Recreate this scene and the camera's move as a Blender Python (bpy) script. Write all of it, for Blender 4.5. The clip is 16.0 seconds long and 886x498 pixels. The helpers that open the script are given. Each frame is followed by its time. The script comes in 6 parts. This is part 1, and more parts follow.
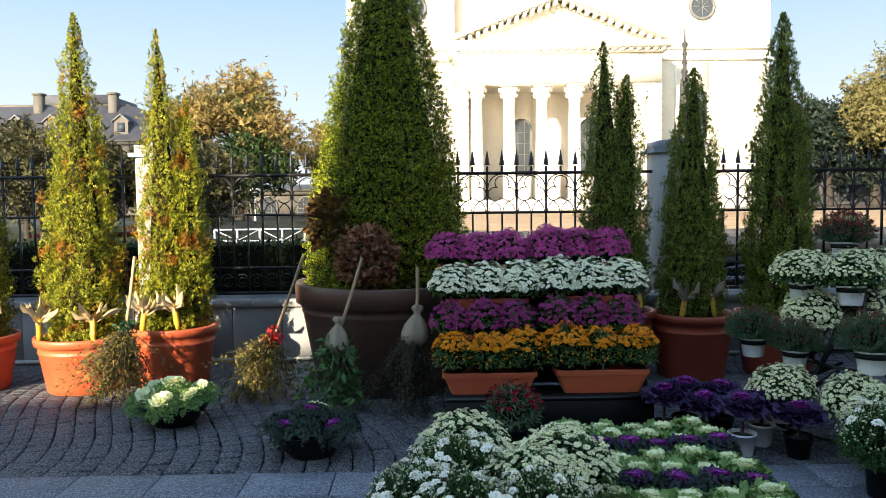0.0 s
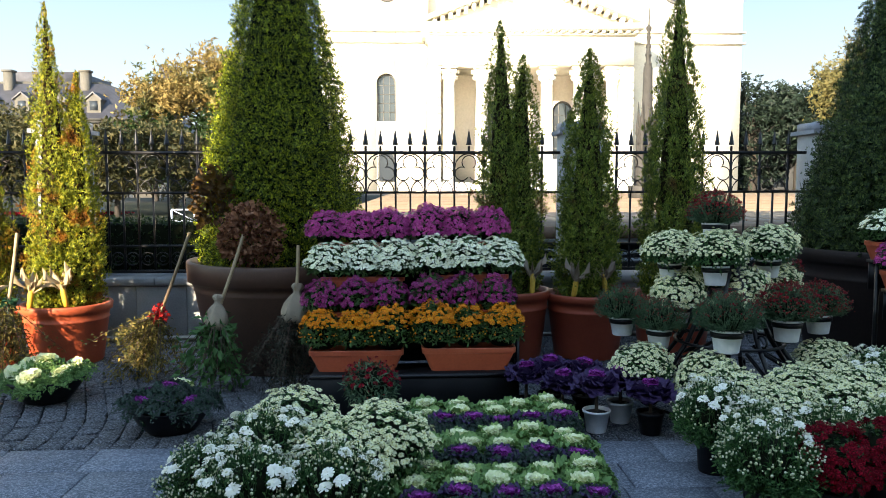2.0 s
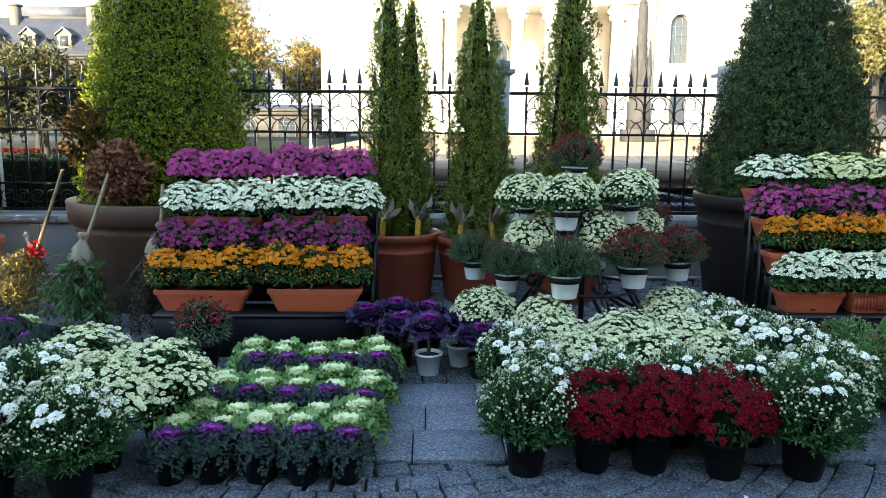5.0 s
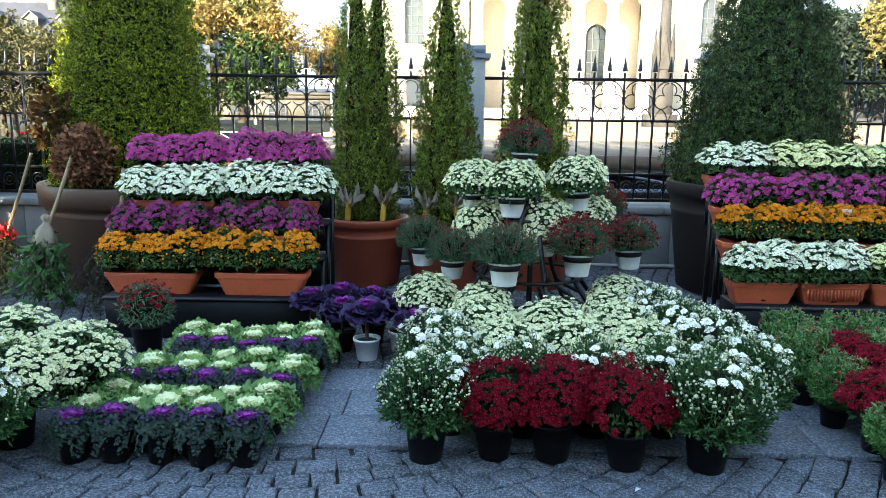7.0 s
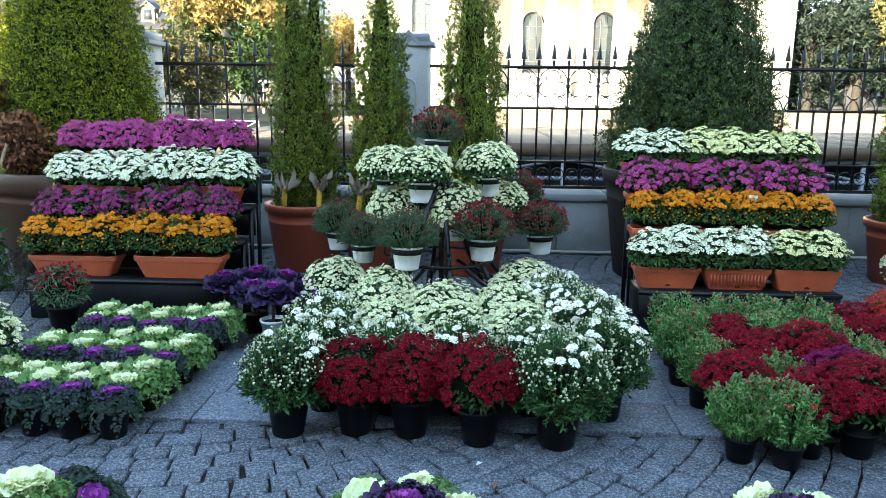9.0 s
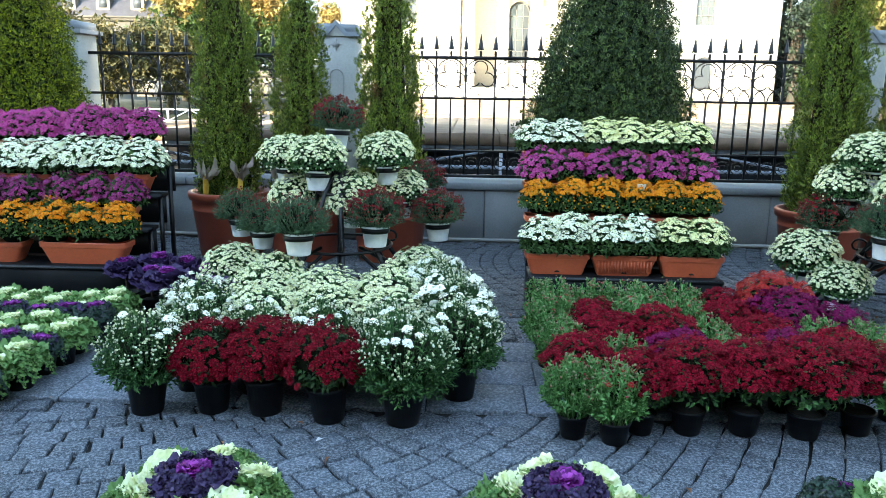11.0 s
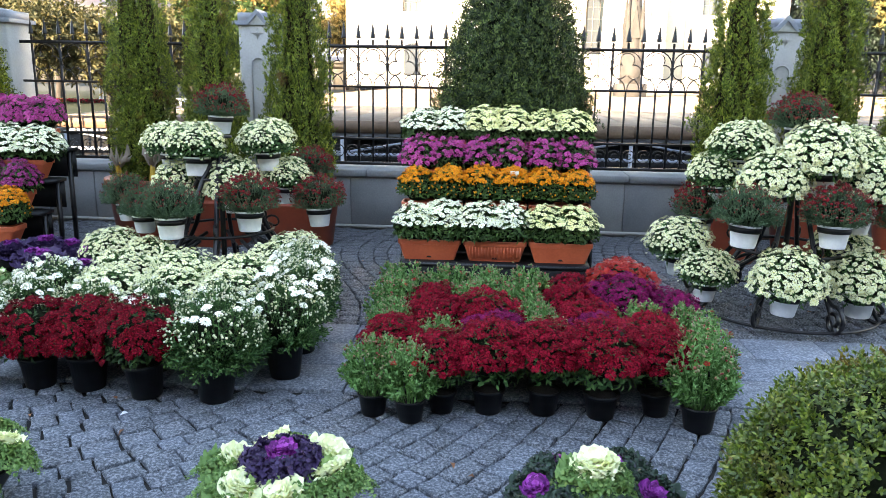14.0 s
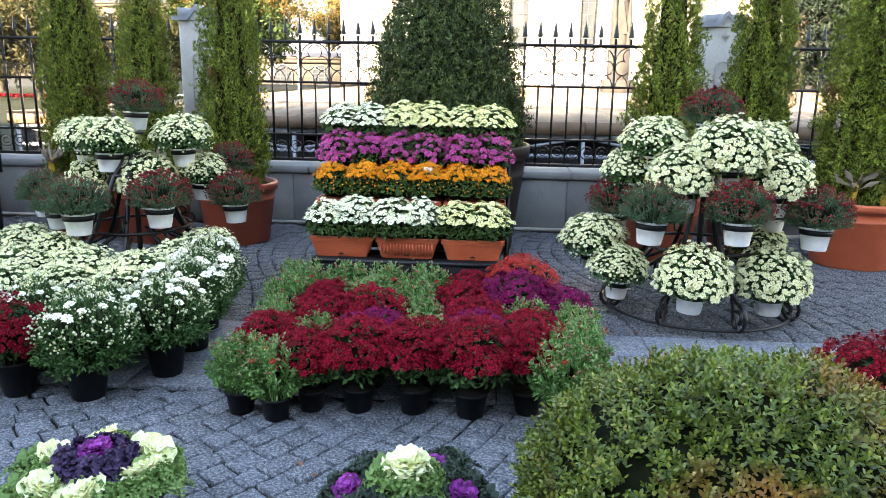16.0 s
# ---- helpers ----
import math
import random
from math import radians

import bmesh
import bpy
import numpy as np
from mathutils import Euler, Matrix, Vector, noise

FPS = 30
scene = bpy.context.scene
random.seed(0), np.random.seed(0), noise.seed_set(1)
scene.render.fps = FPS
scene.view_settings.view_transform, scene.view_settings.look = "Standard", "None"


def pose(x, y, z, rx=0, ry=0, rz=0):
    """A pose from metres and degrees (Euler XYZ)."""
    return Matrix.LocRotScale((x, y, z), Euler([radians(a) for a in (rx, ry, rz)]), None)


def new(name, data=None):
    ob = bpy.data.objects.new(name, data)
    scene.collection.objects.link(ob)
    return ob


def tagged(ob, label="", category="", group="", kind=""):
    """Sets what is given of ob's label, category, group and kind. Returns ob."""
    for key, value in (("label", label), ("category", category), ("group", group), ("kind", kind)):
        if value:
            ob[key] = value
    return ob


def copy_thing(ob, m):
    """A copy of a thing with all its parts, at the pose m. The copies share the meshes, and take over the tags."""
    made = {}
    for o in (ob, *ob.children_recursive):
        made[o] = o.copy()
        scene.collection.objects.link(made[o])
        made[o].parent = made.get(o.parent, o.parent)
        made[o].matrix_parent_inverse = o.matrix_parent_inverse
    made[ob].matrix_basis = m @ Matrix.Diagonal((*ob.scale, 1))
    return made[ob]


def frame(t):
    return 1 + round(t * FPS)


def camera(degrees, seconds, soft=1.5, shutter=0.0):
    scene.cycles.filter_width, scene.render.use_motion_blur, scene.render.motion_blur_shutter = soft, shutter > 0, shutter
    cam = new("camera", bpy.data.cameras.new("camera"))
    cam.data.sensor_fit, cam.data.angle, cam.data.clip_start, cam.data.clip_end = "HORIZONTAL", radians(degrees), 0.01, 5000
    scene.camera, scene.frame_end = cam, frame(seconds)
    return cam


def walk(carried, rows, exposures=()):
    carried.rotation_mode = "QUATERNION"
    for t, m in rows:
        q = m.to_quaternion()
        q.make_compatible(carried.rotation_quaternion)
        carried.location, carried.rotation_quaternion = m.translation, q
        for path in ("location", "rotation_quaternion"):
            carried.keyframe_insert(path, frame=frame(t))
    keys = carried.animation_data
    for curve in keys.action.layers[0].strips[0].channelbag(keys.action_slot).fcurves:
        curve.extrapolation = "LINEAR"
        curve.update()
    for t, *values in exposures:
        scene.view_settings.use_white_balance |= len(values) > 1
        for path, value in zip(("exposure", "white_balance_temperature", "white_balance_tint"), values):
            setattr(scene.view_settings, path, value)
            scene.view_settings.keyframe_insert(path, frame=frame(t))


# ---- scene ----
cam = camera(61.5, 16.0, soft=0.6)
METRES, EYE, TILT, LEAN, TURN = 5.65, 1.56, 0.0, 0.5, -1.0
ROWS = [
    (0.0, 0.0, 0.0, 0.0, -0.01, -3.5, 0.09),
    (0.5, 0.0409, -0.0131, -0.0013, -0.37, -3.47, -0.01),
    (1.0, 0.074, -0.013, -0.0022, -0.59, -3.72, -0.21),
    (1.5, 0.1016, -0.0018, -0.0025, -0.91, -4.13, -0.34),
    (2.0, 0.135, -0.0026, -0.0049, -1.36, -4.83, -0.39),
    (2.5, 0.1734, -0.0103, -0.002, -1.79, -5.71, -0.5),
    (3.0, 0.2053, -0.0023, -0.0045, -1.83, -6.58, -0.69),
    (3.5, 0.2379, 0.01, -0.0039, -1.65, -7.45, -0.76),
    (4.0, 0.2728, 0.006, -0.0055, -1.24, -8.22, -0.83),
    (6.5, 0.4099, 0.0051, -0.0013, 1.82, -10.2, -1.24),
    (7.0, 0.4371, 0.0076, -0.0006, 2.44, -10.51, -1.2),
    (7.5, 0.4765, -0.004, -0.0004, 3.05, -10.87, -1.17),
    (8.0, 0.5075, -0.0086, 0.0014, 3.58, -11.13, -1.23),
    (8.5, 0.5349, 0.0008, 0.0012, 3.88, -11.25, -1.25),
    (9.0, 0.5637, -0.005, -0.0002, 3.66, -11.36, -1.18),
    (11.5, 0.7164, -0.0227, 0.0034, 3.32, -12.28, -1.37),
    (12.0, 0.7463, -0.0237, 0.0033, 3.68, -12.46, -1.43),
    (12.5, 0.775, -0.0147, 0.0045, 3.94, -12.63, -1.41),
    (13.0, 0.8015, -0.0147, 0.0032, 4.18, -12.68, -1.41),
    (13.5, 0.8353, -0.0267, 0.0044, 4.38, -12.75, -1.39),
    (14.0, 0.863, -0.0265, 0.004, 4.68, -12.83, -1.45),
    (14.5, 0.8898, -0.019, 0.0043, 4.88, -12.98, -1.39),
    (15.0, 0.9225, -0.0242, 0.0042, 4.75, -13.03, -1.34),
    (15.5, 0.9494, -0.0251, 0.0066, 4.69, -13.06, -1.36),
    (16.0, 0.9732, -0.0117, 0.0062, 4.91, -13.13, -1.47),
]
EXPOSURES = [(0.0, 2.22, 7900, 12), (4.0, 2.88, 7700, 9), (7.0, 3.36, 7700, 8), (9.0, 3.56, 7800, 7), (12.6, 3.72, 7900, 5), (13.4, 3.8, 8700, 17), (16.0, 3.96, 9300, 20)]
walk(cam, [(t, pose(0, 0, EYE, TILT, LEAN, TURN) @ pose(METRES * x, METRES * y, METRES * z, 90 + pitch, roll, yaw)) for t, x, y, z, yaw, pitch, roll in ROWS], EXPOSURES)


# ---- sky, sun ----
SUN_EL, SUN_AZ = 17.0, 30.0     # elevation; the light travels towards +x +y, this far from +y
world = bpy.data.worlds.new("sky")
scene.world = world
world.use_nodes = True
wn = world.node_tree.nodes
sky = wn.new("ShaderNodeTexSky")
sky.sky_type, sky.sun_disc = "NISHITA", False
sky.sun_elevation, sky.sun_rotation = radians(SUN_EL), radians(180.0 + SUN_AZ)
sky.air_density, sky.dust_density, sky.ozone_density = 1.0, 0.05, 1.5
wn["Background"].inputs["Strength"].default_value = 0.14
world.node_tree.links.new(sky.outputs["Color"], wn["Background"].inputs["Color"])
sun = new("sun", bpy.data.lights.new("sun", "SUN"))
sun.data.energy, sun.data.angle, sun.data.color = 4.0, radians(0.6), (1.0, 0.93, 0.80)
sun_way = Vector((math.sin(radians(SUN_AZ)), math.cos(radians(SUN_AZ)), -math.tan(radians(SUN_EL))))
sun.rotation_euler = sun_way.to_track_quat("-Z", "Y").to_euler()

rng = np.random.default_rng(7)


# ---- materials ----
def material(name):
    m = bpy.data.materials.new(name)
    m.use_nodes = True
    nt = m.node_tree
    return m, nt, nt.nodes["Principled BSDF"]


def deep(c):
    """A base colour with a little more depth in its dark tones."""
    return tuple(v ** 1.13 for v in c)


def ramp(nt, fac, stops):
    n = nt.nodes.new("ShaderNodeValToRGB")
    while len(n.color_ramp.elements) < len(stops):
        n.color_ramp.elements.new(0.5)
    for e, (pos, c) in zip(n.color_ramp.elements, stops):
        e.position, e.color = pos, (*c, 1)
    nt.links.new(fac, n.inputs["Fac"])
    return n.outputs["Color"]


def noise_tex(nt, scale, detail=4.0, rough=0.55, coords="Object"):
    tc = nt.nodes.new("ShaderNodeTexCoord")
    n = nt.nodes.new("ShaderNodeTexNoise")
    n.inputs["Scale"].default_value, n.inputs["Detail"].default_value, n.inputs["Roughness"].default_value = scale, detail, rough
    if coords == "Position":
        tc = nt.nodes.new("ShaderNodeNewGeometry")
    nt.links.new(tc.outputs[coords], n.inputs["Vector"])
    return n.outputs["Fac"]


def mix(nt, fac, a, b, how="MIX"):
    n = nt.nodes.new("ShaderNodeMix")
    n.data_type, n.blend_type = "RGBA", how
    for sock, v in ((n.inputs["Factor"], fac), (n.inputs["A"], a), (n.inputs["B"], b)):
        if isinstance(v, bpy.types.NodeSocket):
            nt.links.new(v, sock)
        elif isinstance(v, (int, float)):
            sock.default_value = v
        else:
            sock.default_value = (*v, 1)
    return n.outputs["Result"]


def bump(nt, bsdf, height, strength, distance=0.01):
    b = nt.nodes.new("ShaderNodeBump")
    b.inputs["Strength"].default_value, b.inputs["Distance"].default_value = strength, distance
    nt.links.new(height, b.inputs["Height"])
    nt.links.new(b.outputs["Normal"], bsdf.inputs["Normal"])


def surface(name, dark, light, scale=8.0, fine=60.0, rough=0.7, metal=0.0, bumpy=0.3, random_object=0.0, spec=0.5):
    """A solid material with a coarse stain, a fine grain and a little relief."""
    m, nt, b = material(name)
    dark, light = deep(dark), deep(light)
    where = "Position" if random_object else "Object"
    coarse, grain = noise_tex(nt, scale, coords=where), noise_tex(nt, fine, 6.0, 0.7, where)
    c = ramp(nt, coarse, [(0.3, dark), (0.7, light)])
    c = mix(nt, 0.35, c, ramp(nt, grain, [(0.3, tuple(0.6 * v for v in dark)), (0.75, light)]))
    if random_object:
        oi = nt.nodes.new("ShaderNodeObjectInfo")
        lo = 1.0 - random_object
        c = mix(nt, 1.0, c, ramp(nt, oi.outputs["Random"], [(0.0, (lo, lo, lo)), (1.0, (1, 1, 1))]), "MULTIPLY")
    nt.links.new(c, b.inputs["Base Color"])
    b.inputs["Roughness"].default_value, b.inputs["Metallic"].default_value = rough, metal
    b.inputs["Specular IOR Level"].default_value = spec
    if bumpy:
        bump(nt, b, grain, bumpy, 0.004)
    return m


def leafy(name, colours, patch=None, patch_scale=3.0, patch_at=0.62, rough=0.6, through_light=0.25, spec=0.25, clump=0.0, clump_scale=14.0):
    """Leaves or petals: each island its own shade between the colours, with a second colour in patches."""
    m, nt, b = material(name)
    geo = nt.nodes.new("ShaderNodeNewGeometry")
    colours, patch = [deep(q) for q in colours], patch and deep(patch)
    n = len(colours)
    c = ramp(nt, geo.outputs["Random Per Island"], [(i / max(1, n - 1), col) for i, col in enumerate(colours)])
    if patch:
        f = ramp(nt, noise_tex(nt, patch_scale, 3.0), [(patch_at - 0.06, (0, 0, 0)), (patch_at + 0.08, (1, 1, 1))])
        c = mix(nt, f, c, patch)
    if clump:
        lo, hi = 1 - clump, 1 + clump
        c = mix(nt, 1.0, c, ramp(nt, noise_tex(nt, clump_scale, 3.0, 0.6), [(0.32, (lo, lo, lo)), (0.68, (hi * 1.03, hi, hi * 0.92))]), "MULTIPLY")
    nt.links.new(c, b.inputs["Base Color"])
    b.inputs["Roughness"].default_value, b.inputs["Specular IOR Level"].default_value = rough, spec
    if through_light:
        tr = nt.nodes.new("ShaderNodeBsdfTranslucent")
        ms = nt.nodes.new("ShaderNodeMixShader")
        nt.links.new(c, tr.inputs["Color"])
        ms.inputs["Fac"].default_value = through_light
        nt.links.new(b.outputs["BSDF"], ms.inputs[1])
        nt.links.new(tr.outputs["BSDF"], ms.inputs[2])
        nt.links.new(ms.outputs["Shader"], nt.nodes["Material Output"].inputs["Surface"])
    return m


def granite(name, dark, light, single, low=0.55, specks=0.5, relief=0.8):
    """Rough grey stone: soft stains, dark and pale crystals, a pitted face; each stone its own shade."""
    m, nt, b = material(name)
    dark, light = deep(dark), deep(light)
    c = ramp(nt, noise_tex(nt, 7.0, 5.0, 0.65, "Position"), [(0.3, dark), (0.7, light)])
    if single:
        r = nt.nodes.new("ShaderNodeObjectInfo").outputs["Random"]
    else:
        r = nt.nodes.new("ShaderNodeNewGeometry").outputs["Random Per Island"]
    c = mix(nt, 1.0, c, ramp(nt, r, [(0.0, (low, low, low * 1.02)), (0.5, (0.9, 0.88, 0.86)), (1.0, (1.12, 1.14, 1.2))]), "MULTIPLY")
    speck = noise_tex(nt, 75.0, 4.0, 0.8, "Position")
    c = mix(nt, specks, c, ramp(nt, speck, [(0.34, (0.012, 0.012, 0.015)), (0.48, tuple(0.5 * (p + q) for p, q in zip(dark, light))), (0.62, (0.50, 0.52, 0.56))]))
    nt.links.new(c, b.inputs["Base Color"])
    b.inputs["Roughness"].default_value = 0.72
    b.inputs["Specular IOR Level"].default_value = 0.35
    h = mix(nt, 0.5, noise_tex(nt, 26.0, 6.0, 0.7, "Position"), noise_tex(nt, 120.0, 4.0, 0.75, "Position"))
    bump(nt, b, h, relief, 0.02)
    return m


M_SETT = granite("granite_sett", (0.068, 0.083, 0.101), (0.172, 0.202, 0.236), True, specks=0.55, relief=1.0)
M_SETTS_I = granite("granite_setts_joined", (0.068, 0.083, 0.101), (0.172, 0.202, 0.236), False, specks=0.55, relief=1.0)
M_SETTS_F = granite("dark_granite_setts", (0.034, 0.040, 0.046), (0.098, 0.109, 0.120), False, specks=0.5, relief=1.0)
M_JOINT = surface("sand_joint", (0.010, 0.010, 0.010), (0.035, 0.032, 0.03), 3.0, 90.0, 0.95, bumpy=0.6)
M_SLAB = granite("granite_slab", (0.10, 0.118, 0.14), (0.182, 0.207, 0.238), True, 0.8, 0.45, 0.35)
M_WALL = surface("grey_wall_stone", (0.20, 0.21, 0.215), (0.34, 0.345, 0.345), 2.2, 60.0, 0.8, bumpy=0.4, random_object=0.12)
M_PIER = surface("pale_pier_stone", (0.35, 0.345, 0.325), (0.48, 0.47, 0.44), 2.5, 50.0, 0.75, bumpy=0.25)
M_IRON = surface("black_iron", (0.006, 0.006, 0.008), (0.022, 0.021, 0.022), 14.0, 120.0, 0.42, 0.3, bumpy=0.15)
M_TERRA = surface("terracotta_plastic", (0.52, 0.110, 0.048), (0.67, 0.162, 0.075), 5.0, 60.0, 0.45, bumpy=0.06, random_object=0.15)
M_TERRA2 = surface("dull_terracotta_plastic", (0.35, 0.070, 0.033), (0.45, 0.10, 0.048), 4.0, 50.0, 0.5, bumpy=0.06, random_object=0.2)
M_BROWN = surface("brown_pot", (0.085, 0.045, 0.032), (0.15, 0.082, 0.055), 2.0, 40.0, 0.5, bumpy=0.08)
M_DARKPOT = surface("dark_brown_pot", (0.022, 0.014, 0.012), (0.044, 0.029, 0.025), 2.5, 40.0, 0.6, bumpy=0.08, spec=0.25)
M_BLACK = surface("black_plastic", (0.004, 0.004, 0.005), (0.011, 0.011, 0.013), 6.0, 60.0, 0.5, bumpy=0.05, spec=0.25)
M_WHITE = surface("white_plastic", (0.80, 0.81, 0.82), (0.88, 0.88, 0.88), 5.0, 40.0, 0.4, bumpy=0.03)
M_SOIL = surface("potting_soil", (0.012, 0.008, 0.006), (0.04, 0.028, 0.02), 20.0, 120.0, 0.95, bumpy=0.9)
M_WOOD = surface("broom_wood", (0.28, 0.19, 0.10), (0.46, 0.34, 0.20), 12.0, 80.0, 0.6, bumpy=0.2)
M_BARK = surface("bark", (0.06, 0.04, 0.028), (0.14, 0.10, 0.07), 12.0, 60.0, 0.9, bumpy=0.9)
M_TRUNK = surface("dark_bark", (0.022, 0.017, 0.013), (0.05, 0.04, 0.032), 6.0, 40.0, 0.9, bumpy=0.8)
M_SACK = surface("sackcloth", (0.27, 0.21, 0.145), (0.40, 0.33, 0.24), 8.0, 260.0, 0.95, bumpy=0.8)
M_STEEL = surface("painted_steel", (0.28, 0.32, 0.38), (0.42, 0.46, 0.52), 6.0, 60.0, 0.5, 0.2, bumpy=0.1)

M_INNER_SHADE = surface("inner_twigs", (0.006, 0.009, 0.004), (0.018, 0.022, 0.009), 12.0, 60.0, 0.95, bumpy=0.8, spec=0.1)
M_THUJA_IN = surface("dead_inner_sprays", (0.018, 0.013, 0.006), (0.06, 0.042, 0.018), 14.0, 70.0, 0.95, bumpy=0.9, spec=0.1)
M_MUMLEAF = leafy("chrysanthemum_leaf", [(0.016, 0.042, 0.014), (0.032, 0.08, 0.024), (0.065, 0.14, 0.045)], through_light=0.15)
M_MUMLEAF_T = leafy("trough_chrysanthemum_leaf", [(0.028, 0.062, 0.016), (0.05, 0.108, 0.028), (0.09, 0.175, 0.05)], through_light=0.15)
M_MUMLEAF_L = leafy("pale_chrysanthemum_leaf", [(0.05, 0.12, 0.04), (0.085, 0.19, 0.065), (0.13, 0.25, 0.095)])
M_MUMLEAF_B = leafy("budding_chrysanthemum_leaf", [(0.06, 0.16, 0.04), (0.12, 0.28, 0.085), (0.225, 0.42, 0.165)], through_light=0.15)
M_MUMLEAF_W = leafy("dark_fine_chrysanthemum_leaf", [(0.022, 0.07, 0.022), (0.05, 0.135, 0.042), (0.115, 0.24, 0.085)], through_light=0.15)
M_MUMLEAF_G = leafy("grey_green_stem_leaf", [(0.03, 0.07, 0.035), (0.07, 0.14, 0.075), (0.16, 0.26, 0.15)], through_light=0.12)
M_P_WHITE = leafy("white_petals", [(0.86, 0.86, 0.58), (0.90, 0.90, 0.68), (0.92, 0.92, 0.77)], through_light=0.15)
M_P_PURE = leafy("pure_white_petals", [(0.87, 0.86, 0.74), (0.91, 0.90, 0.80), (0.93, 0.92, 0.84)], through_light=0.15)
M_P_IVORY = leafy("ivory_petals", [(0.72, 0.71, 0.40), (0.80, 0.80, 0.50), (0.86, 0.86, 0.62)], through_light=0.15)
M_P_CREAM = leafy("cream_petals", [(0.84, 0.80, 0.38), (0.88, 0.85, 0.46), (0.90, 0.89, 0.56)], through_light=0.15)
M_P_ORANGE = leafy("orange_petals", [(0.66, 0.20, 0.008), (0.80, 0.30, 0.012), (0.86, 0.42, 0.03)], through_light=0.2)
M_P_VIOLET = leafy("violet_petals", [(0.38, 0.037, 0.19), (0.53, 0.075, 0.275), (0.66, 0.15, 0.37)], through_light=0.2)
M_P_PLUM = leafy("plum_petals", [(0.20, 0.014, 0.09), (0.32, 0.034, 0.165), (0.45, 0.095, 0.26)], through_light=0.2)
M_P_RED = leafy("dark_red_petals", [(0.07, 0.0015, 0.005), (0.20, 0.004, 0.015), (0.40, 0.013, 0.042)], through_light=0.12, spec=0.1, rough=0.8)
M_P_BRIGHT = leafy("bright_red_petals", [(0.26, 0.008, 0.009), (0.38, 0.018, 0.014), (0.50, 0.04, 0.022)], through_light=0.15)
M_P_MAGENTA = leafy("magenta_petals", [(0.10, 0.003, 0.036), (0.18, 0.007, 0.07), (0.30, 0.018, 0.115)], through_light=0.12, spec=0.1, rough=0.8)
M_YELLOW = leafy("flower_eyes", [(0.58, 0.50, 0.10), (0.68, 0.62, 0.22)], through_light=0)
M_BUD = leafy("flower_buds", [(0.42, 0.46, 0.24), (0.62, 0.62, 0.42), (0.70, 0.70, 0.56)], through_light=0.1)
M_BUD_RED = leafy("red_buds", [(0.14, 0.02, 0.02), (0.24, 0.035, 0.03), (0.32, 0.06, 0.045)], through_light=0.1)
M_BUD_MIX = leafy("pink_green_buds", [(0.16, 0.24, 0.10), (0.30, 0.26, 0.15), (0.36, 0.06, 0.06)], through_light=0.1)
M_THUJA = leafy("thuja_sprays", [(0.045, 0.08, 0.012), (0.13, 0.185, 0.03), (0.30, 0.34, 0.065)], patch=(0.17, 0.085, 0.028), patch_scale=4.2, patch_at=0.66, clump=0.4, clump_scale=13.0, through_light=0.25)
M_THUJA_Y = leafy("golden_thuja_sprays", [(0.07, 0.11, 0.014), (0.19, 0.22, 0.024), (0.40, 0.38, 0.045)], patch=(0.32, 0.13, 0.025), patch_scale=4.5, patch_at=0.60, clump=0.4, clump_scale=13.0, through_light=0.3)
M_CONE = leafy("clipped_cypress", [(0.024, 0.044, 0.004), (0.115, 0.16, 0.011), (0.38, 0.41, 0.03)], patch=(0.26, 0.07, 0.02), patch_scale=7.0, patch_at=0.80, clump=0.62, clump_scale=18.0)
M_YEW = leafy("dark_yew", [(0.011, 0.026, 0.008), (0.035, 0.066, 0.018), (0.115, 0.16, 0.048)], clump=0.5, clump_scale=14.0, through_light=0.12)
M_BOX = leafy("box_leaves", [(0.04, 0.085, 0.012), (0.10, 0.165, 0.024), (0.22, 0.27, 0.05)], patch=(0.30, 0.14, 0.04), patch_scale=3.2, patch_at=0.60, clump=0.3, spec=0.5, rough=0.4)
M_CABB_G = leafy("green_cabbage_leaf", [(0.085, 0.185, 0.055), (0.15, 0.28, 0.09), (0.26, 0.39, 0.14)], rough=0.5)
M_CABB_L = leafy("pale_green_cabbage_leaf", [(0.16, 0.30, 0.09), (0.26, 0.40, 0.14), (0.40, 0.52, 0.22)], rough=0.5)
M_CABB_W = leafy("cream_cabbage_heart", [(0.76, 0.80, 0.46), (0.87, 0.88, 0.58), (0.92, 0.92, 0.70)], rough=0.5)
M_CABB_P = leafy("violet_cabbage_heart", [(0.15, 0.014, 0.15), (0.31, 0.04, 0.29), (0.50, 0.10, 0.46)], rough=0.5)
M_CABB_D = leafy("dusky_cabbage_leaf", [(0.022, 0.055, 0.035), (0.045, 0.09, 0.058), (0.085, 0.085, 0.10)], rough=0.5)
M_CABB_V = leafy("dark_violet_cabbage_leaf", [(0.034, 0.022, 0.062), (0.066, 0.038, 0.105), (0.115, 0.075, 0.165)], rough=0.5)
M_DRY = leafy("dry_herbs", [(0.08, 0.085, 0.025), (0.18, 0.15, 0.045), (0.32, 0.25, 0.08)])
M_DRYDARK = leafy("dark_dry_herbs", [(0.03, 0.04, 0.025), (0.06, 0.06, 0.04), (0.13, 0.11, 0.08)])
M_DRYLEAF = leafy("brown_dry_leaves", [(0.13, 0.052, 0.027), (0.28, 0.125, 0.065), (0.45, 0.23, 0.135)])
M_HUSK = leafy("corn_husk", [(0.34, 0.25, 0.14), (0.44, 0.34, 0.21), (0.54, 0.44, 0.30)])
M_HUSK_G = leafy("grey_corn_husk", [(0.20, 0.15, 0.11), (0.28, 0.22, 0.17), (0.36, 0.30, 0.24)])
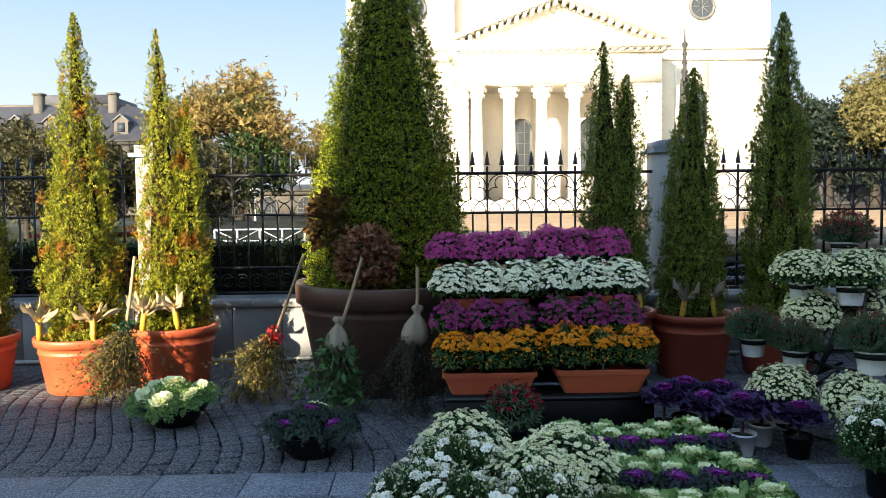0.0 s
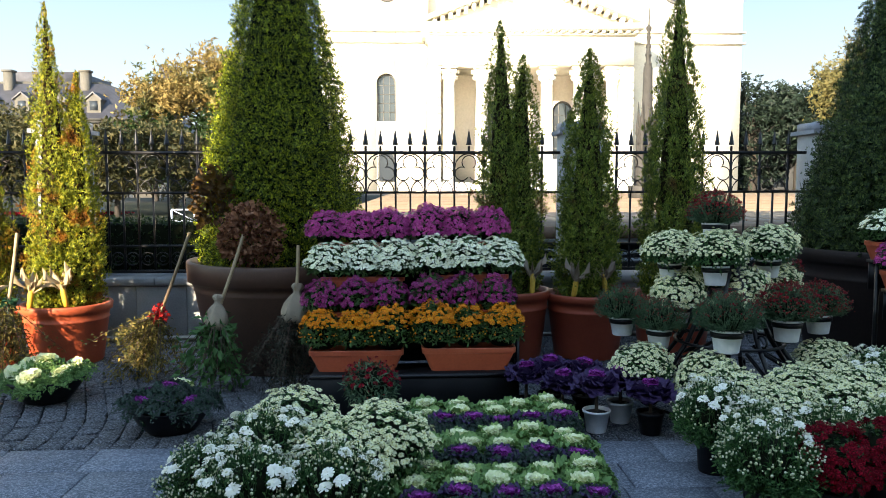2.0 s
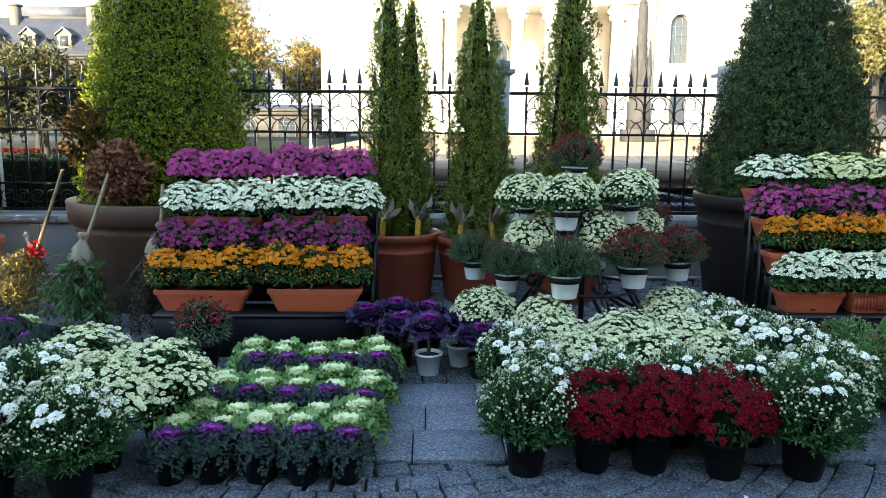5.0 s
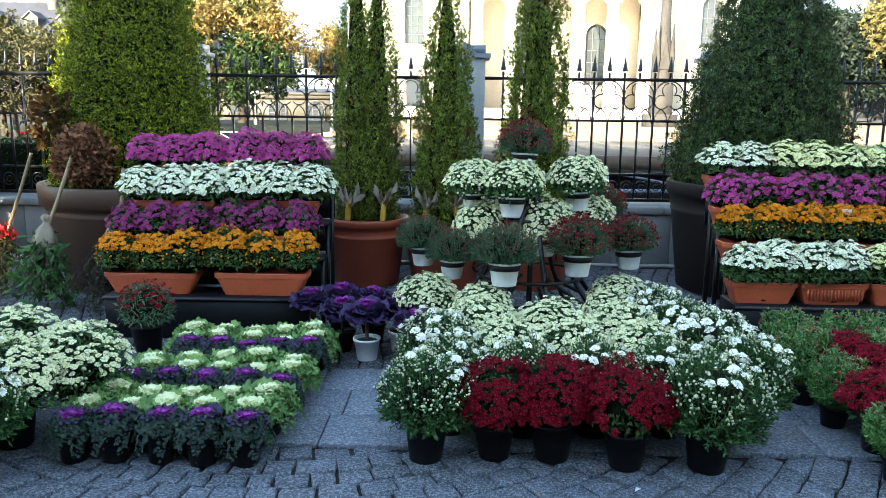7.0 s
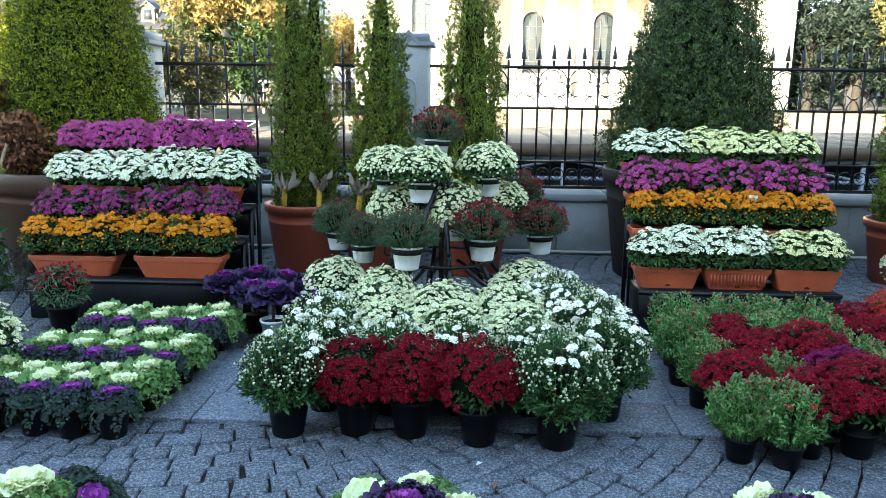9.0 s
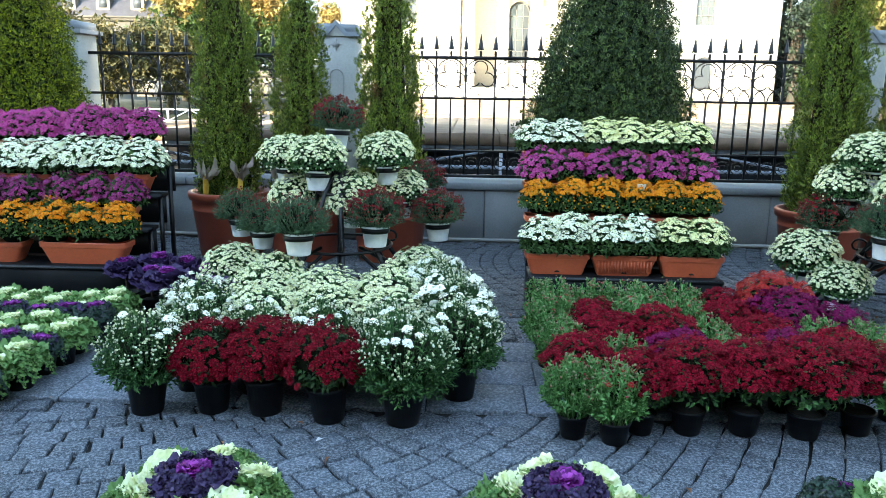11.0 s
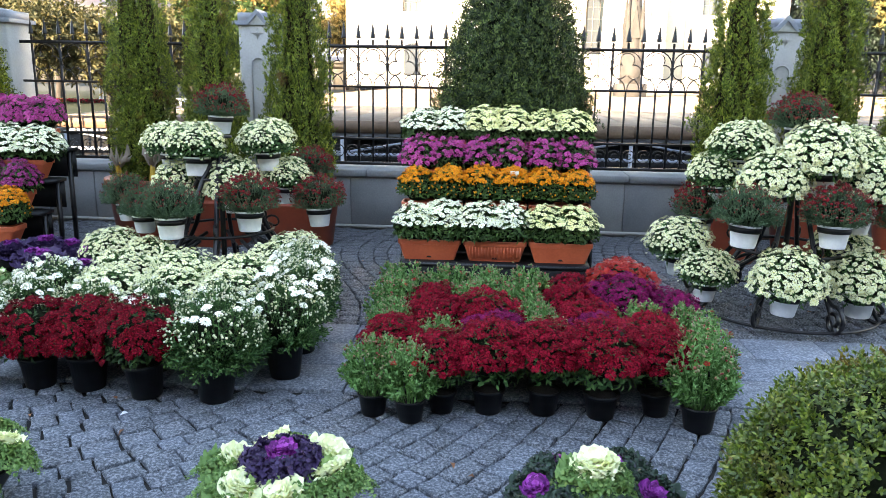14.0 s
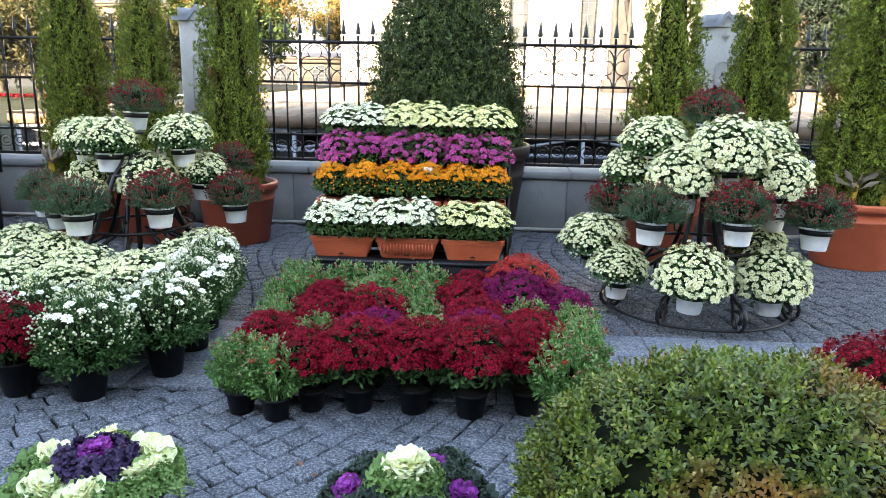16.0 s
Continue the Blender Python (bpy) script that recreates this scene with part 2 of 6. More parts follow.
M_COB = surface("corn_cob", (0.55, 0.30, 0.03), (0.70, 0.46, 0.08), 30.0, 120.0, 0.5)


# ---- building tools ----
def build(name, chunks, smooth=False):
    """One mesh out of (vertices, faces) chunks; the faces of a chunk all have the same number of corners."""
    vs, loops, sizes, at = [], [], [], 0
    for v, f in chunks:
        v, f = np.asarray(v, np.float32).reshape(-1, 3), np.asarray(f, np.int32)
        vs.append(v)
        loops.append((f + at).ravel())
        sizes.append(np.full(len(f), f.shape[1], np.int32))
        at += len(v)
    vs, loops, sizes = np.concatenate(vs), np.concatenate(loops), np.concatenate(sizes)
    me = bpy.data.meshes.new(name)
    me.vertices.add(len(vs))
    me.vertices.foreach_set("co", vs.ravel())
    me.loops.add(len(loops))
    me.loops.foreach_set("vertex_index", loops)
    me.polygons.add(len(sizes))
    me.polygons.foreach_set("loop_start", np.concatenate(([0], np.cumsum(sizes)[:-1])).astype(np.int32))
    if smooth:
        me.polygons.foreach_set("use_smooth", np.ones(len(sizes), bool))
    me.update(calc_edges=True)
    me.validate()
    return me


def thing(name, label, category, group="", at=(0, 0, 0), rz=0.0, kind=""):
    ob = tagged(new(name), label, category, group, kind)
    ob.empty_display_size = 0.1
    ob.matrix_basis = pose(*at, 0, 0, rz)
    return ob


def part(name, me, mat, parent=None, label="", m=None):
    ob = new(name, me)
    if mat is not None and not me.materials:
        me.materials.append(mat)
    ob.parent = parent
    if m is not None:
        ob.matrix_basis = m
    if label:
        tagged(ob, label)
    return ob


def box(x0, x1, y0, y1, z0, z1, c=0.0):
    """A box; with c its edges are chamfered."""
    if not c:
        v = [(x, y, z) for z in (z0, z1) for y in (y0, y1) for x in (x0, x1)]
        return np.array(v), np.array([(0, 2, 3, 1), (4, 5, 7, 6), (0, 1, 5, 4), (2, 6, 7, 3), (0, 4, 6, 2), (1, 3, 7, 5)])
    lim = ((x0, x1), (y0, y1), (z0, z1))
    v = []
    for k in range(8):
        b = (k & 1, k >> 1 & 1, k >> 2 & 1)
        for ax in range(3):
            v.append([lim[i][b[i]] + (0 if i == ax else (c if b[i] == 0 else -c)) for i in range(3)])
    n = lambda k, ax: 3 * k + ax
    f = []
    for ax in range(3):
        o1, o2 = [i for i in range(3) if i != ax]
        for side in (0, 1):
            ks = [(side << ax) | (a << o1) | (b << o2) for a, b in ((0, 0), (1, 0), (1, 1), (0, 1))]
            f.append([n(k, ax) for k in ks])
    for ax in range(3):
        o1, o2 = [i for i in range(3) if i != ax]
        for a in (0, 1):
            for b in (0, 1):
                k0 = (a << o1) | (b << o2)
                k1 = k0 | (1 << ax)
                f.append([n(k0, o1), n(k0, o2), n(k1, o2), n(k1, o1)])
    return np.array(v), np.array(f)


def solid(*chunks):
    """Chunks cleaned up: doubles merged, holes closed, normals out."""
    bm = bmesh.new()
    bm.from_mesh(build("tmp", chunks))
    bmesh.ops.remove_doubles(bm, verts=bm.verts, dist=1e-5)
    bmesh.ops.holes_fill(bm, edges=bm.edges, sides=4)
    bmesh.ops.recalc_face_normals(bm, faces=bm.faces)
    me = bpy.data.meshes.new("solid")
    bm.to_mesh(me)
    bm.free()
    return me


def cbox(x0, x1, y0, y1, z0, z1, c=0.01):
    v, f = box(x0, x1, y0, y1, z0, z1, c)
    return solid((v, f))


def lathe(profile, n=32, wave=None):
    """A turned form of (radius, height) pairs."""
    a = np.linspace(0, 2 * np.pi, n, endpoint=False)
    v = np.array([(r * (1 + (wave(t) if wave else 0)) * np.cos(t), r * (1 + (wave(t) if wave else 0)) * np.sin(t), z) for r, z in profile for t in a])
    k = len(profile)
    i, j = np.meshgrid(np.arange(k - 1), np.arange(n), indexing="ij")
    i, j = i.ravel(), j.ravel()
    j2 = (j + 1) % n
    return v, np.stack([i * n + j, i * n + j2, (i + 1) * n + j2, (i + 1) * n + j], 1)


def slab_of(outline, y0, y1):
    n = len(outline)
    v = [(a, y0, b) for a, b in outline] + [(a, y1, b) for a, b in outline]
    bm = bmesh.new()
    vs = [bm.verts.new(q) for q in v]
    bm.faces.new(vs[:n])
    bm.faces.new(vs[n:][::-1])
    for k in range(n):
        bm.faces.new((vs[k], vs[n + k], vs[n + (k + 1) % n], vs[(k + 1) % n]))
    bmesh.ops.recalc_face_normals(bm, faces=bm.faces)
    me = bpy.data.meshes.new("slab")
    bm.to_mesh(me)
    bm.free()
    return me


def tube(points, r, n=6, closed=False):
    """A rod along points, r one radius or one for each point."""
    p = np.asarray(points, float)
    m = len(p)
    rr = np.full(m, r) if np.isscalar(r) else np.asarray(r, float)
    d = np.roll(p, -1, 0) - np.roll(p, 1, 0) if closed else np.gradient(p, axis=0)
    d /= np.linalg.norm(d, axis=1, keepdims=True) + 1e-9
    ref = np.where(np.abs(d[:, 2:3]) > 0.9, [[1.0, 0, 0]], [[0, 0, 1.0]])
    u = np.cross(d, ref)
    u /= np.linalg.norm(u, axis=1, keepdims=True)
    w = np.cross(d, u)
    a = np.linspace(0, 2 * np.pi, n, endpoint=False)
    v = (p[:, None] + rr[:, None, None] * (np.cos(a)[None, :, None] * u[:, None] + np.sin(a)[None, :, None] * w[:, None])).reshape(-1, 3)
    i, j = np.meshgrid(np.arange(m if closed else m - 1), np.arange(n), indexing="ij")
    i, j = i.ravel(), j.ravel()
    i2, j2 = (i + 1) % m, (j + 1) % n
    f = np.stack([i * n + j, i * n + j2, i2 * n + j2, i2 * n + j], 1)
    if not closed:
        cap = [np.arange(n)[::-1], (m - 1) * n + np.arange(n)]
        if n == 4:
            f = np.concatenate([f, cap])
        else:
            c0, c1 = len(v), len(v) + 1
            v = np.concatenate([v, p[:1], p[-1:]])
            k = np.arange(n)
            f = np.concatenate([f, np.stack([np.full(n, c0), (k + 1) % n, k, k], 1), np.stack([np.full(n, c1), (m - 1) * n + k, (m - 1) * n + (k + 1) % n, (m - 1) * n + (k + 1) % n], 1)])
    return v, f


def tubes(*rods):
    """Rods joined into one clean mesh."""
    bm = bmesh.new()
    bm.from_mesh(build("tmp", rods))
    bmesh.ops.dissolve_degenerate(bm, dist=1e-6, edges=bm.edges)
    me = bpy.data.meshes.new("rods")
    bm.to_mesh(me)
    bm.free()
    for p in me.polygons:
        p.use_smooth = True
    return me


def scatter(template, pos, rot, size):
    """Many copies of a template (vertices, triangles): places, 3x3 turns, sizes."""
    tv, tf = template
    n = len(pos)
    size = np.broadcast_to(np.asarray(size, float), (n,))
    v = np.einsum("nij,kj->nki", rot, tv) * size[:, None, None] + pos[:, None]
    f = tf[None] + (np.arange(n) * len(tv))[:, None, None]
    return v.reshape(-1, 3), f.reshape(-1, tf.shape[1])


def unit(a):
    return a / (np.linalg.norm(a, axis=-1, keepdims=True) + 1e-9)


def turns(z, spin=None, along=None):
    """3x3 turns whose third axis is z; the second axis follows along where it is given."""
    z = unit(z)
    if along is None:
        a = rng.normal(size=z.shape)
    else:
        a = along
    x = unit(np.cross(a, z))
    y = np.cross(z, x)
    return np.stack([x, y, z], -1)


def leaf_template(w=0.45, bend=0.15):
    """A folded pointed leaf, one long along y."""
    v = np.array([(0, 0, 0), (-w / 2, 0.4, bend), (0, 0.45, 0), (w / 2, 0.4, bend), (0, 1, -bend)])
    return v, np.array([(0, 2, 1), (0, 3, 2), (1, 2, 4), (2, 3, 4)])


def petals(rings):
    """A flower facing z out of rings of round-tipped petals (number, inner radius, outer radius, height inside, height outside, width)."""
    v, f = [], []
    for n, r0, r1, z0, z1, w in rings:
        off = rng.uniform(0, 6.28)
        for k in range(n):
            a = off + 2 * np.pi * k / n + rng.uniform(-0.14, 0.14)
            c, s = np.cos(a), np.sin(a)
            rr, zz = r1 * rng.uniform(0.88, 1.08), z1 + rng.uniform(-0.07, 0.07)
            b = len(v)
            q = lambda t, side, up: ((r0 + t * (rr - r0)) * c - side * w * s, (r0 + t * (rr - r0)) * s + side * w * c, z0 + t * (zz - z0) + up)
            v += [q(0, 0, 0), q(0.5, 0.85, 0.07), q(0.88, 0.95, 0.03), q(1.02, 0, -0.03), q(0.88, -0.95, 0.03), q(0.5, -0.85, 0.07)]
            f += [(b, b + 5, b + 1), (b + 1, b + 5, b + 4), (b + 1, b + 4, b + 2), (b + 2, b + 4, b + 3)]
    return np.array(v), np.array(f)


def light(flower):
    """The same flower with petals of two faces."""
    v, f = flower
    k = np.arange(len(v) // 6)
    v = np.stack([v[6 * k], v[6 * k + 1] * 0.1 + v[6 * k + 2] * 0.9, v[6 * k + 3], v[6 * k + 5] * 0.1 + v[6 * k + 4] * 0.9], 1).reshape(-1, 3)
    return v, np.concatenate([np.stack([4 * k, 4 * k + 3, 4 * k + 1], 1), np.stack([4 * k + 1, 4 * k + 3, 4 * k + 2], 1)])


def ball_template(n=6, squash=0.8):
    a = np.linspace(0, 2 * np.pi, n, endpoint=False)
    v = [(0, 0, squash)] + [(np.cos(t), np.sin(t), 0.1) for t in a] + [(0, 0, -squash)]
    f = [(0, 1 + k, 1 + (k + 1) % n) for k in range(n)] + [(n + 1, 1 + (k + 1) % n, 1 + k) for k in range(n)]
    return np.array(v), np.array(f)


LEAF = leaf_template()
THIN = leaf_template(0.22, 0.05)
DAISY = light(petals([(12, 0.10, 1.0, 0.0, 0.06, 0.20), (7, 0.06, 0.66, 0.06, 0.30, 0.18)]))
POMPON = light(petals([(13, 0.1, 1.0, -0.05, -0.06, 0.17), (10, 0.06, 0.78, 0.06, 0.34, 0.16), (5, 0.0, 0.42, 0.15, 0.60, 0.16)]))
HEAD = light(petals([(14, 0.1, 1.0, -0.1, -0.22, 0.17), (11, 0.08, 0.88, 0.10, 0.20, 0.16), (7, 0.04, 0.52, 0.2, 0.52, 0.15)]))
FULL_POMPON = petals([(13, 0.1, 1.0, -0.1, -0.25, 0.14), (12, 0.08, 0.9, 0.10, 0.15, 0.13), (8, 0.05, 0.62, 0.2, 0.46, 0.13), (5, 0.0, 0.3, 0.25, 0.62, 0.10)])
SHAGGY = petals([(15, 0.1, 1.0, 0.0, 0.0, 0.16), (12, 0.08, 0.86, 0.04, 0.28, 0.15), (8, 0.0, 0.52, 0.12, 0.50, 0.14)])
EYE_T = ball_template(6, 0.5)
BUD = ball_template(5, 1.0)


def spray_template(sprigs, wide, splay):
    """A flat twig one long along y: leaflets on both sides of it and one at its end; sprigs: (where on the twig, length)."""
    v, f = [], []
    for k, (y0, L) in enumerate(sprigs):
        a = 0.0 if k == len(sprigs) - 1 else splay * (1 if k % 2 else -1)
        d, n = np.array([np.sin(a), np.cos(a)]), np.array([np.cos(a), -np.sin(a)])
        o, up, b = np.array([0, y0]), 0.05 * (-1) ** k, len(v)
        for t, w, h in ((0, 0, 0), (0.55, -wide, up), (1, 0, 2 * up), (0.55, wide, up)):
            q = o + d * L * t + n * w
            v.append((q[0], q[1], h))
        f += [(b, b + 3, b + 1), (b + 1, b + 3, b + 2)]
    return np.array(v), np.array(f)


SPRAY = spray_template(((0.0, 0.68), (0.18, 0.62), (0.25, 0.75)), 0.10, 0.55)
TUFT = spray_template(((0.0, 0.8), (0.15, 0.8), (0.25, 0.8)), 0.15, 0.85)
NEEDLE = (np.array([(0, 0, 0), (-0.09, 0.45, 0.05), (0, 1, 0), (0.09, 0.45, 0.05)]), np.array([(0, 3, 2), (0, 2, 1)]))
KITE = (np.array([(0, 0, 0), (-0.17, 0.45, 0.1), (0, 1, -0.05), (0.17, 0.45, 0.1)]), np.array([(0, 3, 2), (0, 2, 1)]))


OVAL = (np.array([(0, 0, 0), (-0.24, 0.35, 0.05), (-0.2, 0.75, 0.05), (0, 1, 0), (0.2, 0.75, 0.05), (0.24, 0.35, 0.05)]), np.array([(0, 5, 1), (1, 5, 4), (1, 4, 2), (2, 4, 3)]))


def dome_points(n, R, phi0, phi1, inner=1.0):
    """Places and outward ways on an ellipsoid with half axes R, from phi0 to phi1 degrees off its top."""
    c = rng.uniform(np.cos(radians(phi1)), np.cos(radians(phi0)), n)
    s, a = np.sqrt(1 - c * c), rng.uniform(0, 2 * np.pi, n)
    d = np.stack([s * np.cos(a), s * np.sin(a), c], 1)
    p = d * np.asarray(R) * rng.uniform(inner, 1.03, (n, 1))
    return p, unit(d / np.asarray(R))


def spaced(p, w, gap):
    """Thins places out, so that none stands nearer than gap to one kept before."""
    keep, cells = [], {}
    cell = np.floor(p / gap).astype(int)
    for i in range(len(p)):
        cx, cy, cz = cell[i]
        close = [k for a in (-1, 0, 1) for b in (-1, 0, 1) for c in (-1, 0, 1) for k in cells.get((cx + a, cy + b, cz + c), ())]
        if not close or np.min(np.sum((p[close] - p[i]) ** 2, 1)) > gap * gap:
            keep.append(i)
            cells.setdefault((cx, cy, cz), []).append(i)
    return p[keep], w[keep]


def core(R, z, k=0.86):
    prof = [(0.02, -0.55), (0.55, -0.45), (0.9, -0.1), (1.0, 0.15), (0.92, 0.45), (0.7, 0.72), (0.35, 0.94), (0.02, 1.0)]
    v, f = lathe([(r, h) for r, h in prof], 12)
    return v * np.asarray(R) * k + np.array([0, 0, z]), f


def lumpy(p, amount, seed):
    """Places pushed in and out in soft lumps."""
    return p * np.array([1 + amount * noise.noise(Vector(q * 11.0 + seed)) + 0.6 * amount * noise.noise(Vector(q * 26.0 + seed)) for q in p])[:, None]


def mum(R, z, flower, size, gap, reach, leaves, leaf_len, eye=0.0, buds=0, bud_size=0.008, leaf=LEAF, lobes=((0, 0, 1.0),), gather=0.0, single=False, low=122, lift=0.62, lump=0.09, inset=0.94):
    """A cushion of chrysanthemums. R half axes, z the height of its middle over the pot; reach: how far down, in degrees, it flowers.
    Returns the chunks of foliage, flowers, eyes and buds."""
    fo, fl, ey, bu, co = [], [], [], [], []
    for lx, ly, ls in lobes:
        RR = np.asarray(R) * ls
        off = np.array([lx, ly, z])
        seed = rng.uniform(0, 50, 3)
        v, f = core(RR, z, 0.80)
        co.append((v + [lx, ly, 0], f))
        p, w = dome_points(int(leaves * ls), RR * inset, 0, low, 0.70)
        p = lumpy(p, lump, seed)
        up = unit(w * 0.7 + rng.normal(size=w.shape) * 0.5 + [0, 0, 0.3])
        fo.append(scatter(leaf, p + off, turns(up, along=w + rng.normal(size=w.shape) * 0.6 + [0, 0, 0.2]), leaf_len * rng.uniform(0.6, 1.2, len(p))))
        p, w = dome_points(2600, RR * 1.04, 0, reach)
        if gather:
            keep = np.array([noise.noise(Vector(q * 9.0 + 3.7 * (lx + ly))) > -0.15 + gather for q in p])
            p, w = p[keep], w[keep]
        p, w = spaced(p, w, gap)
        if len(p):
            face = unit(w * 0.6 + [0, 0, lift] + rng.normal(size=w.shape) * 0.22)
            p = lumpy(p, lump, seed)
            sz = size * rng.uniform(0.72, 1.15, len(p))
            p = p + off + w * rng.uniform(-0.016, 0.012, (len(p), 1))
            if single:
                fl += [(q, t, z1) for q, t, z1 in zip(p, turns(face), sz)]
            else:
                fl.append(scatter(flower, p, turns(face), sz))
            if eye:
                ey.append(scatter(EYE_T, p + face * (sz * 0.2)[:, None], turns(face), sz * eye))
        if buds:
            p, w = dome_points(int(buds * ls), RR * 1.04, 0, min(115, reach + 30))
            p = lumpy(p, lump, seed)
            bu.append(scatter(BUD, p + off, turns(w), bud_size * rng.uniform(0.6, 1.3, len(p))))
            st = unit(w + [0, 0, 0.5])
            fo.append(scatter(THIN, p + off - st * 0.06, turns(unit(rng.normal(size=w.shape)), along=st), 0.06))
    return fo, fl, ey, bu, co


def stemmed(R, z, n, spread, per, leaf, leaf_len, low=112, flower=None, size=0.014, gap=0.03, reach=60, bud_size=0.007, bud_share=1.0, gather=-9.0, single=False, start=0.25, lump=0.10, upright=0.35, heart=0.62):
    """A bushy plant of many stalks that fan out from the pot's mouth to a dome, small leaves along them, buds and flowers at their ends. The same chunks as mum()."""
    seed = rng.uniform(0, 50, 3)
    off = np.array([0, 0, z])
    p, w = dome_points(n, np.asarray(R), 0, low, 0.86)
    p = lumpy(p, lump, seed) + off
    foot = np.c_[p[:, :2] * spread / max(R[0], 1e-3) + rng.normal(size=(n, 2)) * 0.006, np.full(n, -0.02)]
    bend = np.c_[p[:, :2] * (1 - upright) + foot[:, :2] * upright, np.maximum(p[:, 2], 0.02) * 0.45 + 0.012]
    at = lambda t: foot * (1 - t) ** 2 + 2 * bend * t * (1 - t) + p * t * t
    t = rng.uniform(start, 1.0, (per, n, 1)) ** 0.8
    pos, way = at(t).reshape(-1, 3), unit(2 * (bend - foot) * (1 - t) + 2 * (p - bend) * t).reshape(-1, 3)
    al = unit(way * 0.85 + rng.normal(size=way.shape) * 0.32)
    fo = [scatter(leaf, pos, turns(rng.normal(size=way.shape), along=al), leaf_len * rng.uniform(0.55, 1.15, len(pos)))]
    ring = np.array([(np.cos(a), np.sin(a), 0) for a in (0, 2.1, 4.2)]) * 0.0018
    lev = [at(q)[:, None] + ring[None] * (1.2 - 0.6 * q) for q in (0.0, 0.35, 0.7, 1.0)]
    v = np.stack(lev, 1).reshape(n, 12, 3)
    q = np.array([(3 * i + j, 3 * i + (j + 1) % 3, 3 * i + 3 + (j + 1) % 3, 3 * i + 3 + j) for i in range(3) for j in range(3)])
    fo.append((v.reshape(-1, 3), (q[None] + (12 * np.arange(n))[:, None, None]).reshape(-1, 4)))
    fl, bu = [], []
    high = p[:, 2] - z > R[2] * np.cos(radians(reach))
    if flower is not None:
        pick = high & np.array([noise.noise(Vector((a - off) * 9.0 + seed)) > gather for a in p])
        fp, fw = spaced(p[pick], w[pick], gap)
        if len(fp):
            face = unit(fw * 0.6 + [0, 0, 0.55] + rng.normal(size=fw.shape) * 0.25)
            sz = size * rng.uniform(0.7, 1.15, len(fp))
            fp = fp + fw * rng.uniform(-0.004, 0.012, (len(fp), 1))
            fl = list(zip(fp, turns(face), sz)) if single else [scatter(flower, fp, turns(face), sz)]
    tip = (p[:, 2] - z > R[2] * np.cos(radians(min(105, reach + 26)))) & (rng.uniform(0, 1, n) < bud_share)
    if bud_size and tip.any():
        for k in range(2):
            jog = rng.normal(size=(int(tip.sum()), 3)) * 0.010 * k
            bu.append(scatter(BUD, p[tip] + w[tip] * 0.004 + jog, turns(w[tip]), bud_size * rng.uniform(0.6, 1.25, len(jog))))
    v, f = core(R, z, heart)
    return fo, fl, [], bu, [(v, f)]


def dress(ob, made, m_leaf, m_petal, m_eye=None, m_bud=None, words="", single_flower=None):
    fo, fl, ey, bu, co = made
    part("inner_core", build("inner_core", co, True), M_INNER_SHADE, ob)
    part("foliage", build("foliage", fo), m_leaf, ob)
    if fl and len(fl[0]) == 3:
        shared = build("flower", [single_flower])
        shared.materials.append(m_petal)
        for q, t, z1 in fl:
            m = Matrix([[*(t[i] * z1), q[i]] for i in range(3)] + [[0, 0, 0, 1]])
            part("flower", shared, m_petal, ob, m=m)
    elif fl:
        tagged(part("bloom", build("bloom", fl), m_petal, ob, words), kind="stuff")
    if ey and m_eye:
        tagged(part("bloom_centre", build("bloom_centre", ey), m_eye, ob), kind="stuff")
    if bu:
        tagged(part("budding", build("budding", bu), m_bud, ob), kind="stuff")


def pot_mesh(r0, r1, h, lip=0.012, band=0.03, n=28):
    """A tapered pot with a turned-over rim, open above; r0 foot, r1 mouth."""
    return build("pot", [lathe([(0.001, 0), (r0 * 0.96, 0), (r0, 0.006), (r1 - lip * 0.4, h - band), (r1 + lip * 0.6, h - band), (r1 + lip, h - band * 0.3), (r1 + lip * 0.7, h), (r1 - lip * 0.3, h), (r1 - lip, h - band), (r0 * 0.95, 0.03), (0.001, 0.03)], n)], True)


def soil_mesh(r, z):
    return build("soil", [lathe([(0.001, z + 0.012), (r * 0.5, z + 0.008), (r, z)], 20)])


# ---- the large structure ----
ground = tagged(part("ground", build("ground", [([(-400, -400, 0), (400, -400, 0), (400, 400, 0), (-400, 400, 0)], [(0, 1, 2, 3)])]), M_JOINT), "dark sandy ground between the paving stones", "ground", kind="structure")
ground.location.z = -0.04

PIERS = [-7.95, -5.33, -2.72, -0.34, 2.49, 5.08, 7.70, 10.32, 12.93]
WALL_Y, WALL_H, FENCE_Y = 7.45, 0.62, 7.66

wall = tagged(part("low_wall", build("wall", [box(-9, 14, WALL_Y + 0.03, 7.88, -0.02, WALL_H - 0.07)]), M_WALL), "low grey stone wall under the iron fence", "wall", kind="structure")
x = -9.0
while x < 14:
    w = rng.uniform(0.42, 0.66)
    part("wall_stone", cbox(x + 0.003, x + w - 0.003, WALL_Y + rng.uniform(0, 0.004), WALL_Y + 0.06, -0.02, WALL_H - 0.085, 0.005), M_WALL, wall)
    x += w
x = -9.0
while x < 14:
    part("coping_stone", cbox(x + 0.002, x + 0.896, WALL_Y - 0.035, 7.93, WALL_H - 0.08, WALL_H, 0.012), M_WALL, wall)
    x += 0.9
part("edge_strip", build("strip", [box(-9, 14, WALL_Y - 0.02, WALL_Y - 0.004, 0.0, 0.035)]), M_PIER, wall, "thin pale strip along the wall foot")


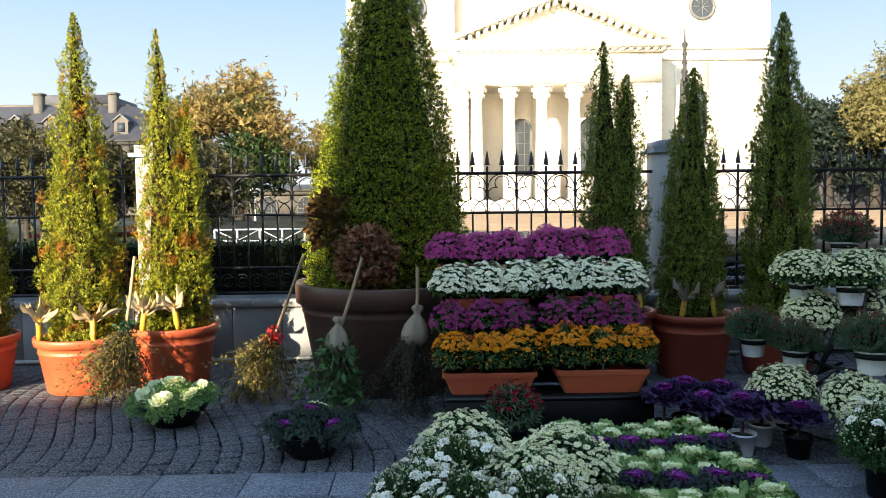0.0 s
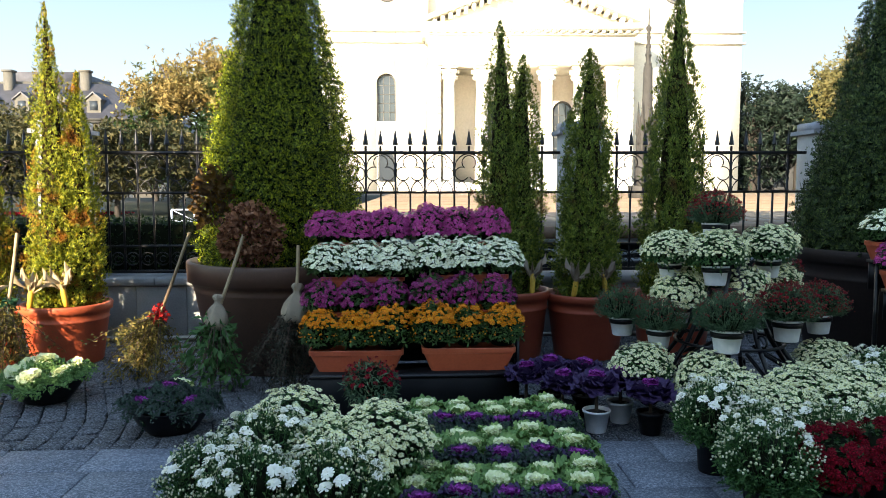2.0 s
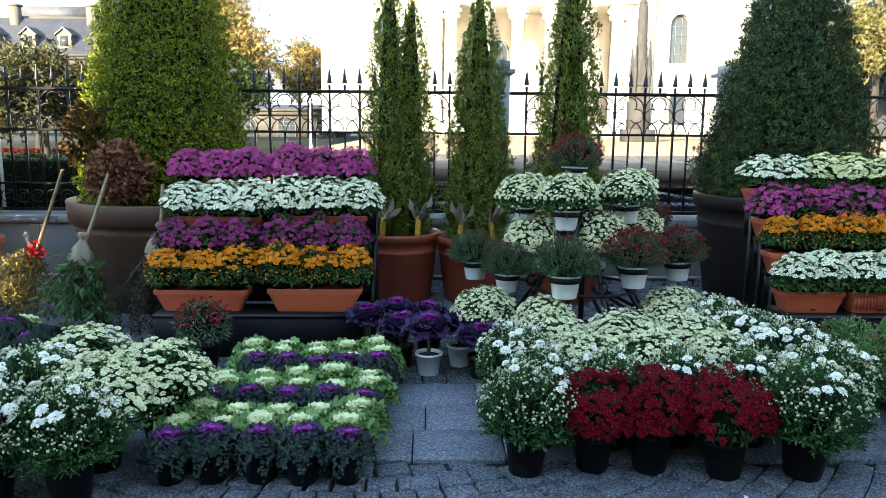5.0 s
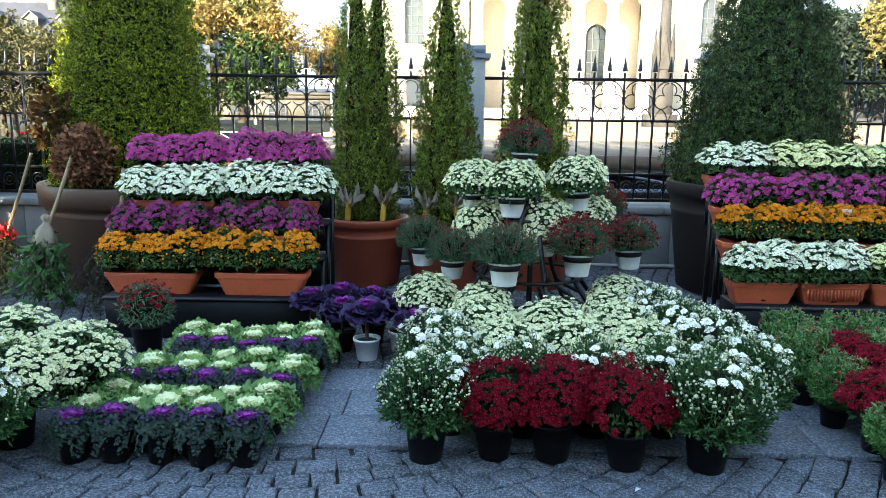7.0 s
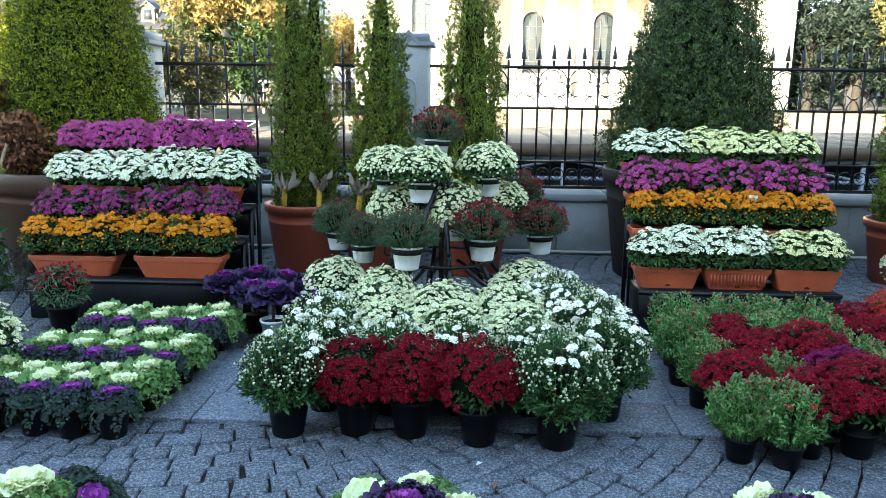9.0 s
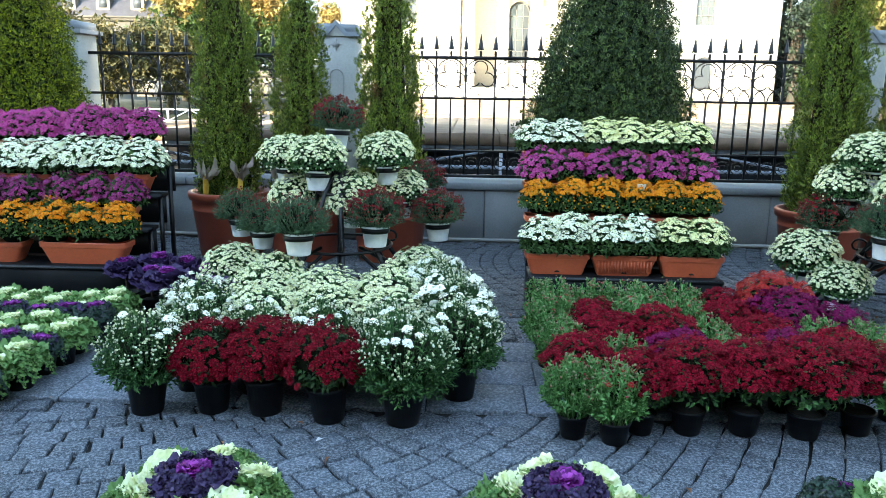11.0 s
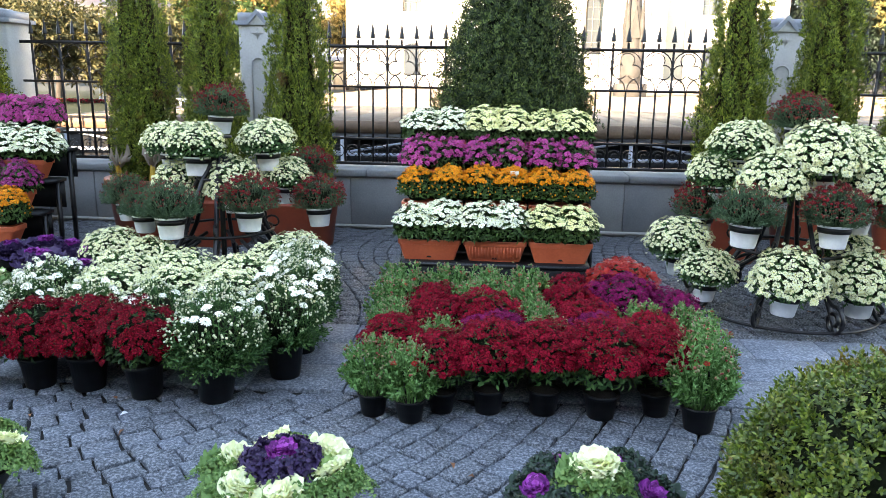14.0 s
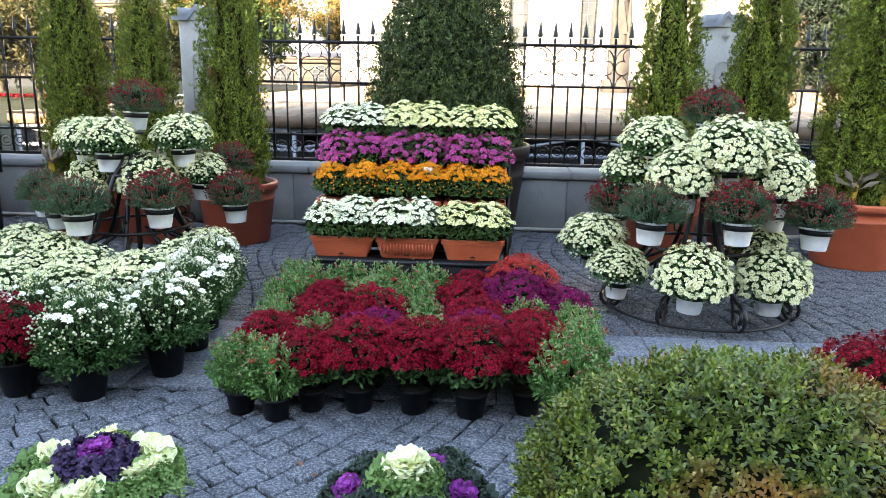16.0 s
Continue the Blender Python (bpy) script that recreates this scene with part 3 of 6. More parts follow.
def pier(x):
    ob = thing("stone_pier", "pale stone fence pier with gabled cap and carved star", "pier", "fence piers", (x, 7.66, 0))
    part("shaft", cbox(-0.2, 0.2, -0.2, 0.2, 0.0, 2.06, 0.02), M_PIER, ob)
    part("plinth", cbox(-0.24, 0.24, -0.24, 0.24, 0.0, WALL_H + 0.02, 0.02), M_PIER, ob)
    prof = [(-0.25, 2.05), (-0.09, 2.05), (0.0, 2.15), (0.09, 2.05), (0.25, 2.05), (0.25, 2.09), (0.105, 2.09), (0.0, 2.205), (-0.105, 2.09), (-0.25, 2.09)]
    bm = bmesh.new()
    for y in (-0.235, 0.235):
        pts = [bm.verts.new((a, y, b)) for a, b in prof]
        bm.faces.new(pts if y < 0 else pts[::-1])
    bm.verts.ensure_lookup_table()
    for k in range(10):
        bm.faces.new((bm.verts[k], bm.verts[10 + k], bm.verts[10 + (k + 1) % 10], bm.verts[(k + 1) % 10]))
    bmesh.ops.recalc_face_normals(bm, faces=bm.faces)
    me = bpy.data.meshes.new("cap")
    bm.to_mesh(me)
    bm.free()
    part("cap", me, M_CAP, ob, "grey lead-coloured cap")
    for y in (-0.215, 0.215):
        part("cap_gable", build("gable", [([(-0.09, y, 2.05), (0.09, y, 2.05), (0, y, 2.15)], [(0, 1, 2)])]), M_PIER, ob)
    part("cap_top", build("top", [box(-0.2, 0.2, -0.2, 0.2, 2.09, 2.17)]), M_CAP, ob)
    rays = [tube([(-r * np.cos(a), -0.203, -r * np.sin(a)), (0, -0.209, 0), (r * np.cos(a), -0.203, r * np.sin(a))], [0.002, 0.010, 0.002], 4) for a, r in ((0, 0.062), (np.pi / 4, 0.042), (np.pi / 2, 0.062), (3 * np.pi / 4, 0.042))]
    o = part("star", tubes(*rays), M_PIER, ob, "carved star")
    o.location.z = 1.97
    part("panel_arch", tubes(tube([(-0.07, -0.203, 1.0), (-0.07, -0.203, 1.62)] + [(0.07 * np.cos(a), -0.203, 1.66 + 0.07 * np.sin(a)) for a in np.linspace(np.pi, 0, 9)] + [(0.07, -0.203, 1.62), (0.07, -0.203, 1.0)], 0.008, 4)), M_PIER, ob)
    return ob


M_CAP = surface("lead_cap", (0.22, 0.24, 0.27), (0.34, 0.36, 0.39), 4.0, 60.0, 0.6, bumpy=0.2)
first = pier(PIERS[0])
for x in PIERS[1:]:
    copy_thing(first, pose(x, 7.66, 0))

# iron fence: bays between the piers
TOP, MID, LOW, FOOT = 1.865, 1.46, 0.92, 0.66
spike_me = build("spike", [lathe([(0.001, -0.01), (0.012, 0.0), (0.014, 0.03), (0.012, 0.06)], 6), lathe([(0.001, 0.23), (0.012, 0.17), (0.026, 0.085), (0.030, 0.07), (0.012, 0.07), (0.001, 0.07)], 4)])
long_me = build("picket", [box(-0.010, 0.010, -0.010, 0.010, FOOT, TOP)])
short_me = build("picket", [box(-0.009, 0.009, -0.009, 0.009, FOOT, MID)])
collar_me = build("collar", [lathe([(0.011, -0.04), (0.018, -0.025), (0.012, -0.01), (0.022, 0.0), (0.012, 0.01), (0.018, 0.025), (0.011, 0.04)], 8)])
S = 0.151


def arc(cx, cz, r, a0, a1, n=12):
    return [(cx + r * np.cos(a), 0, cz + r * np.sin(a)) for a in np.radians(np.linspace(a0, a1, n))]


h = TOP - MID
tracery = [tubes(q) for q in (
    tube(arc(0, TOP - 0.155, 0.145, 0, 180), 0.007, 5),
    tube(arc(0, TOP - 0.10, 0.072, -50, 230), 0.006, 5),
    tube(arc(-0.072, TOP - 0.215, 0.070, 80, 330), 0.006, 5), tube(arc(0.072, TOP - 0.215, 0.070, 100, -150), 0.006, 5),
    tube(arc(-0.145, MID + 0.005, 0.135, 0, 62), 0.006, 5), tube(arc(0.0, MID + 0.005, 0.135, 180, 118), 0.006, 5),
    tube(arc(0.145, MID + 0.005, 0.135, 180, 118), 0.006, 5), tube(arc(0.0, MID + 0.005, 0.135, 0, 62), 0.006, 5))]
scroll_me = tubes(tube(arc(0, 0.79, 0.065, 0, 360, 16)[:-1], 0.006, 5, True), tube(arc(0, 0.79, 0.03, 30, 330), 0.005, 5))
MIDS = [-6.64, -4.025, -1.41, 1.195, 3.785, 6.39, 9.01, 11.625]
for xa, xb, xm in zip(PIERS[:-1], PIERS[1:], MIDS):
    fence = thing("iron_fence_panel", "black wrought iron fence panel with spear tips and trefoil tracery", "fence", "fence panels", (xm, FENCE_Y, 0))
    lo, hi = xa + 0.2 - xm, xb - 0.2 - xm
    for z, t in ((TOP, 0.016), (MID, 0.012), (LOW, 0.012), (FOOT, 0.016)):
        part("rail", build("rail", [box(lo, hi, -0.016, 0.016, z - t, z + t)]), M_IRON, fence)
    for k in range(-2, 18):
        px = (k - 7) * S
        if not lo + 0.04 < px < hi - 0.04:
            continue
        post = part("picket", long_me if k % 2 else short_me, M_IRON, fence, m=pose(px, 0, 0))
        part("spear_tip", spike_me, M_IRON, post if k % 2 else fence, m=pose(0 if k % 2 else px, 0, TOP + 0.01))
        if k % 2:
            part("collar", collar_me, M_IRON, post, m=pose(0, 0, TOP - 0.2))
        elif lo + S < px < hi - S:
            for me in tracery:
                part("tracery_bar", me, M_IRON, fence, m=pose(px, 0, 0))
        if px + S < hi:
            part("scroll", scroll_me, M_IRON, fence, m=pose(px + S / 2, 0, 0))


# ---- pots with trees ----
def tree_pot(ob, r0, r1, h, mat, band=0.07):
    me = build("pot", [lathe([(0.001, 0), (r0 * 0.97, 0), (r0, 0.012), (r0 + (r1 - r0) * 0.72, h * 0.72), (r0 + (r1 - r0) * 0.74 + 0.008, h * 0.735), (r0 + (r1 - r0) * 0.75, h * 0.75), (r1 - 0.012, h - band), (r1 + 0.012, h - band + 0.004), (r1 + 0.02, h - 0.012), (r1 + 0.014, h), (r1 - 0.02, h), (r1 - 0.03, h - band * 0.8), (r0 * 0.9, 0.06), (0.001, 0.06)], 48)], True)
    part("pot", me, mat, ob)
    part("soil", soil_mesh(r1 - 0.03, h - band), M_SOIL, ob)


def conifer(ob, rim, top, radius, spray_len, n, mat, tips=((0, 0, 1.0),), lean=0.0, droop=0.2, bare=0.0, rough=1.2, twig=SPRAY, clumps=0.08, heart=0.62, plume=17.0):
    """A dense conifer over the pot: radius(s) with s from 0 at the rim to 1 at the top; tips: (dx, dy, share of the height)."""
    chunks, cores = [], []
    for dx, dy, hs in tips:
        H = (top - rim) * hs
        kk = 0.62 + 0.38 * (len(tips) == 1)
        s = rng.uniform(0, 1, int(n * kk * 4))
        girth = np.array([radius(q) for q in s])
        s = s[rng.uniform(0, 1, len(s)) < girth / girth.max() + 0.10][:int(n * kk)]
        a = rng.uniform(0, 2 * np.pi, len(s))
        lump = np.array([clumps * noise.noise(Vector((np.cos(t) * radius(q) * 17, np.sin(t) * radius(q) * 17 + 5 * dx, q * H * plume))) / max(0.15, radius(q)) + 0.10 * noise.noise(Vector((np.cos(t) * 1.6 + dx, np.sin(t) * 1.6 + dy, q * H * 2.6))) + 0.07 * noise.noise(Vector((np.cos(t) * 4, np.sin(t) * 4 + dx, q * H * 7))) for t, q in zip(a, s)])
        r = np.array([radius(q) for q in s]) * kk ** 0.5 * (1 + lump * rough) * rng.uniform(0.80, 1.04, len(s))
        out = np.stack([np.cos(a), np.sin(a), np.zeros_like(a)], 1)
        pos = out * r[:, None] + np.stack([dx * (0.4 + 0.6 * s) + lean * s, dy * (0.4 + 0.6 * s), rim - 0.03 + s * H], 1)
        along = unit(out * (0.75 - 0.3 * s[:, None]) + [0, 0, 0.75] + rng.normal(size=out.shape) * 0.25)
        nor = unit(np.cross(along, out) * 0.6 * rng.choice((-1, 1), (len(out), 1)) + rng.normal(size=out.shape) * 0.4 + out * (0.55 + droop))
        chunks.append(scatter(twig, pos - along * spray_len * 0.35, turns(nor, along=along), spray_len * rng.uniform(0.6, 1.15, len(s)) * (1 - 0.35 * s)))
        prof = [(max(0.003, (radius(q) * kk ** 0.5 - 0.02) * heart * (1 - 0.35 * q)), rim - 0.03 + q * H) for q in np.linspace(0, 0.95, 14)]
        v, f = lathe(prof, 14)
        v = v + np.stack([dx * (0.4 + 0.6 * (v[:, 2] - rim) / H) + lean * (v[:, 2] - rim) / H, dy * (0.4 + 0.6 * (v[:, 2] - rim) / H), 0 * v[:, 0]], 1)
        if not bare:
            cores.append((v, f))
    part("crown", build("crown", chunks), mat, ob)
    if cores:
        part("inner_core", build("inner", cores, True), M_THUJA_IN if twig is SPRAY else M_INNER_SHADE, ob)
    part("trunk", build("trunk", [lathe([(0.035, rim - 0.1), (0.028, rim + 0.2), (0.02, rim + (top - rim) * 0.35), (0.004, rim + (top - rim) * (0.85 if len(tips) == 1 else 0.6))], 8)], True), M_BARK, ob)


CROWNS = {}


def thuja(x, y, r, rim, top, pot_mat, mat, label, tips=((0, 0, 1.0),), pr=0.36, n=21000, full=(2.1, 0.8)):
    """A potted thuja; those of one kind share a crown, stretched to their own girth and height."""
    ob = thing("potted_thuja", label, "thuja", "potted thujas along the fence", (x, y, 0), rng.uniform(0, 0.1))
    tree_pot(ob, pr * 0.80, pr, rim, pot_mat)
    key = (mat.name, tips)
    if key not in CROWNS:
        conifer(ob, rim, top, lambda s: r * (0.86 + 0.14 * min(1, s * 8)) * max(0.0, 1 - s ** full[0]) ** full[1] + 0.012, 0.047, n, mat, tips, rough=1.3, heart=0.70, plume=6.0, clumps=0.11)
        CROWNS[key] = (r, rim, top, [o for o in ob.children if o.name.split(".")[0] in ("crown", "inner_core", "trunk")])
        return ob
    r1, rim1, top1, made = CROWNS[key]
    k, kz = r / r1, (top - rim) / (top1 - rim1)
    m = pose(0, 0, rim, 0, 0, rng.uniform(60, 300)) @ Matrix.Diagonal((k, k, kz, 1)) @ pose(0, 0, -rim1)
    for o in made:
        part(o.name.split(".")[0], o.data, None, ob, m=m)
    return ob


GOLD = (1.4, 0.9)
GREEN_T = "slim green thuja in a terracotta-coloured plastic pot"
GOLD_T = "slim golden-green thuja with sunlight put into its colour, in a terracotta-coloured pot"
thuja(-3.98, 6.42, 0.33, 0.47, 3.3, M_TERRA, M_THUJA_Y, GOLD_T, pr=0.38, full=GOLD)
thuja(-2.98, 6.42, 0.31, 0.47, 3.22, M_TERRA, M_THUJA_Y, GOLD_T, pr=0.39, full=GOLD)
thuja(-2.27, 6.56, 0.32, 0.52, 3.12, M_TERRA, M_THUJA_Y, "golden-green thuja with a lower second tip and sunlight in its colour, in a terracotta-coloured pot", tips=((-0.08, 0, 1.0), (0.15, 0.05, 0.78)), pr=0.36, full=GOLD)
thuja(1.63, 6.62, 0.30, 0.60, 3.00, M_TERRA2, M_THUJA, "green thuja with two tips in a dull terracotta-coloured pot", tips=((-0.09, 0, 1.0), (0.12, 0, 0.88)), pr=0.36)
thuja(2.33, 6.58, 0.26, 0.57, 2.76, M_TERRA2, M_THUJA, GREEN_T)
thuja(3.12, 6.60, 0.265, 0.56, 3.24, M_TERRA2, M_THUJA, GREEN_T)
thuja(6.98, 6.50, 0.29, 0.55, 3.1, M_TERRA2, M_THUJA, GREEN_T)
thuja(7.78, 6.62, 0.29, 0.55, 3.1, M_TERRA2, M_THUJA, GREEN_T)
thuja(8.66, 6.45, 0.36, 0.57, 3.1, M_TERRA, M_THUJA, GREEN_T, pr=0.40)
thuja(9.6, 6.5, 0.32, 0.55, 3.0, M_TERRA2, M_THUJA, GREEN_T)

big = thing("clipped_cypress_in_pot", "big clipped green cone in a large brown round pot", "topiary", at=(-0.36, 6.52, 0))
tree_pot(big, 0.64, 0.80, 0.90, M_BROWN, 0.17)
conifer(big, 0.88, 4.3, lambda s: 0.70 * (1 - s ** 1.4) ** 0.9 if s > 0.03 else 0.66, 0.036, 58000, M_CONE, twig=TUFT, clumps=0.10, rough=0.9, heart=0.86)
yew = thing("dark_yew_in_pot", "broad dark green yew cone in a large dark brown pot", "topiary", at=(5.07, 6.62, 0))
tree_pot(yew, 0.62, 0.74, 0.96, M_DARKPOT, 0.12)
conifer(yew, 0.94, 3.75, lambda s: 0.80 * (1 - s) ** 0.84 if s > 0.08 else 0.70, 0.046, 38000, M_YEW, droop=0.5, rough=1.05, twig=TUFT, clumps=0.11, heart=0.74)


# ---- troughs of chrysanthemums on stepped black stands ----
def trough_mesh(w, d, h, ribs=False):
    bm = bmesh.new()
    rings = []
    for k, (sx, sy, z) in enumerate(((0.80, 0.74, 0.0), (0.81, 0.76, 0.008), (0.965, 0.95, h - 0.035), (1.0, 1.0, h - 0.033), (1.005, 1.01, h - 0.004), (0.99, 0.985, h), (0.955, 0.90, h), (0.945, 0.88, h - 0.03), (0.84, 0.74, 0.02))):
        ring = []
        for t in np.linspace(0, 2 * np.pi, 48, endpoint=False):
            c, s = np.cos(t), np.sin(t)
            e = 0.22
            ring.append(bm.verts.new((sx * w / 2 * np.sign(c) * abs(c) ** e, sy * d / 2 * np.sign(s) * abs(s) ** e, z)))
        rings.append(ring)
    for a, b in zip(rings[:-1], rings[1:]):
        for k in range(48):
            bm.faces.new((a[k], a[(k + 1) % 48], b[(k + 1) % 48], b[k]))
    bm.faces.new(rings[0][::-1])
    bm.faces.new(rings[-1])
    me = bpy.data.meshes.new("trough")
    bm.to_mesh(me)
    bm.free()
    return me


def trough(at, w, made, label, m_leaf, m_petal, m_eye=None, m_bud=None, mat=None, group="", ribs=False, rz=0.0):
    ob = thing("flower_trough", label, "flower trough", group, at, rz)
    part("trough", trough_mesh(w, 0.19, 0.145), mat or M_TERRA, ob)
    if ribs:
        for k in range(-8, 9):
            part("rib", build("rib", [box(k * w * 0.05 - 0.004, k * w * 0.05 + 0.004, -0.092, -0.084, 0.025, 0.105)]), mat or M_TERRA, ob)
    slot = [(0.018 * np.cos(a), 0.012 * np.sin(a)) for a in np.linspace(0, np.pi, 8)]
    part("drain_slot", slab_of(slot, -0.0845, -0.078), M_SOIL, ob, "dark half-round drain slot", pose(0, 0, 0.018))
    dress(ob, made, m_leaf, m_petal, m_eye, m_bud)
    return ob


def row_lobes(w, n, r):
    return [((k - (n - 1) / 2) * w, rng.uniform(-0.01, 0.01), rng.uniform(0.92, 1.06) * r) for k in range(n)]


def shelf_stand(x0, x1, ys, zs, name_label):
    """A black stand: a low box in front, and steps of shelf boards on thin posts behind it."""
    ob = thing("stepped_flower_stand", name_label, "plant stand", at=(0, 0, 0))
    part("base_box", cbox(x0, x1, ys[0] - 0.14, ys[0] + 0.16, 0, zs[0], 0.006), M_BLACK, ob)
    part("base_rim", build("rim", [box(x0 - 0.004, x1 + 0.004, ys[0] - 0.147, ys[0] - 0.142, zs[0] - 0.03, zs[0] - 0.006)]), M_IRON, ob)
    for y, z in zip(ys[1:], zs[1:]):
        part("shelf", build("shelf", [box(x0 + 0.02, x1 + 0.06, y - 0.10, y + 0.10, z - 0.025, z)]), M_BLACK, ob)
        part("riser_board", build("riser", [box(x0 + 0.03, x1 + 0.05, y + 0.070, y + 0.085, z - 0.235, z - 0.027)]), M_BLACK, ob)
        for px in (x0 + 0.05, x1 + 0.04):
            part("post", build("post", [box(px - 0.014, px + 0.014, y - 0.014, y + 0.014, 0, z - 0.025)]), M_IRON, ob)
    return ob


YS, ZS = (4.93, 5.15, 5.36, 5.56), (0.295, 0.515, 0.735, 0.955)
shelf_stand(0.09, 1.46, YS, ZS, "black stepped stand holding rows of flower troughs")
shelf_stand(4.27, 5.58, (4.88, 5.09, 5.30, 5.50), (0.315, 0.54, 0.75, 0.955), "black stepped stand with a low box base")
A = "troughs on the first stepped stand"
first = []
x = 0.385
first.append(trough((x, YS[0], ZS[0]), 0.63, mum((0.16, 0.16, 0.185), 0.215, HEAD, 0.0195, 0.0225, 60, 1300, 0.034, low=98, lump=0.14, buds=110, bud_size=0.0062, lobes=row_lobes(0.23, 3, 1.0), gather=-0.1), "terracotta trough of orange chrysanthemums above green leaves", M_MUMLEAF_T, M_P_ORANGE, m_bud=M_P_ORANGE, group=A))
first.append(trough((x - 0.02, YS[1], ZS[1]), 0.60, mum((0.155, 0.155, 0.18), 0.185, HEAD, 0.0215, 0.0275, 84, 900, 0.04, low=98, lobes=row_lobes(0.22, 3, 1.0), gather=-0.15), "terracotta trough of plum-coloured chrysanthemums", M_MUMLEAF_T, M_P_PLUM, group=A))
first.append(trough((x + 0.02, YS[2], ZS[2]), 0.60, mum((0.185, 0.175, 0.20), 0.19, DAISY, 0.0245, 0.0265, 84, 1200, 0.04, low=98, lobes=row_lobes(0.24, 3, 1.0), eye=0.16), "terracotta trough overflowing with white daisy chrysanthemums", M_MUMLEAF_T, M_P_WHITE, M_P_CREAM, group=A))
first.append(trough((x - 0.03, YS[3], ZS[3]), 0.60, mum((0.17, 0.165, 0.165), 0.215, HEAD, 0.0245, 0.0265, 92, 750, 0.04, low=98, lobes=row_lobes(0.22, 3, 1.0)), "terracotta trough of bright violet chrysanthemums", M_MUMLEAF_T, M_P_VIOLET, group=A))
for ob in first:
    copy_thing(ob, pose(ob.location.x + 0.75, ob.location.y, ob.location.z, 0, 0, 180)).scale.z = 1.07
B = "troughs on the second stepped stand"
for k, x in enumerate((4.47, 4.925, 5.38)):
    trough((x, 4.88, 0.315), 0.44, mum((0.165, 0.155, 0.20), 0.19, DAISY, 0.0255, 0.0285, 70, 1650, 0.04, low=98, lobes=row_lobes(0.20, 2, 1.0), eye=0.18), "short terracotta trough of cream chrysanthemums" if k == 2 else "short terracotta trough of white chrysanthemums", M_MUMLEAF_T, M_P_CREAM if k == 2 else M_P_WHITE, M_YELLOW, group=B, ribs=k == 1)
    trough((x, 5.50, 0.955), 0.44, mum((0.17, 0.155, 0.185), 0.19, DAISY, 0.0255, 0.0285, 76, 1350, 0.04, low=98, lobes=row_lobes(0.21, 2, 1.0), eye=0.18), "terracotta trough of cream chrysanthemums" if k else "terracotta trough of white chrysanthemums", M_MUMLEAF_T, M_P_CREAM if k else M_P_WHITE, M_YELLOW, group=B)
    if k == 2:
        for ob in kept:
            copy_thing(ob, pose(5.38, ob.location.y, ob.location.z, 0, 0, 180))
        continue
    o1 = trough((x, 5.09, 0.54), 0.44, mum((0.15, 0.15, 0.17), 0.215, HEAD, 0.0195, 0.0210, 60, 1300, 0.034, low=98, lump=0.12, buds=110, bud_size=0.0062, lobes=row_lobes(0.21, 2, 1.0), gather=-0.15), "terracotta trough of dense orange chrysanthemums", M_MUMLEAF_T, M_P_ORANGE, m_bud=M_P_ORANGE, group=B)
    o2 = trough((x, 5.30, 0.75), 0.44, mum((0.155, 0.155, 0.18), 0.20, POMPON, 0.029, 0.040, 90, 600, 0.04, low=98, lobes=row_lobes(0.20, 2, 1.0), gather=-0.15), "terracotta trough of violet chrysanthemums", M_MUMLEAF_T, M_P_VIOLET, group=B)
    if k == 0:
        kept = (o1, o2)


# ---- potted chrysanthemums ----
def potted(name, label, group, pot, mats, made, single=None):
    """pot: (foot radius, mouth radius, height, material, lip, band)."""
    ob = thing(name, label, "chrysanthemum", group)
    r0, r1, h, mat, lip, band = pot
    part("pot", pot_mesh(r0, r1, h, lip, band), mat, ob)
    part("soil", soil_mesh(r1 - lip, h - band), M_SOIL, ob)
    fo, fl, ey, bu, co = made
    up = lambda cs: [(np.asarray(v) + [0, 0, h], f) for v, f in cs]
    fl = [(q + [0, 0, h], t, z1) for q, t, z1 in fl] if single else up(fl)
    dress(ob, (up(fo), fl, up(ey), up(bu), up(co)), *mats, single_flower=single)
    return ob


def place(kinds, spots, turn=360):
    """Spots (x, y, z, which kind, size): the first spot of each kind takes the original."""
    used = set()
    for x, y, z, k, s in spots:
        m = pose(x, y, z, rng.uniform(-3, 3), rng.uniform(-3, 3), rng.uniform(0, turn))
        if k in used:
            ob = copy_thing(kinds[k], m)
        else:
            ob = kinds[k]
            used.add(k)
            ob.matrix_basis = m
        ob.scale = (s, s, s)


BPOT = (0.075, 0.10, 0.19, M_BLACK, 0.006, 0.02)
SPOT = (0.055, 0.07, 0.11, M_BLACK, 0.005, 0.015)
WPOT = (0.068, 0.088, 0.132, M_WHITE, 0.005, 0.012)

G = "white chrysanthemums in black pots"
SH = "bushy white shaggy chrysanthemum with buds in a black pot"
white = [potted("potted_chrysanthemum", SH, G, BPOT, (M_MUMLEAF_W, M_P_PURE, None, M_BUD), stemmed((0.235, 0.235, 0.235), 0.09, 560, 0.07, 12, KITE, 0.027, 116, SHAGGY, 0.029, 0.042, 60, 0.0062, 0.75, g, True, lump=0.07), SHAGGY) for g in (0.04, 0.16, 0.30)]
ivory = [potted("potted_chrysanthemum", "round ivory chrysanthemum cushion in a black pot", G, BPOT, (M_MUMLEAF_W, M_P_IVORY, M_YELLOW, M_BUD), mum((0.235, 0.235, 0.215), 0.09, DAISY, 0.0195, 0.0245, 84, 1500, 0.032, eye=0.2, buds=160, gather=-0.12, lump=0.14)) for _ in range(2)]
kinds = dict(a=white[0], b=white[1], c=white[2], i=ivory[0], j=ivory[1])
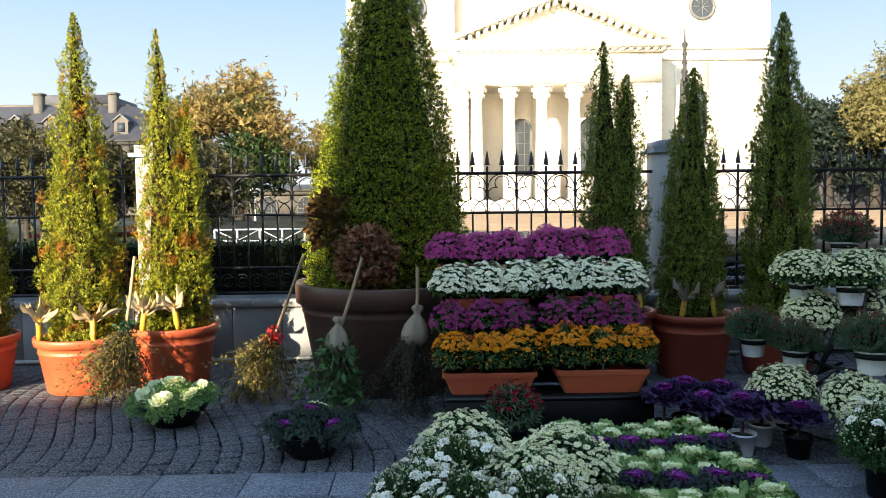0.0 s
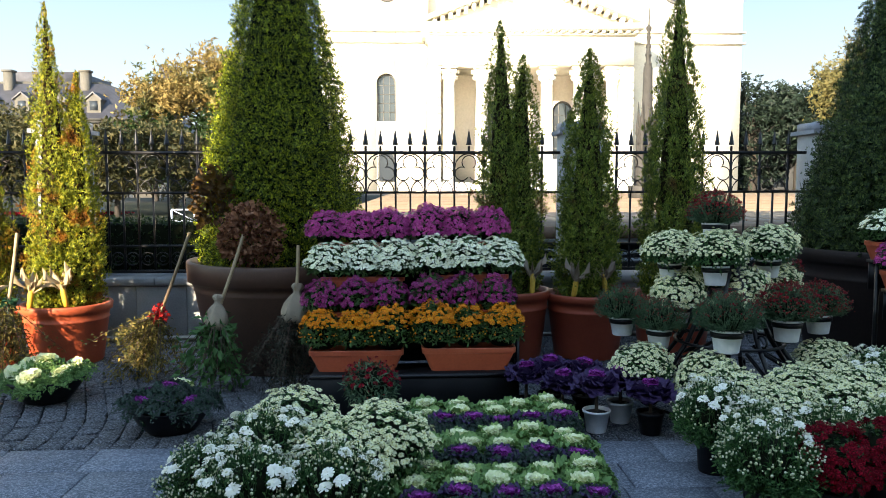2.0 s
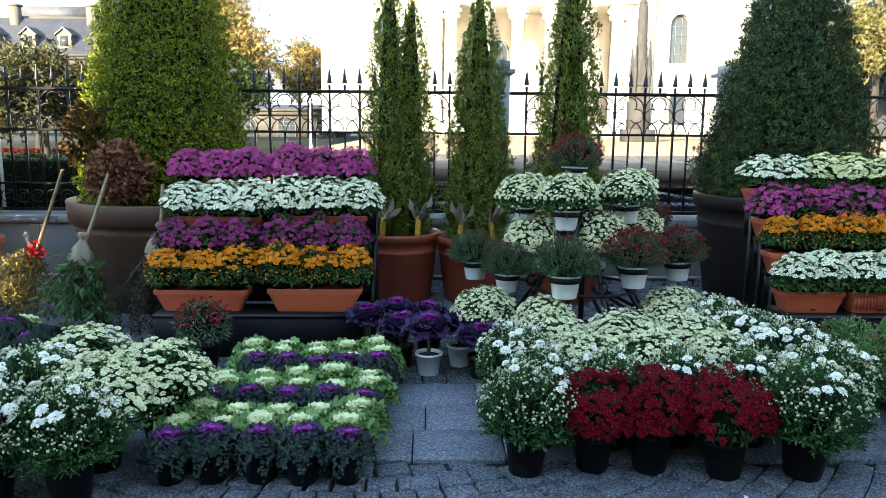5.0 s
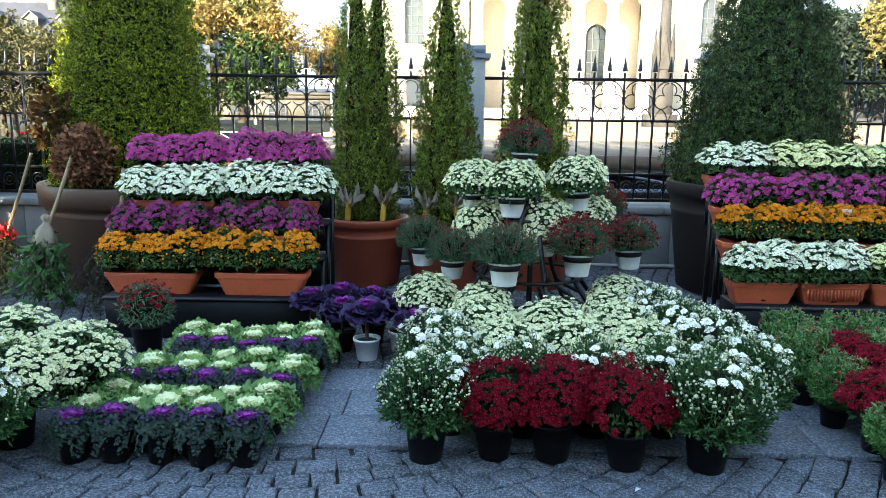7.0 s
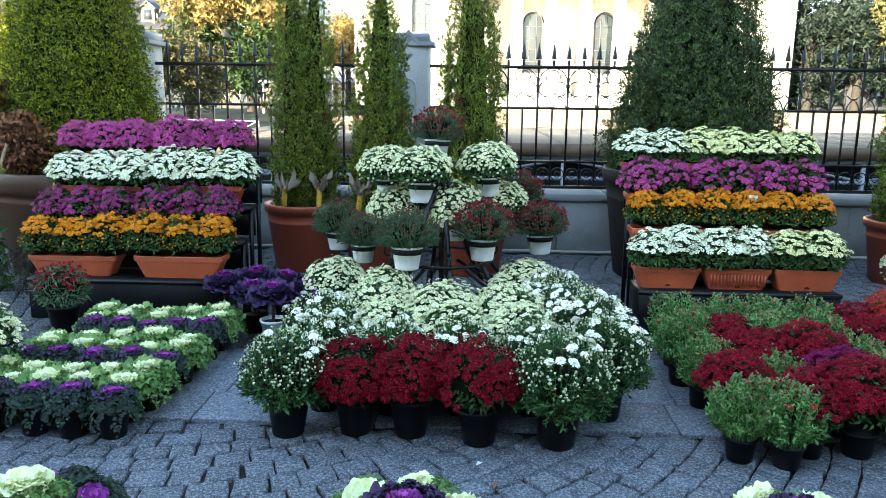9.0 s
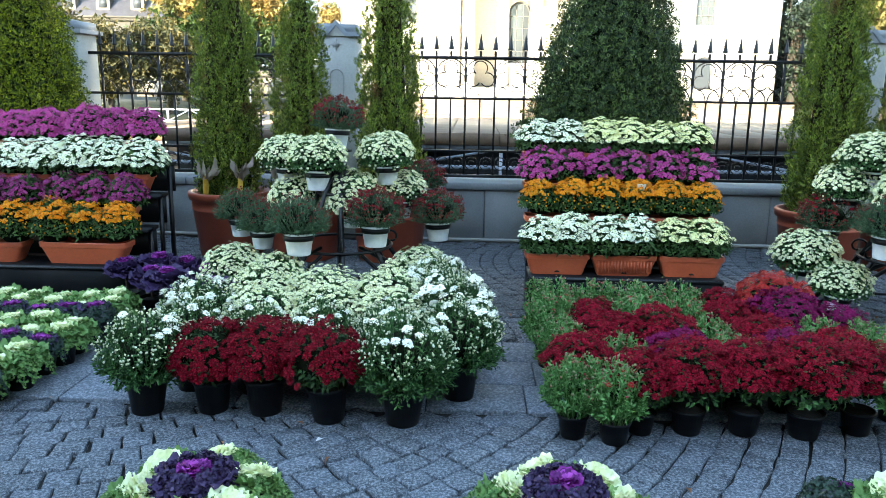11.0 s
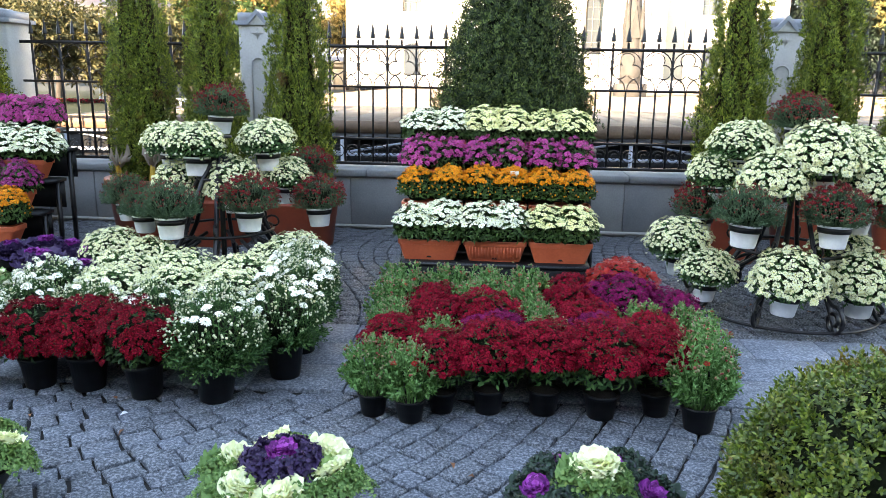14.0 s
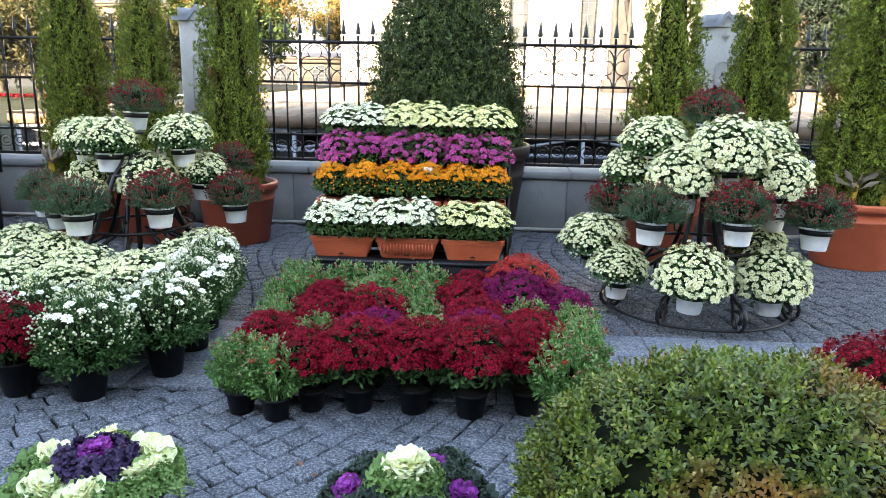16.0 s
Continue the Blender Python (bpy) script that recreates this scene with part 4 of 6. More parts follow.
place(kinds, [(2.33, 3.12, 0, "c", 0.98), (3.57, 3.09, 0, "c", 1.05), (2.44, 3.42, 0, "b", 0.95), (3.83, 3.40, 0, "b", 1.02),
              (2.78, 3.40, 0, "c", 0.95), (3.12, 3.42, 0, "c", 0.95), (3.47, 3.43, 0, "c", 0.95),
              (2.36, 3.78, 0, "a", 1.0), (2.72, 3.76, 0, "i", 0.92), (3.08, 3.76, 0, "j", 0.93), (3.44, 3.75, 0, "i", 0.92), (3.82, 3.77, 0, "a", 1.05),
              (2.62, 4.14, 0, "j", 0.95), (3.0, 4.12, 0, "i", 0.97), (3.38, 4.10, 0, "i", 0.95), (3.76, 4.12, 0, "b", 1.0), (3.68, 4.45, 0, "a", 1.0)])
red = [potted("potted_chrysanthemum", "dark red chrysanthemum cushion in a black pot", "dark red chrysanthemums", (0.07, 0.09, 0.17, M_BLACK, 0.006, 0.02), (M_MUMLEAF, M_P_RED), mum((0.18, 0.18, 0.175), 0.10, FULL_POMPON, 0.0235, 0.029, 102, 1300, 0.034, gather=-0.18, single=True, lump=0.13, inset=0.80), FULL_POMPON) for _ in range(2)]
low_red = [potted("potted_chrysanthemum", "low dark red chrysanthemum in a small black pot", "dark red chrysanthemums", SPOT, (M_MUMLEAF_W, m), mum((0.175, 0.175, 0.155), 0.135, HEAD, 0.0215, 0.0235, 84, 1100, 0.032, leaf=LEAF, lump=0.13, inset=0.84)) for m in (M_P_RED, M_P_RED, M_P_MAGENTA, M_P_BRIGHT)]
budded = [potted("potted_chrysanthemum", "pale green budding chrysanthemum with few red flowers, black pot", "budding chrysanthemums", SPOT, (M_MUMLEAF_B, M_P_BRIGHT, None, M_BUD_MIX), stemmed((0.145, 0.145, 0.17), 0.115, 150, 0.055, 22, KITE, 0.030, 112, POMPON, 0.014, 0.06, 60, 0.0065, 0.8, 0.1, lump=0.20, upright=0.5, heart=0.25)) for _ in range(2)]
kinds = dict(r=red[0], q=red[1], m=low_red[2], d=low_red[0], e=low_red[1], f=low_red[3], g=budded[0], h=budded[1])
place(kinds, [(2.64, 3.16, 0, "r", 1.0), (2.90, 3.15, 0, "q", 1.05), (3.22, 3.10, 0, "r", 1.05),
              (4.36, 3.00, 0, "g", 1.0), (4.54, 2.95, 0, "h", 1.0), (4.68, 3.06, 0, "d", 0.95), (4.90, 3.08, 0, "e", 1.1), (5.16, 3.09, 0, "d", 1.1), (5.43, 3.07, 0, "e", 1.15), (5.70, 3.13, 0, "d", 1.05), (5.86, 2.98, 0, "g", 1.15),
              (4.42, 3.30, 0, "e", 0.95), (4.66, 3.34, 0, "g", 0.98), (4.92, 3.36, 0, "m", 0.98), (5.18, 3.36, 0, "h", 1.00), (5.44, 3.36, 0, "m", 1.0), (5.72, 3.40, 0, "e", 1.0), (5.95, 3.28, 0, "h", 1.09),
              (4.36, 3.58, 0, "h", 1.00), (4.62, 3.62, 0, "d", 1.0), (4.88, 3.62, 0, "e", 1.08), (5.16, 3.62, 0, "g", 1.04), (5.42, 3.62, 0, "d", 1.0), (5.70, 3.64, 0, "g", 1.04), (5.96, 3.58, 0, "h", 1.04),
              (4.34, 3.88, 0, "g", 1.11), (4.58, 3.90, 0, "d", 0.95), (4.82, 3.90, 0, "h", 1.09), (5.08, 3.90, 0, "g", 1.09), (5.36, 3.90, 0, "d", 0.98), (5.66, 3.92, 0, "m", 1.15), (5.92, 3.86, 0, "m", 1.0),
              (4.38, 4.18, 0, "h", 1.14), (4.62, 4.20, 0, "g", 1.14), (4.88, 4.20, 0, "h", 1.11), (5.14, 4.18, 0, "g", 1.14), (5.40, 4.20, 0, "e", 0.95), (5.70, 4.22, 0, "f", 1.2),
              ])

dark_red = potted("potted_chrysanthemum", "dark green chrysanthemum with a few red flowers, black pot", "dark red chrysanthemums", BPOT, (M_MUMLEAF_G, M_P_RED, None, M_BUD_RED), mum((0.17, 0.17, 0.16), 0.10, POMPON, 0.020, 0.045, 75, 1300, 0.045, leaf=THIN, buds=60, bud_size=0.006))
dark_red.matrix_basis = pose(0.50, 4.50, 0)

for (x, y, k, s) in ((0.62, 3.42, "i", 1.0), (0.44, 3.16, "j", 1.0), (0.16, 3.68, "j", 0.98), (0.10, 3.26, "k", 1.05), (0.44, 2.86, "k", 1.0), (0.12, 2.86, "k", 1.0), (-0.08, 3.02, "k", 0.95)):
    src = {"i": ivory[0], "j": ivory[1], "k": white[1]}[k]
    ob = copy_thing(src, pose(x, y, 0, 0, 0, rng.uniform(0, 360)))
    ob.scale = (s, s, s)


# ---- wrought iron wheel stands with white pots ----
def spiral(c, r, a0, a1, plane_a, n=22):
    """A flat scroll in an upright plane that stands at the angle plane_a."""
    out = []
    for q in np.linspace(0, 1, n):
        a = radians(a0 + (a1 - a0) * q)
        rr = r * (1 - 0.72 * q)
        out.append((c[0] + rr * np.cos(a) * np.cos(plane_a), c[1] + rr * np.cos(a) * np.sin(plane_a), c[2] + rr * np.sin(a)))
    return out


def circle(r, z, n=40):
    return [(r * np.cos(a), r * np.sin(a), z) for a in np.linspace(0, 2 * np.pi, n, endpoint=False)]


def wheel_stand(x, y, rads, label):
    ob = thing("wrought_iron_plant_stand", label, "plant stand", "wrought iron stands", (x, y, 0))
    r0, r1, r2 = rads
    part("pole", tubes(tube([(0, 0, 0.02), (0, 0, 1.12)], 0.02, 8)), M_IRON, ob)
    for r, z in ((r0, 0.05), (r1, 0.46), (r2, 0.83)):
        part("ring", tubes(tube(circle(r, z), 0.011, 6, True)), M_IRON, ob)
    for k in range(8):
        a = 2 * np.pi * k / 8 + 0.2
        c, s = np.cos(a), np.sin(a)
        part("leg", tubes(tube([(r2 * 0.25 * c, r2 * 0.25 * s, 0.98), (r2 * c, r2 * s, 0.83), (r1 * 0.9 * c, r1 * 0.9 * s, 0.46), (r0 * c, r0 * s, 0.05)], 0.017, 6)), M_IRON, ob)
        part("scroll", tubes(tube([(0.2 * c, 0.2 * s, 0.40)] + spiral((r0 * 0.95 * c, r0 * 0.95 * s, 0.115), 0.10, 110, -420, a), 0.014, 6)), M_IRON, ob)
        part("pot_hook", tubes(tube(spiral((r1 * c, r1 * s, 0.50), 0.07, 200, -100, a, 14), 0.008, 5)), M_IRON, ob)
    part("top_plate", build("plate", [lathe([(0.001, 1.115), (0.09, 1.115), (0.09, 1.13), (0.001, 1.13)], 20)]), M_IRON, ob)
    return ob


wheel_stand(2.95, 4.98, (0.62, 0.36, 0.15), "black wrought iron tiered plant stand with scrolls")
wheel_stand(6.92, 4.90, (0.62, 0.36, 0.15), "black wrought iron tiered plant stand with scrolls")
GW = "white pots on the wrought iron stands"


def white_pot_plant(label, mats, made):
    ob = potted("chrysanthemum_in_white_pot", label, GW, WPOT, mats, made)
    part("saucer_band", build("band", [lathe([(0.082, 0.088), (0.0885, 0.088), (0.0920, 0.119), (0.085, 0.119)], 28)]), M_BLACK, ob, "black ring that holds the pot")
    return ob


hung = dict(
    n=white_pot_plant("grey-green chrysanthemum with a few dark red buds in a white pot", (M_MUMLEAF_G, M_P_RED, None, M_BUD_RED), stemmed((0.195, 0.195, 0.165), 0.055, 470, 0.06, 18, NEEDLE, 0.024, 106, POMPON, 0.011, 0.032, 55, 0.0052, 0.3, 0.3)),
    o=white_pot_plant("dark red chrysanthemum over grey-green leaves in a white pot", (M_MUMLEAF_G, M_P_RED, None, M_BUD_RED), stemmed((0.195, 0.195, 0.17), 0.06, 430, 0.06, 18, NEEDLE, 0.024, 106, HEAD, 0.0135, 0.0215, 70, 0.0062, 0.8, -0.2)),
    i=white_pot_plant("round ivory chrysanthemum cushion in a white pot", (M_MUMLEAF_W, M_P_IVORY, M_YELLOW, M_BUD), mum((0.20, 0.20, 0.175), 0.065, DAISY, 0.0155, 0.0200, 86, 2000, 0.028, low=112, lift=0.32, eye=0.2, buds=120, gather=-0.2, lump=0.12)),
    y=white_pot_plant("loose cream chrysanthemum in a white pot", (M_MUMLEAF_W, M_P_IVORY, M_YELLOW, M_BUD), mum((0.20, 0.20, 0.19), 0.07, DAISY, 0.0178, 0.0228, 108, 1900, 0.03, low=124, lift=0.22, eye=0.18, buds=60, lump=0.15)))
place(hung, [(2.42, 4.87, 0.44, "n", 0.95), (2.75, 4.55, 0.47, "n", 1.12), (3.23, 4.73, 0.50, "o", 1.08), (3.64, 5.08, 0.48, "o", 1.02), (2.22, 5.05, 0.49, "n", 0.98),
             (2.56, 5.08, 0.87, "i", 0.92), (2.81, 4.90, 0.85, "i", 1.0), (3.04, 5.0, 0.58, "y", 1.0), (2.62, 5.06, 0.57, "y", 0.95), (3.27, 5.10, 0.88, "i", 0.98), (2.90, 5.16, 1.13, "o", 0.98), (3.50, 5.42, 0.70, "o", 0.9), (3.36, 5.2, 0.62, "i", 0.92),
             (2.27, 4.70, 0.13, "i", 0.98), (2.62, 4.50, 0.10, "y", 0.95), (3.52, 4.80, 0.12, "i", 0.98), (3.42, 4.55, 0.09, "y", 0.9),
             (6.37, 5.08, 0.50, "o", 1.05), (6.50, 4.52, 0.535, "n", 1.12), (7.01, 4.42, 0.565, "o", 1.08), (7.55, 4.60, 0.51, "o", 1.1), (7.42, 5.0, 0.55, "o", 1.05),
             (6.36, 4.78, 0.10, "i", 0.95), (6.76, 4.43, 0.12, "y", 1.08), (7.32, 4.62, 0.07, "y", 1.12), (6.24, 5.02, 0.22, "i", 1.1), (7.36, 5.05, 0.24, "i", 0.95),
             (6.93, 4.95, 1.13, "o", 1.02), (6.58, 4.98, 0.90, "i", 1.08), (6.47, 5.05, 0.72, "i", 1.0), (6.74, 4.72, 0.71, "y", 1.08), (7.0, 4.70, 0.84, "y", 1.2), (7.28, 4.95, 0.88, "i", 1.08), (7.34, 4.78, 0.69, "y", 1.06)], 60)


# ---- ornamental cabbages ----
def frill_leaf(seed, frill=0.13, cup=0.20, nu=5, nv=23, curl=1.0):
    """A round leaf one long along y with a tightly ruffled edge."""
    r = np.random.default_rng(seed)
    ph = r.uniform(0, 6.28, 5)
    v = []
    for i in range(nu):
        u = (i / (nu - 1)) ** 0.75
        w = 0.10 + 0.46 * np.sin(np.pi * min(1, 0.04 + u * 0.60))
        for j in range(nv):
            q = 2 * j / (nv - 1) - 1
            edge = max(abs(q) ** 3 * u ** 0.5, u ** 3)
            wig = np.sin(6 * q + ph[0]) * 0.5 + curl * (np.sin(15 * q + ph[1] + 3 * u) + 0.5 * np.sin(9 * u + ph[2] + 5 * q))
            ruf = frill * edge * wig
            y = u * (1 - 0.42 * q * q * u) + 0.5 * frill * edge * np.sin(13 * q + ph[3])
            v.append((w * q * (1 - 0.25 * u * abs(q)) + 0.3 * frill * edge * np.sin(14 * q + ph[4]), y, cup * (u * u * 0.8 + 0.5 * q * q * w) + ruf))
    i, j = np.meshgrid(np.arange(nu - 1), np.arange(nv - 1), indexing="ij")
    i, j = i.ravel(), j.ravel()
    f = np.stack([i * nv + j, i * nv + j + 1, (i + 1) * nv + j + 1, (i + 1) * nv + j], 1)
    return np.array(v), f


def curly_leaf(seed, n=30, frill=0.085, cup=0.16, wide=0.54, wave=0.6):
    """A round cabbage leaf one long along y, its edge drawn into tight curls."""
    r = np.random.default_rng(seed)
    th = np.linspace(-2.75, 2.75, n)
    v = [(0, 0.34, 0.0)]
    ph = r.uniform(0, 6.28, 3)
    step = np.arange(n) * np.pi / 2 + 0.7
    for rad, amp in ((0.58, 0.25), (0.84, 0.75), (1.0, 1.0)):
        zig = np.sin(step + (0.0 if rad != 0.84 else 2.2)) * amp * frill * r.uniform(0.6, 1.3, n) + r.uniform(-0.02, 0.02, n)
        soft = wave * frill * np.sin(3 * th + ph[0]) * rad ** 2 + 0.4 * frill * np.sin(7 * th + ph[1]) * rad ** 3
        q = rad * (1 + amp * (0.05 * np.cos(step) + 0.03 * r.uniform(-1, 1, n)))
        x = wide * np.sin(th) * q
        y = 0.48 + (0.52 * np.cos(th)) * q
        v += [(a, b, cup * (b * b * 0.8 + 1.6 * a * a) + c + d) for a, b, c, d in zip(x, y, zig, soft)]
    k = np.arange(n - 1)
    f = [np.stack([0 * k, 2 + k, 1 + k], 1)]
    for i in range(2):
        p0, p1 = 1 + i * n + k, 1 + (i + 1) * n + k
        f += [np.stack([p0, p0 + 1, p1 + 1], 1), np.stack([p0, p1 + 1, p1], 1)]
    return np.array(v), np.concatenate(f)


LEAVES = [curly_leaf(k, 32, 0.095) for k in range(6)]
BROAD = [curly_leaf(60 + k, 36, 0.055, 0.16, 0.62, 2.0) for k in range(6)]


def leaf_data(mat):
    out = []
    for k, (v, f) in enumerate(BROAD if mat is M_CABB_V else LEAVES):
        me = build("cabbage_leaf", [(v, f)], True)
        me.materials.append(mat)
        out.append(me)
    return out


def fine_data(mat):
    out = []
    for k in range(6):
        me = build("cabbage_leaf", [curly_leaf(80 + k, 36, 0.075, 0.16, 0.60, 0.9) if mat is M_CABB_V else curly_leaf(90 + k, 40, 0.095, 0.16, 0.56, 0.8)], True)
        me.materials.append(mat)
        out.append(me)
    return out


DATA = {m.name: leaf_data(m) for m in (M_CABB_G, M_CABB_D, M_CABB_V)}


CURL = (np.array([(-0.5, 0, 0.0), (0, 0, 0.28), (0.5, 0, 0.0), (-0.62, 0.75, 0.28), (0, 0.9, -0.15), (0.62, 0.75, 0.32)]), np.array([(0, 1, 4), (0, 4, 3), (1, 2, 5), (1, 5, 4)]))


def curls(R, r_in, rise, droop, n, size, lobes=8):
    """A dome of small curled leaf edges between the radii r_in and R, its rim sinking by droop."""
    a = rng.uniform(0, 2 * np.pi, n)
    q = np.sqrt(rng.uniform((r_in / R) ** 2, 1, n))
    p = q * R * (1 + 0.10 * np.sin(lobes * a + rng.uniform(0, 6)) * q + rng.uniform(-0.06, 0.06, n))
    t = np.clip((p - r_in) / (R - r_in), 0, 1.2)
    fold = 0.10 * R * np.sin(lobes * a + 5 * q) * q
    z = rise * (1 - (p / R) ** 2) - droop * t * t + fold + rng.uniform(-0.10, 0.04, n) * R
    out = np.stack([np.cos(a), np.sin(a), np.zeros(n)], 1)
    tilt = 2 * rise * p / R ** 2 + 2 * droop * t / (R - r_in)
    nor = unit(out * tilt[:, None] + [0, 0, 1] + rng.normal(size=(n, 3)) * 0.55)
    return scatter(CURL, np.c_[out[:, :2] * p[:, None], z], turns(nor, along=out + rng.normal(size=(n, 3)) * 0.5), size * rng.uniform(0.6, 1.3, n))


def heart_mesh(r):
    """The crinkled middle of a cabbage, r across its half: cupped leaves inside one another over a bed of curls."""
    v, f = lathe([(0.001, 0.20 * r), (0.5 * r, 0.14 * r), (0.95 * r, -0.10 * r)], 14)
    out = [(v, np.concatenate([f[:, :3], f[:, [0, 2, 3]]])), curls(r, 0.0, 0.22 * r, 0.08 * r, 260, 0.10 * r, 6)]
    for n, el, L, up in ((9, -4, 1.0, 0.02), (8, 5, 0.78, 0.08), (6, 14, 0.56, 0.13), (4, 28, 0.34, 0.18)):
        o = rng.uniform(0, 360)
        for k in range(n):
            lv, lf = curly_leaf(int(rng.integers(999)), 24, 0.075, 0.26, 0.62, 1.3)
            m = np.array(pose(0, 0, up * r, 0, 0, o + 360 * k / n + rng.uniform(-12, 12)) @ pose(0, 0, 0, el + rng.uniform(-8, 8), rng.uniform(-10, 10), 0) @ Matrix.Scale(L * r * rng.uniform(0.9, 1.1), 4))
            out.append((lv @ m[:3, :3].T + m[:3, 3], lf))
    return build("heart", out, True)


def frill_data(mat, droop, n=1500, size=0.0108):
    out = []
    for _ in range(2):
        me = build("frill", [curls(0.13, 0.055, 0.05, droop, n, size)], True)
        me.materials.append(mat)
        out.append(me)
    return out


FINE = {m.name: fine_data(m) for m in (M_CABB_G, M_CABB_D, M_CABB_V, M_CABB_L)}
HEARTS = {m.name: [heart_mesh(0.07), heart_mesh(0.07)] for m in (M_CABB_W, M_CABB_P)}
FRILL = {(m.name, low): frill_data(m, 0.075 if low else 0.035) for m in (M_CABB_G, M_CABB_D, M_CABB_V) for low in (False, True)}
FRILL.update({(m.name, "bowl"): frill_data(m, 0.035, 2400, 0.0085) for m in (M_CABB_G, M_CABB_D, M_CABB_V)})


def rosette(parent, m, leaf_mat, heart_mat, r, name="cabbage_leaf", rings=((8, -18, 0.92), (8, -2, 0.85)), label="", hs=0.9, data=DATA, low=False, curly=True):
    """Frilled leaves round a flat heart; r: reach of the outer leaves."""
    hm = HEARTS[heart_mat.name][int(rng.integers(2))]
    heart = part("cabbage_heart", hm, heart_mat, parent, label, m @ pose(0, 0, ((0.036 if heart_mat is M_CABB_P else 0.052) if curly else 0.078) * r / 0.13, rng.uniform(-7, 7), rng.uniform(-7, 7), rng.uniform(0, 360)) @ Matrix.Scale(hs * r / 0.13, 4))
    if curly:
        tagged(part("frill", FRILL[leaf_mat.name, low][int(rng.integers(2))], leaf_mat, parent, m=m @ pose(0, 0, 0.012, 0, 0, rng.uniform(0, 360)) @ Matrix.Scale(r / 0.13, 4)), kind="stuff")
    for n, el, L in rings:
        o = rng.uniform(0, 360)
        for k in range(n):
            lm = pose(0, 0, 0, 0, 0, o + 360 * k / n + rng.uniform(-10, 10)) @ pose(0, 0.005, 0.02, el + rng.uniform(-9, 9), rng.uniform(-14, 14), 0) @ Matrix.Scale(L * r * rng.uniform(0.86, 1.1), 4)
            part(name, data[leaf_mat.name][int(rng.integers(6))], leaf_mat, parent, m=m @ lm)
    return heart


def pale_ring(parent, m, mat, n, el, L):
    """A ring of small leaves round the heart."""
    o = rng.uniform(0, 360)
    for k in range(n):
        lm = pose(0, 0, 0, 0, 0, o + 360 * k / n + rng.uniform(-12, 12)) @ pose(0, 0, 0, el + rng.uniform(-9, 9), rng.uniform(-14, 14), 0) @ Matrix.Scale(L * rng.uniform(0.85, 1.12), 4)
        part("inner_leaf", FINE[mat.name][int(rng.integers(6))], mat, parent, m=m @ lm)


def cabbage_pot(label, leaf_mat, heart_mat, r, group):
    ob = thing("ornamental_cabbage", label, "ornamental cabbage", group)
    part("pot", pot_mesh(0.055, 0.072, 0.14, 0.005, 0.015, 20), M_BLACK, ob)
    if heart_mat is M_CABB_W:
        rosette(ob, pose(0, 0, 0.14), leaf_mat, heart_mat, r, rings=((8, -16, 0.98), (7, 4, 0.84)), hs=0.74)
        pale_ring(ob, pose(0, 0, 0.165), M_CABB_L, 6, 24, 0.62 * r)
    else:
        rosette(ob, pose(0, 0, 0.175), leaf_mat, heart_mat, r, rings=((8, -34, 0.86), (8, -14, 0.86)), hs=0.86, low=True)
        pale_ring(ob, pose(0, 0, 0.20), M_CABB_V, 7, 4, 0.72 * r)
    return ob


GC = "ornamental cabbages in black pots"
green_c = [cabbage_pot("green ornamental cabbage with a cream heart in a pot", M_CABB_G, M_CABB_W, 0.140, GC) for _ in range(3)]
violet_c = [cabbage_pot("dusky green ornamental cabbage with a violet heart in a pot", M_CABB_D, M_CABB_P, 0.120, GC) for _ in range(2)]
spots = []
for x0, x1, y, k, n, dz in ((0.78, 1.54, 3.03, "v", 5, 0.0), (0.78, 1.52, 3.22, "g", 5, 0.0), (0.82, 1.56, 3.36, "g", 5, 0.03), (0.82, 1.58, 3.56, "v", 5, 0.0), (0.86, 1.60, 3.72, "g", 5, 0.0), (0.80, 1.58, 3.88, "g", 5, 0.03), (0.92, 1.60, 4.06, "v", 5, 0.0), (0.86, 1.62, 4.24, "g", 5, 0.0), (0.84, 1.58, 4.42, "g", 5, 0.02)):
    for q in range(n):
        spots.append((x0 + (x1 - x0) * q / (n - 1) + rng.uniform(-0.015, 0.015), y + rng.uniform(-0.02, 0.02), 0.0, k + str(int(rng.integers(3 if k == "g" else 2))), rng.uniform(0.92, 1.08) + dz))
place(dict(g0=green_c[0], g1=green_c[1], g2=green_c[2], v0=violet_c[0], v1=violet_c[1]), spots)


def stem_cabbage(x, y, z, h, label, white_pot=True):
    ob = thing("tall_violet_cabbage", label, "ornamental cabbage", "violet cabbages on stems", (x, y, z), rng.uniform(0, 360))
    part("pot", pot_mesh(0.062, 0.082, 0.14, 0.006, 0.016, 24), M_WHITE if white_pot else M_BLACK, ob)
    part("soil", soil_mesh(0.07, 0.12), M_SOIL, ob)
    part("stem", build("stem", [lathe([(0.012, 0.10), (0.010, h)], 7)], True), M_BARK, ob)
    rosette(ob, pose(0, 0, h), M_CABB_V, M_CABB_P, 0.152, rings=((9, -8, 1.0), (9, 10, 0.95), (8, 26, 0.8), (6, 42, 0.6)), hs=0.62, curly=False)
    return ob


VT = "dark violet cabbage on a stem in a small white pot"
stem_cabbage(1.90, 4.46, 0, 0.27, VT)
stem_cabbage(2.10, 4.64, 0, 0.25, VT)
stem_cabbage(2.22, 4.40, 0, 0.23, "dark violet cabbage on a stem in a small black pot", False)
for x, y, h in ((1.50, 4.72, 0.27), (1.68, 4.85, 0.28), (1.90, 4.80, 0.27), (1.72, 4.62, 0.24)):
    stem_cabbage(x, y, 0, h, "dark violet cabbage on a stem in a small black pot", False)


HS = {M_CABB_G.name: 1.06, M_CABB_D.name: 0.66, M_CABB_V.name: 0.64}
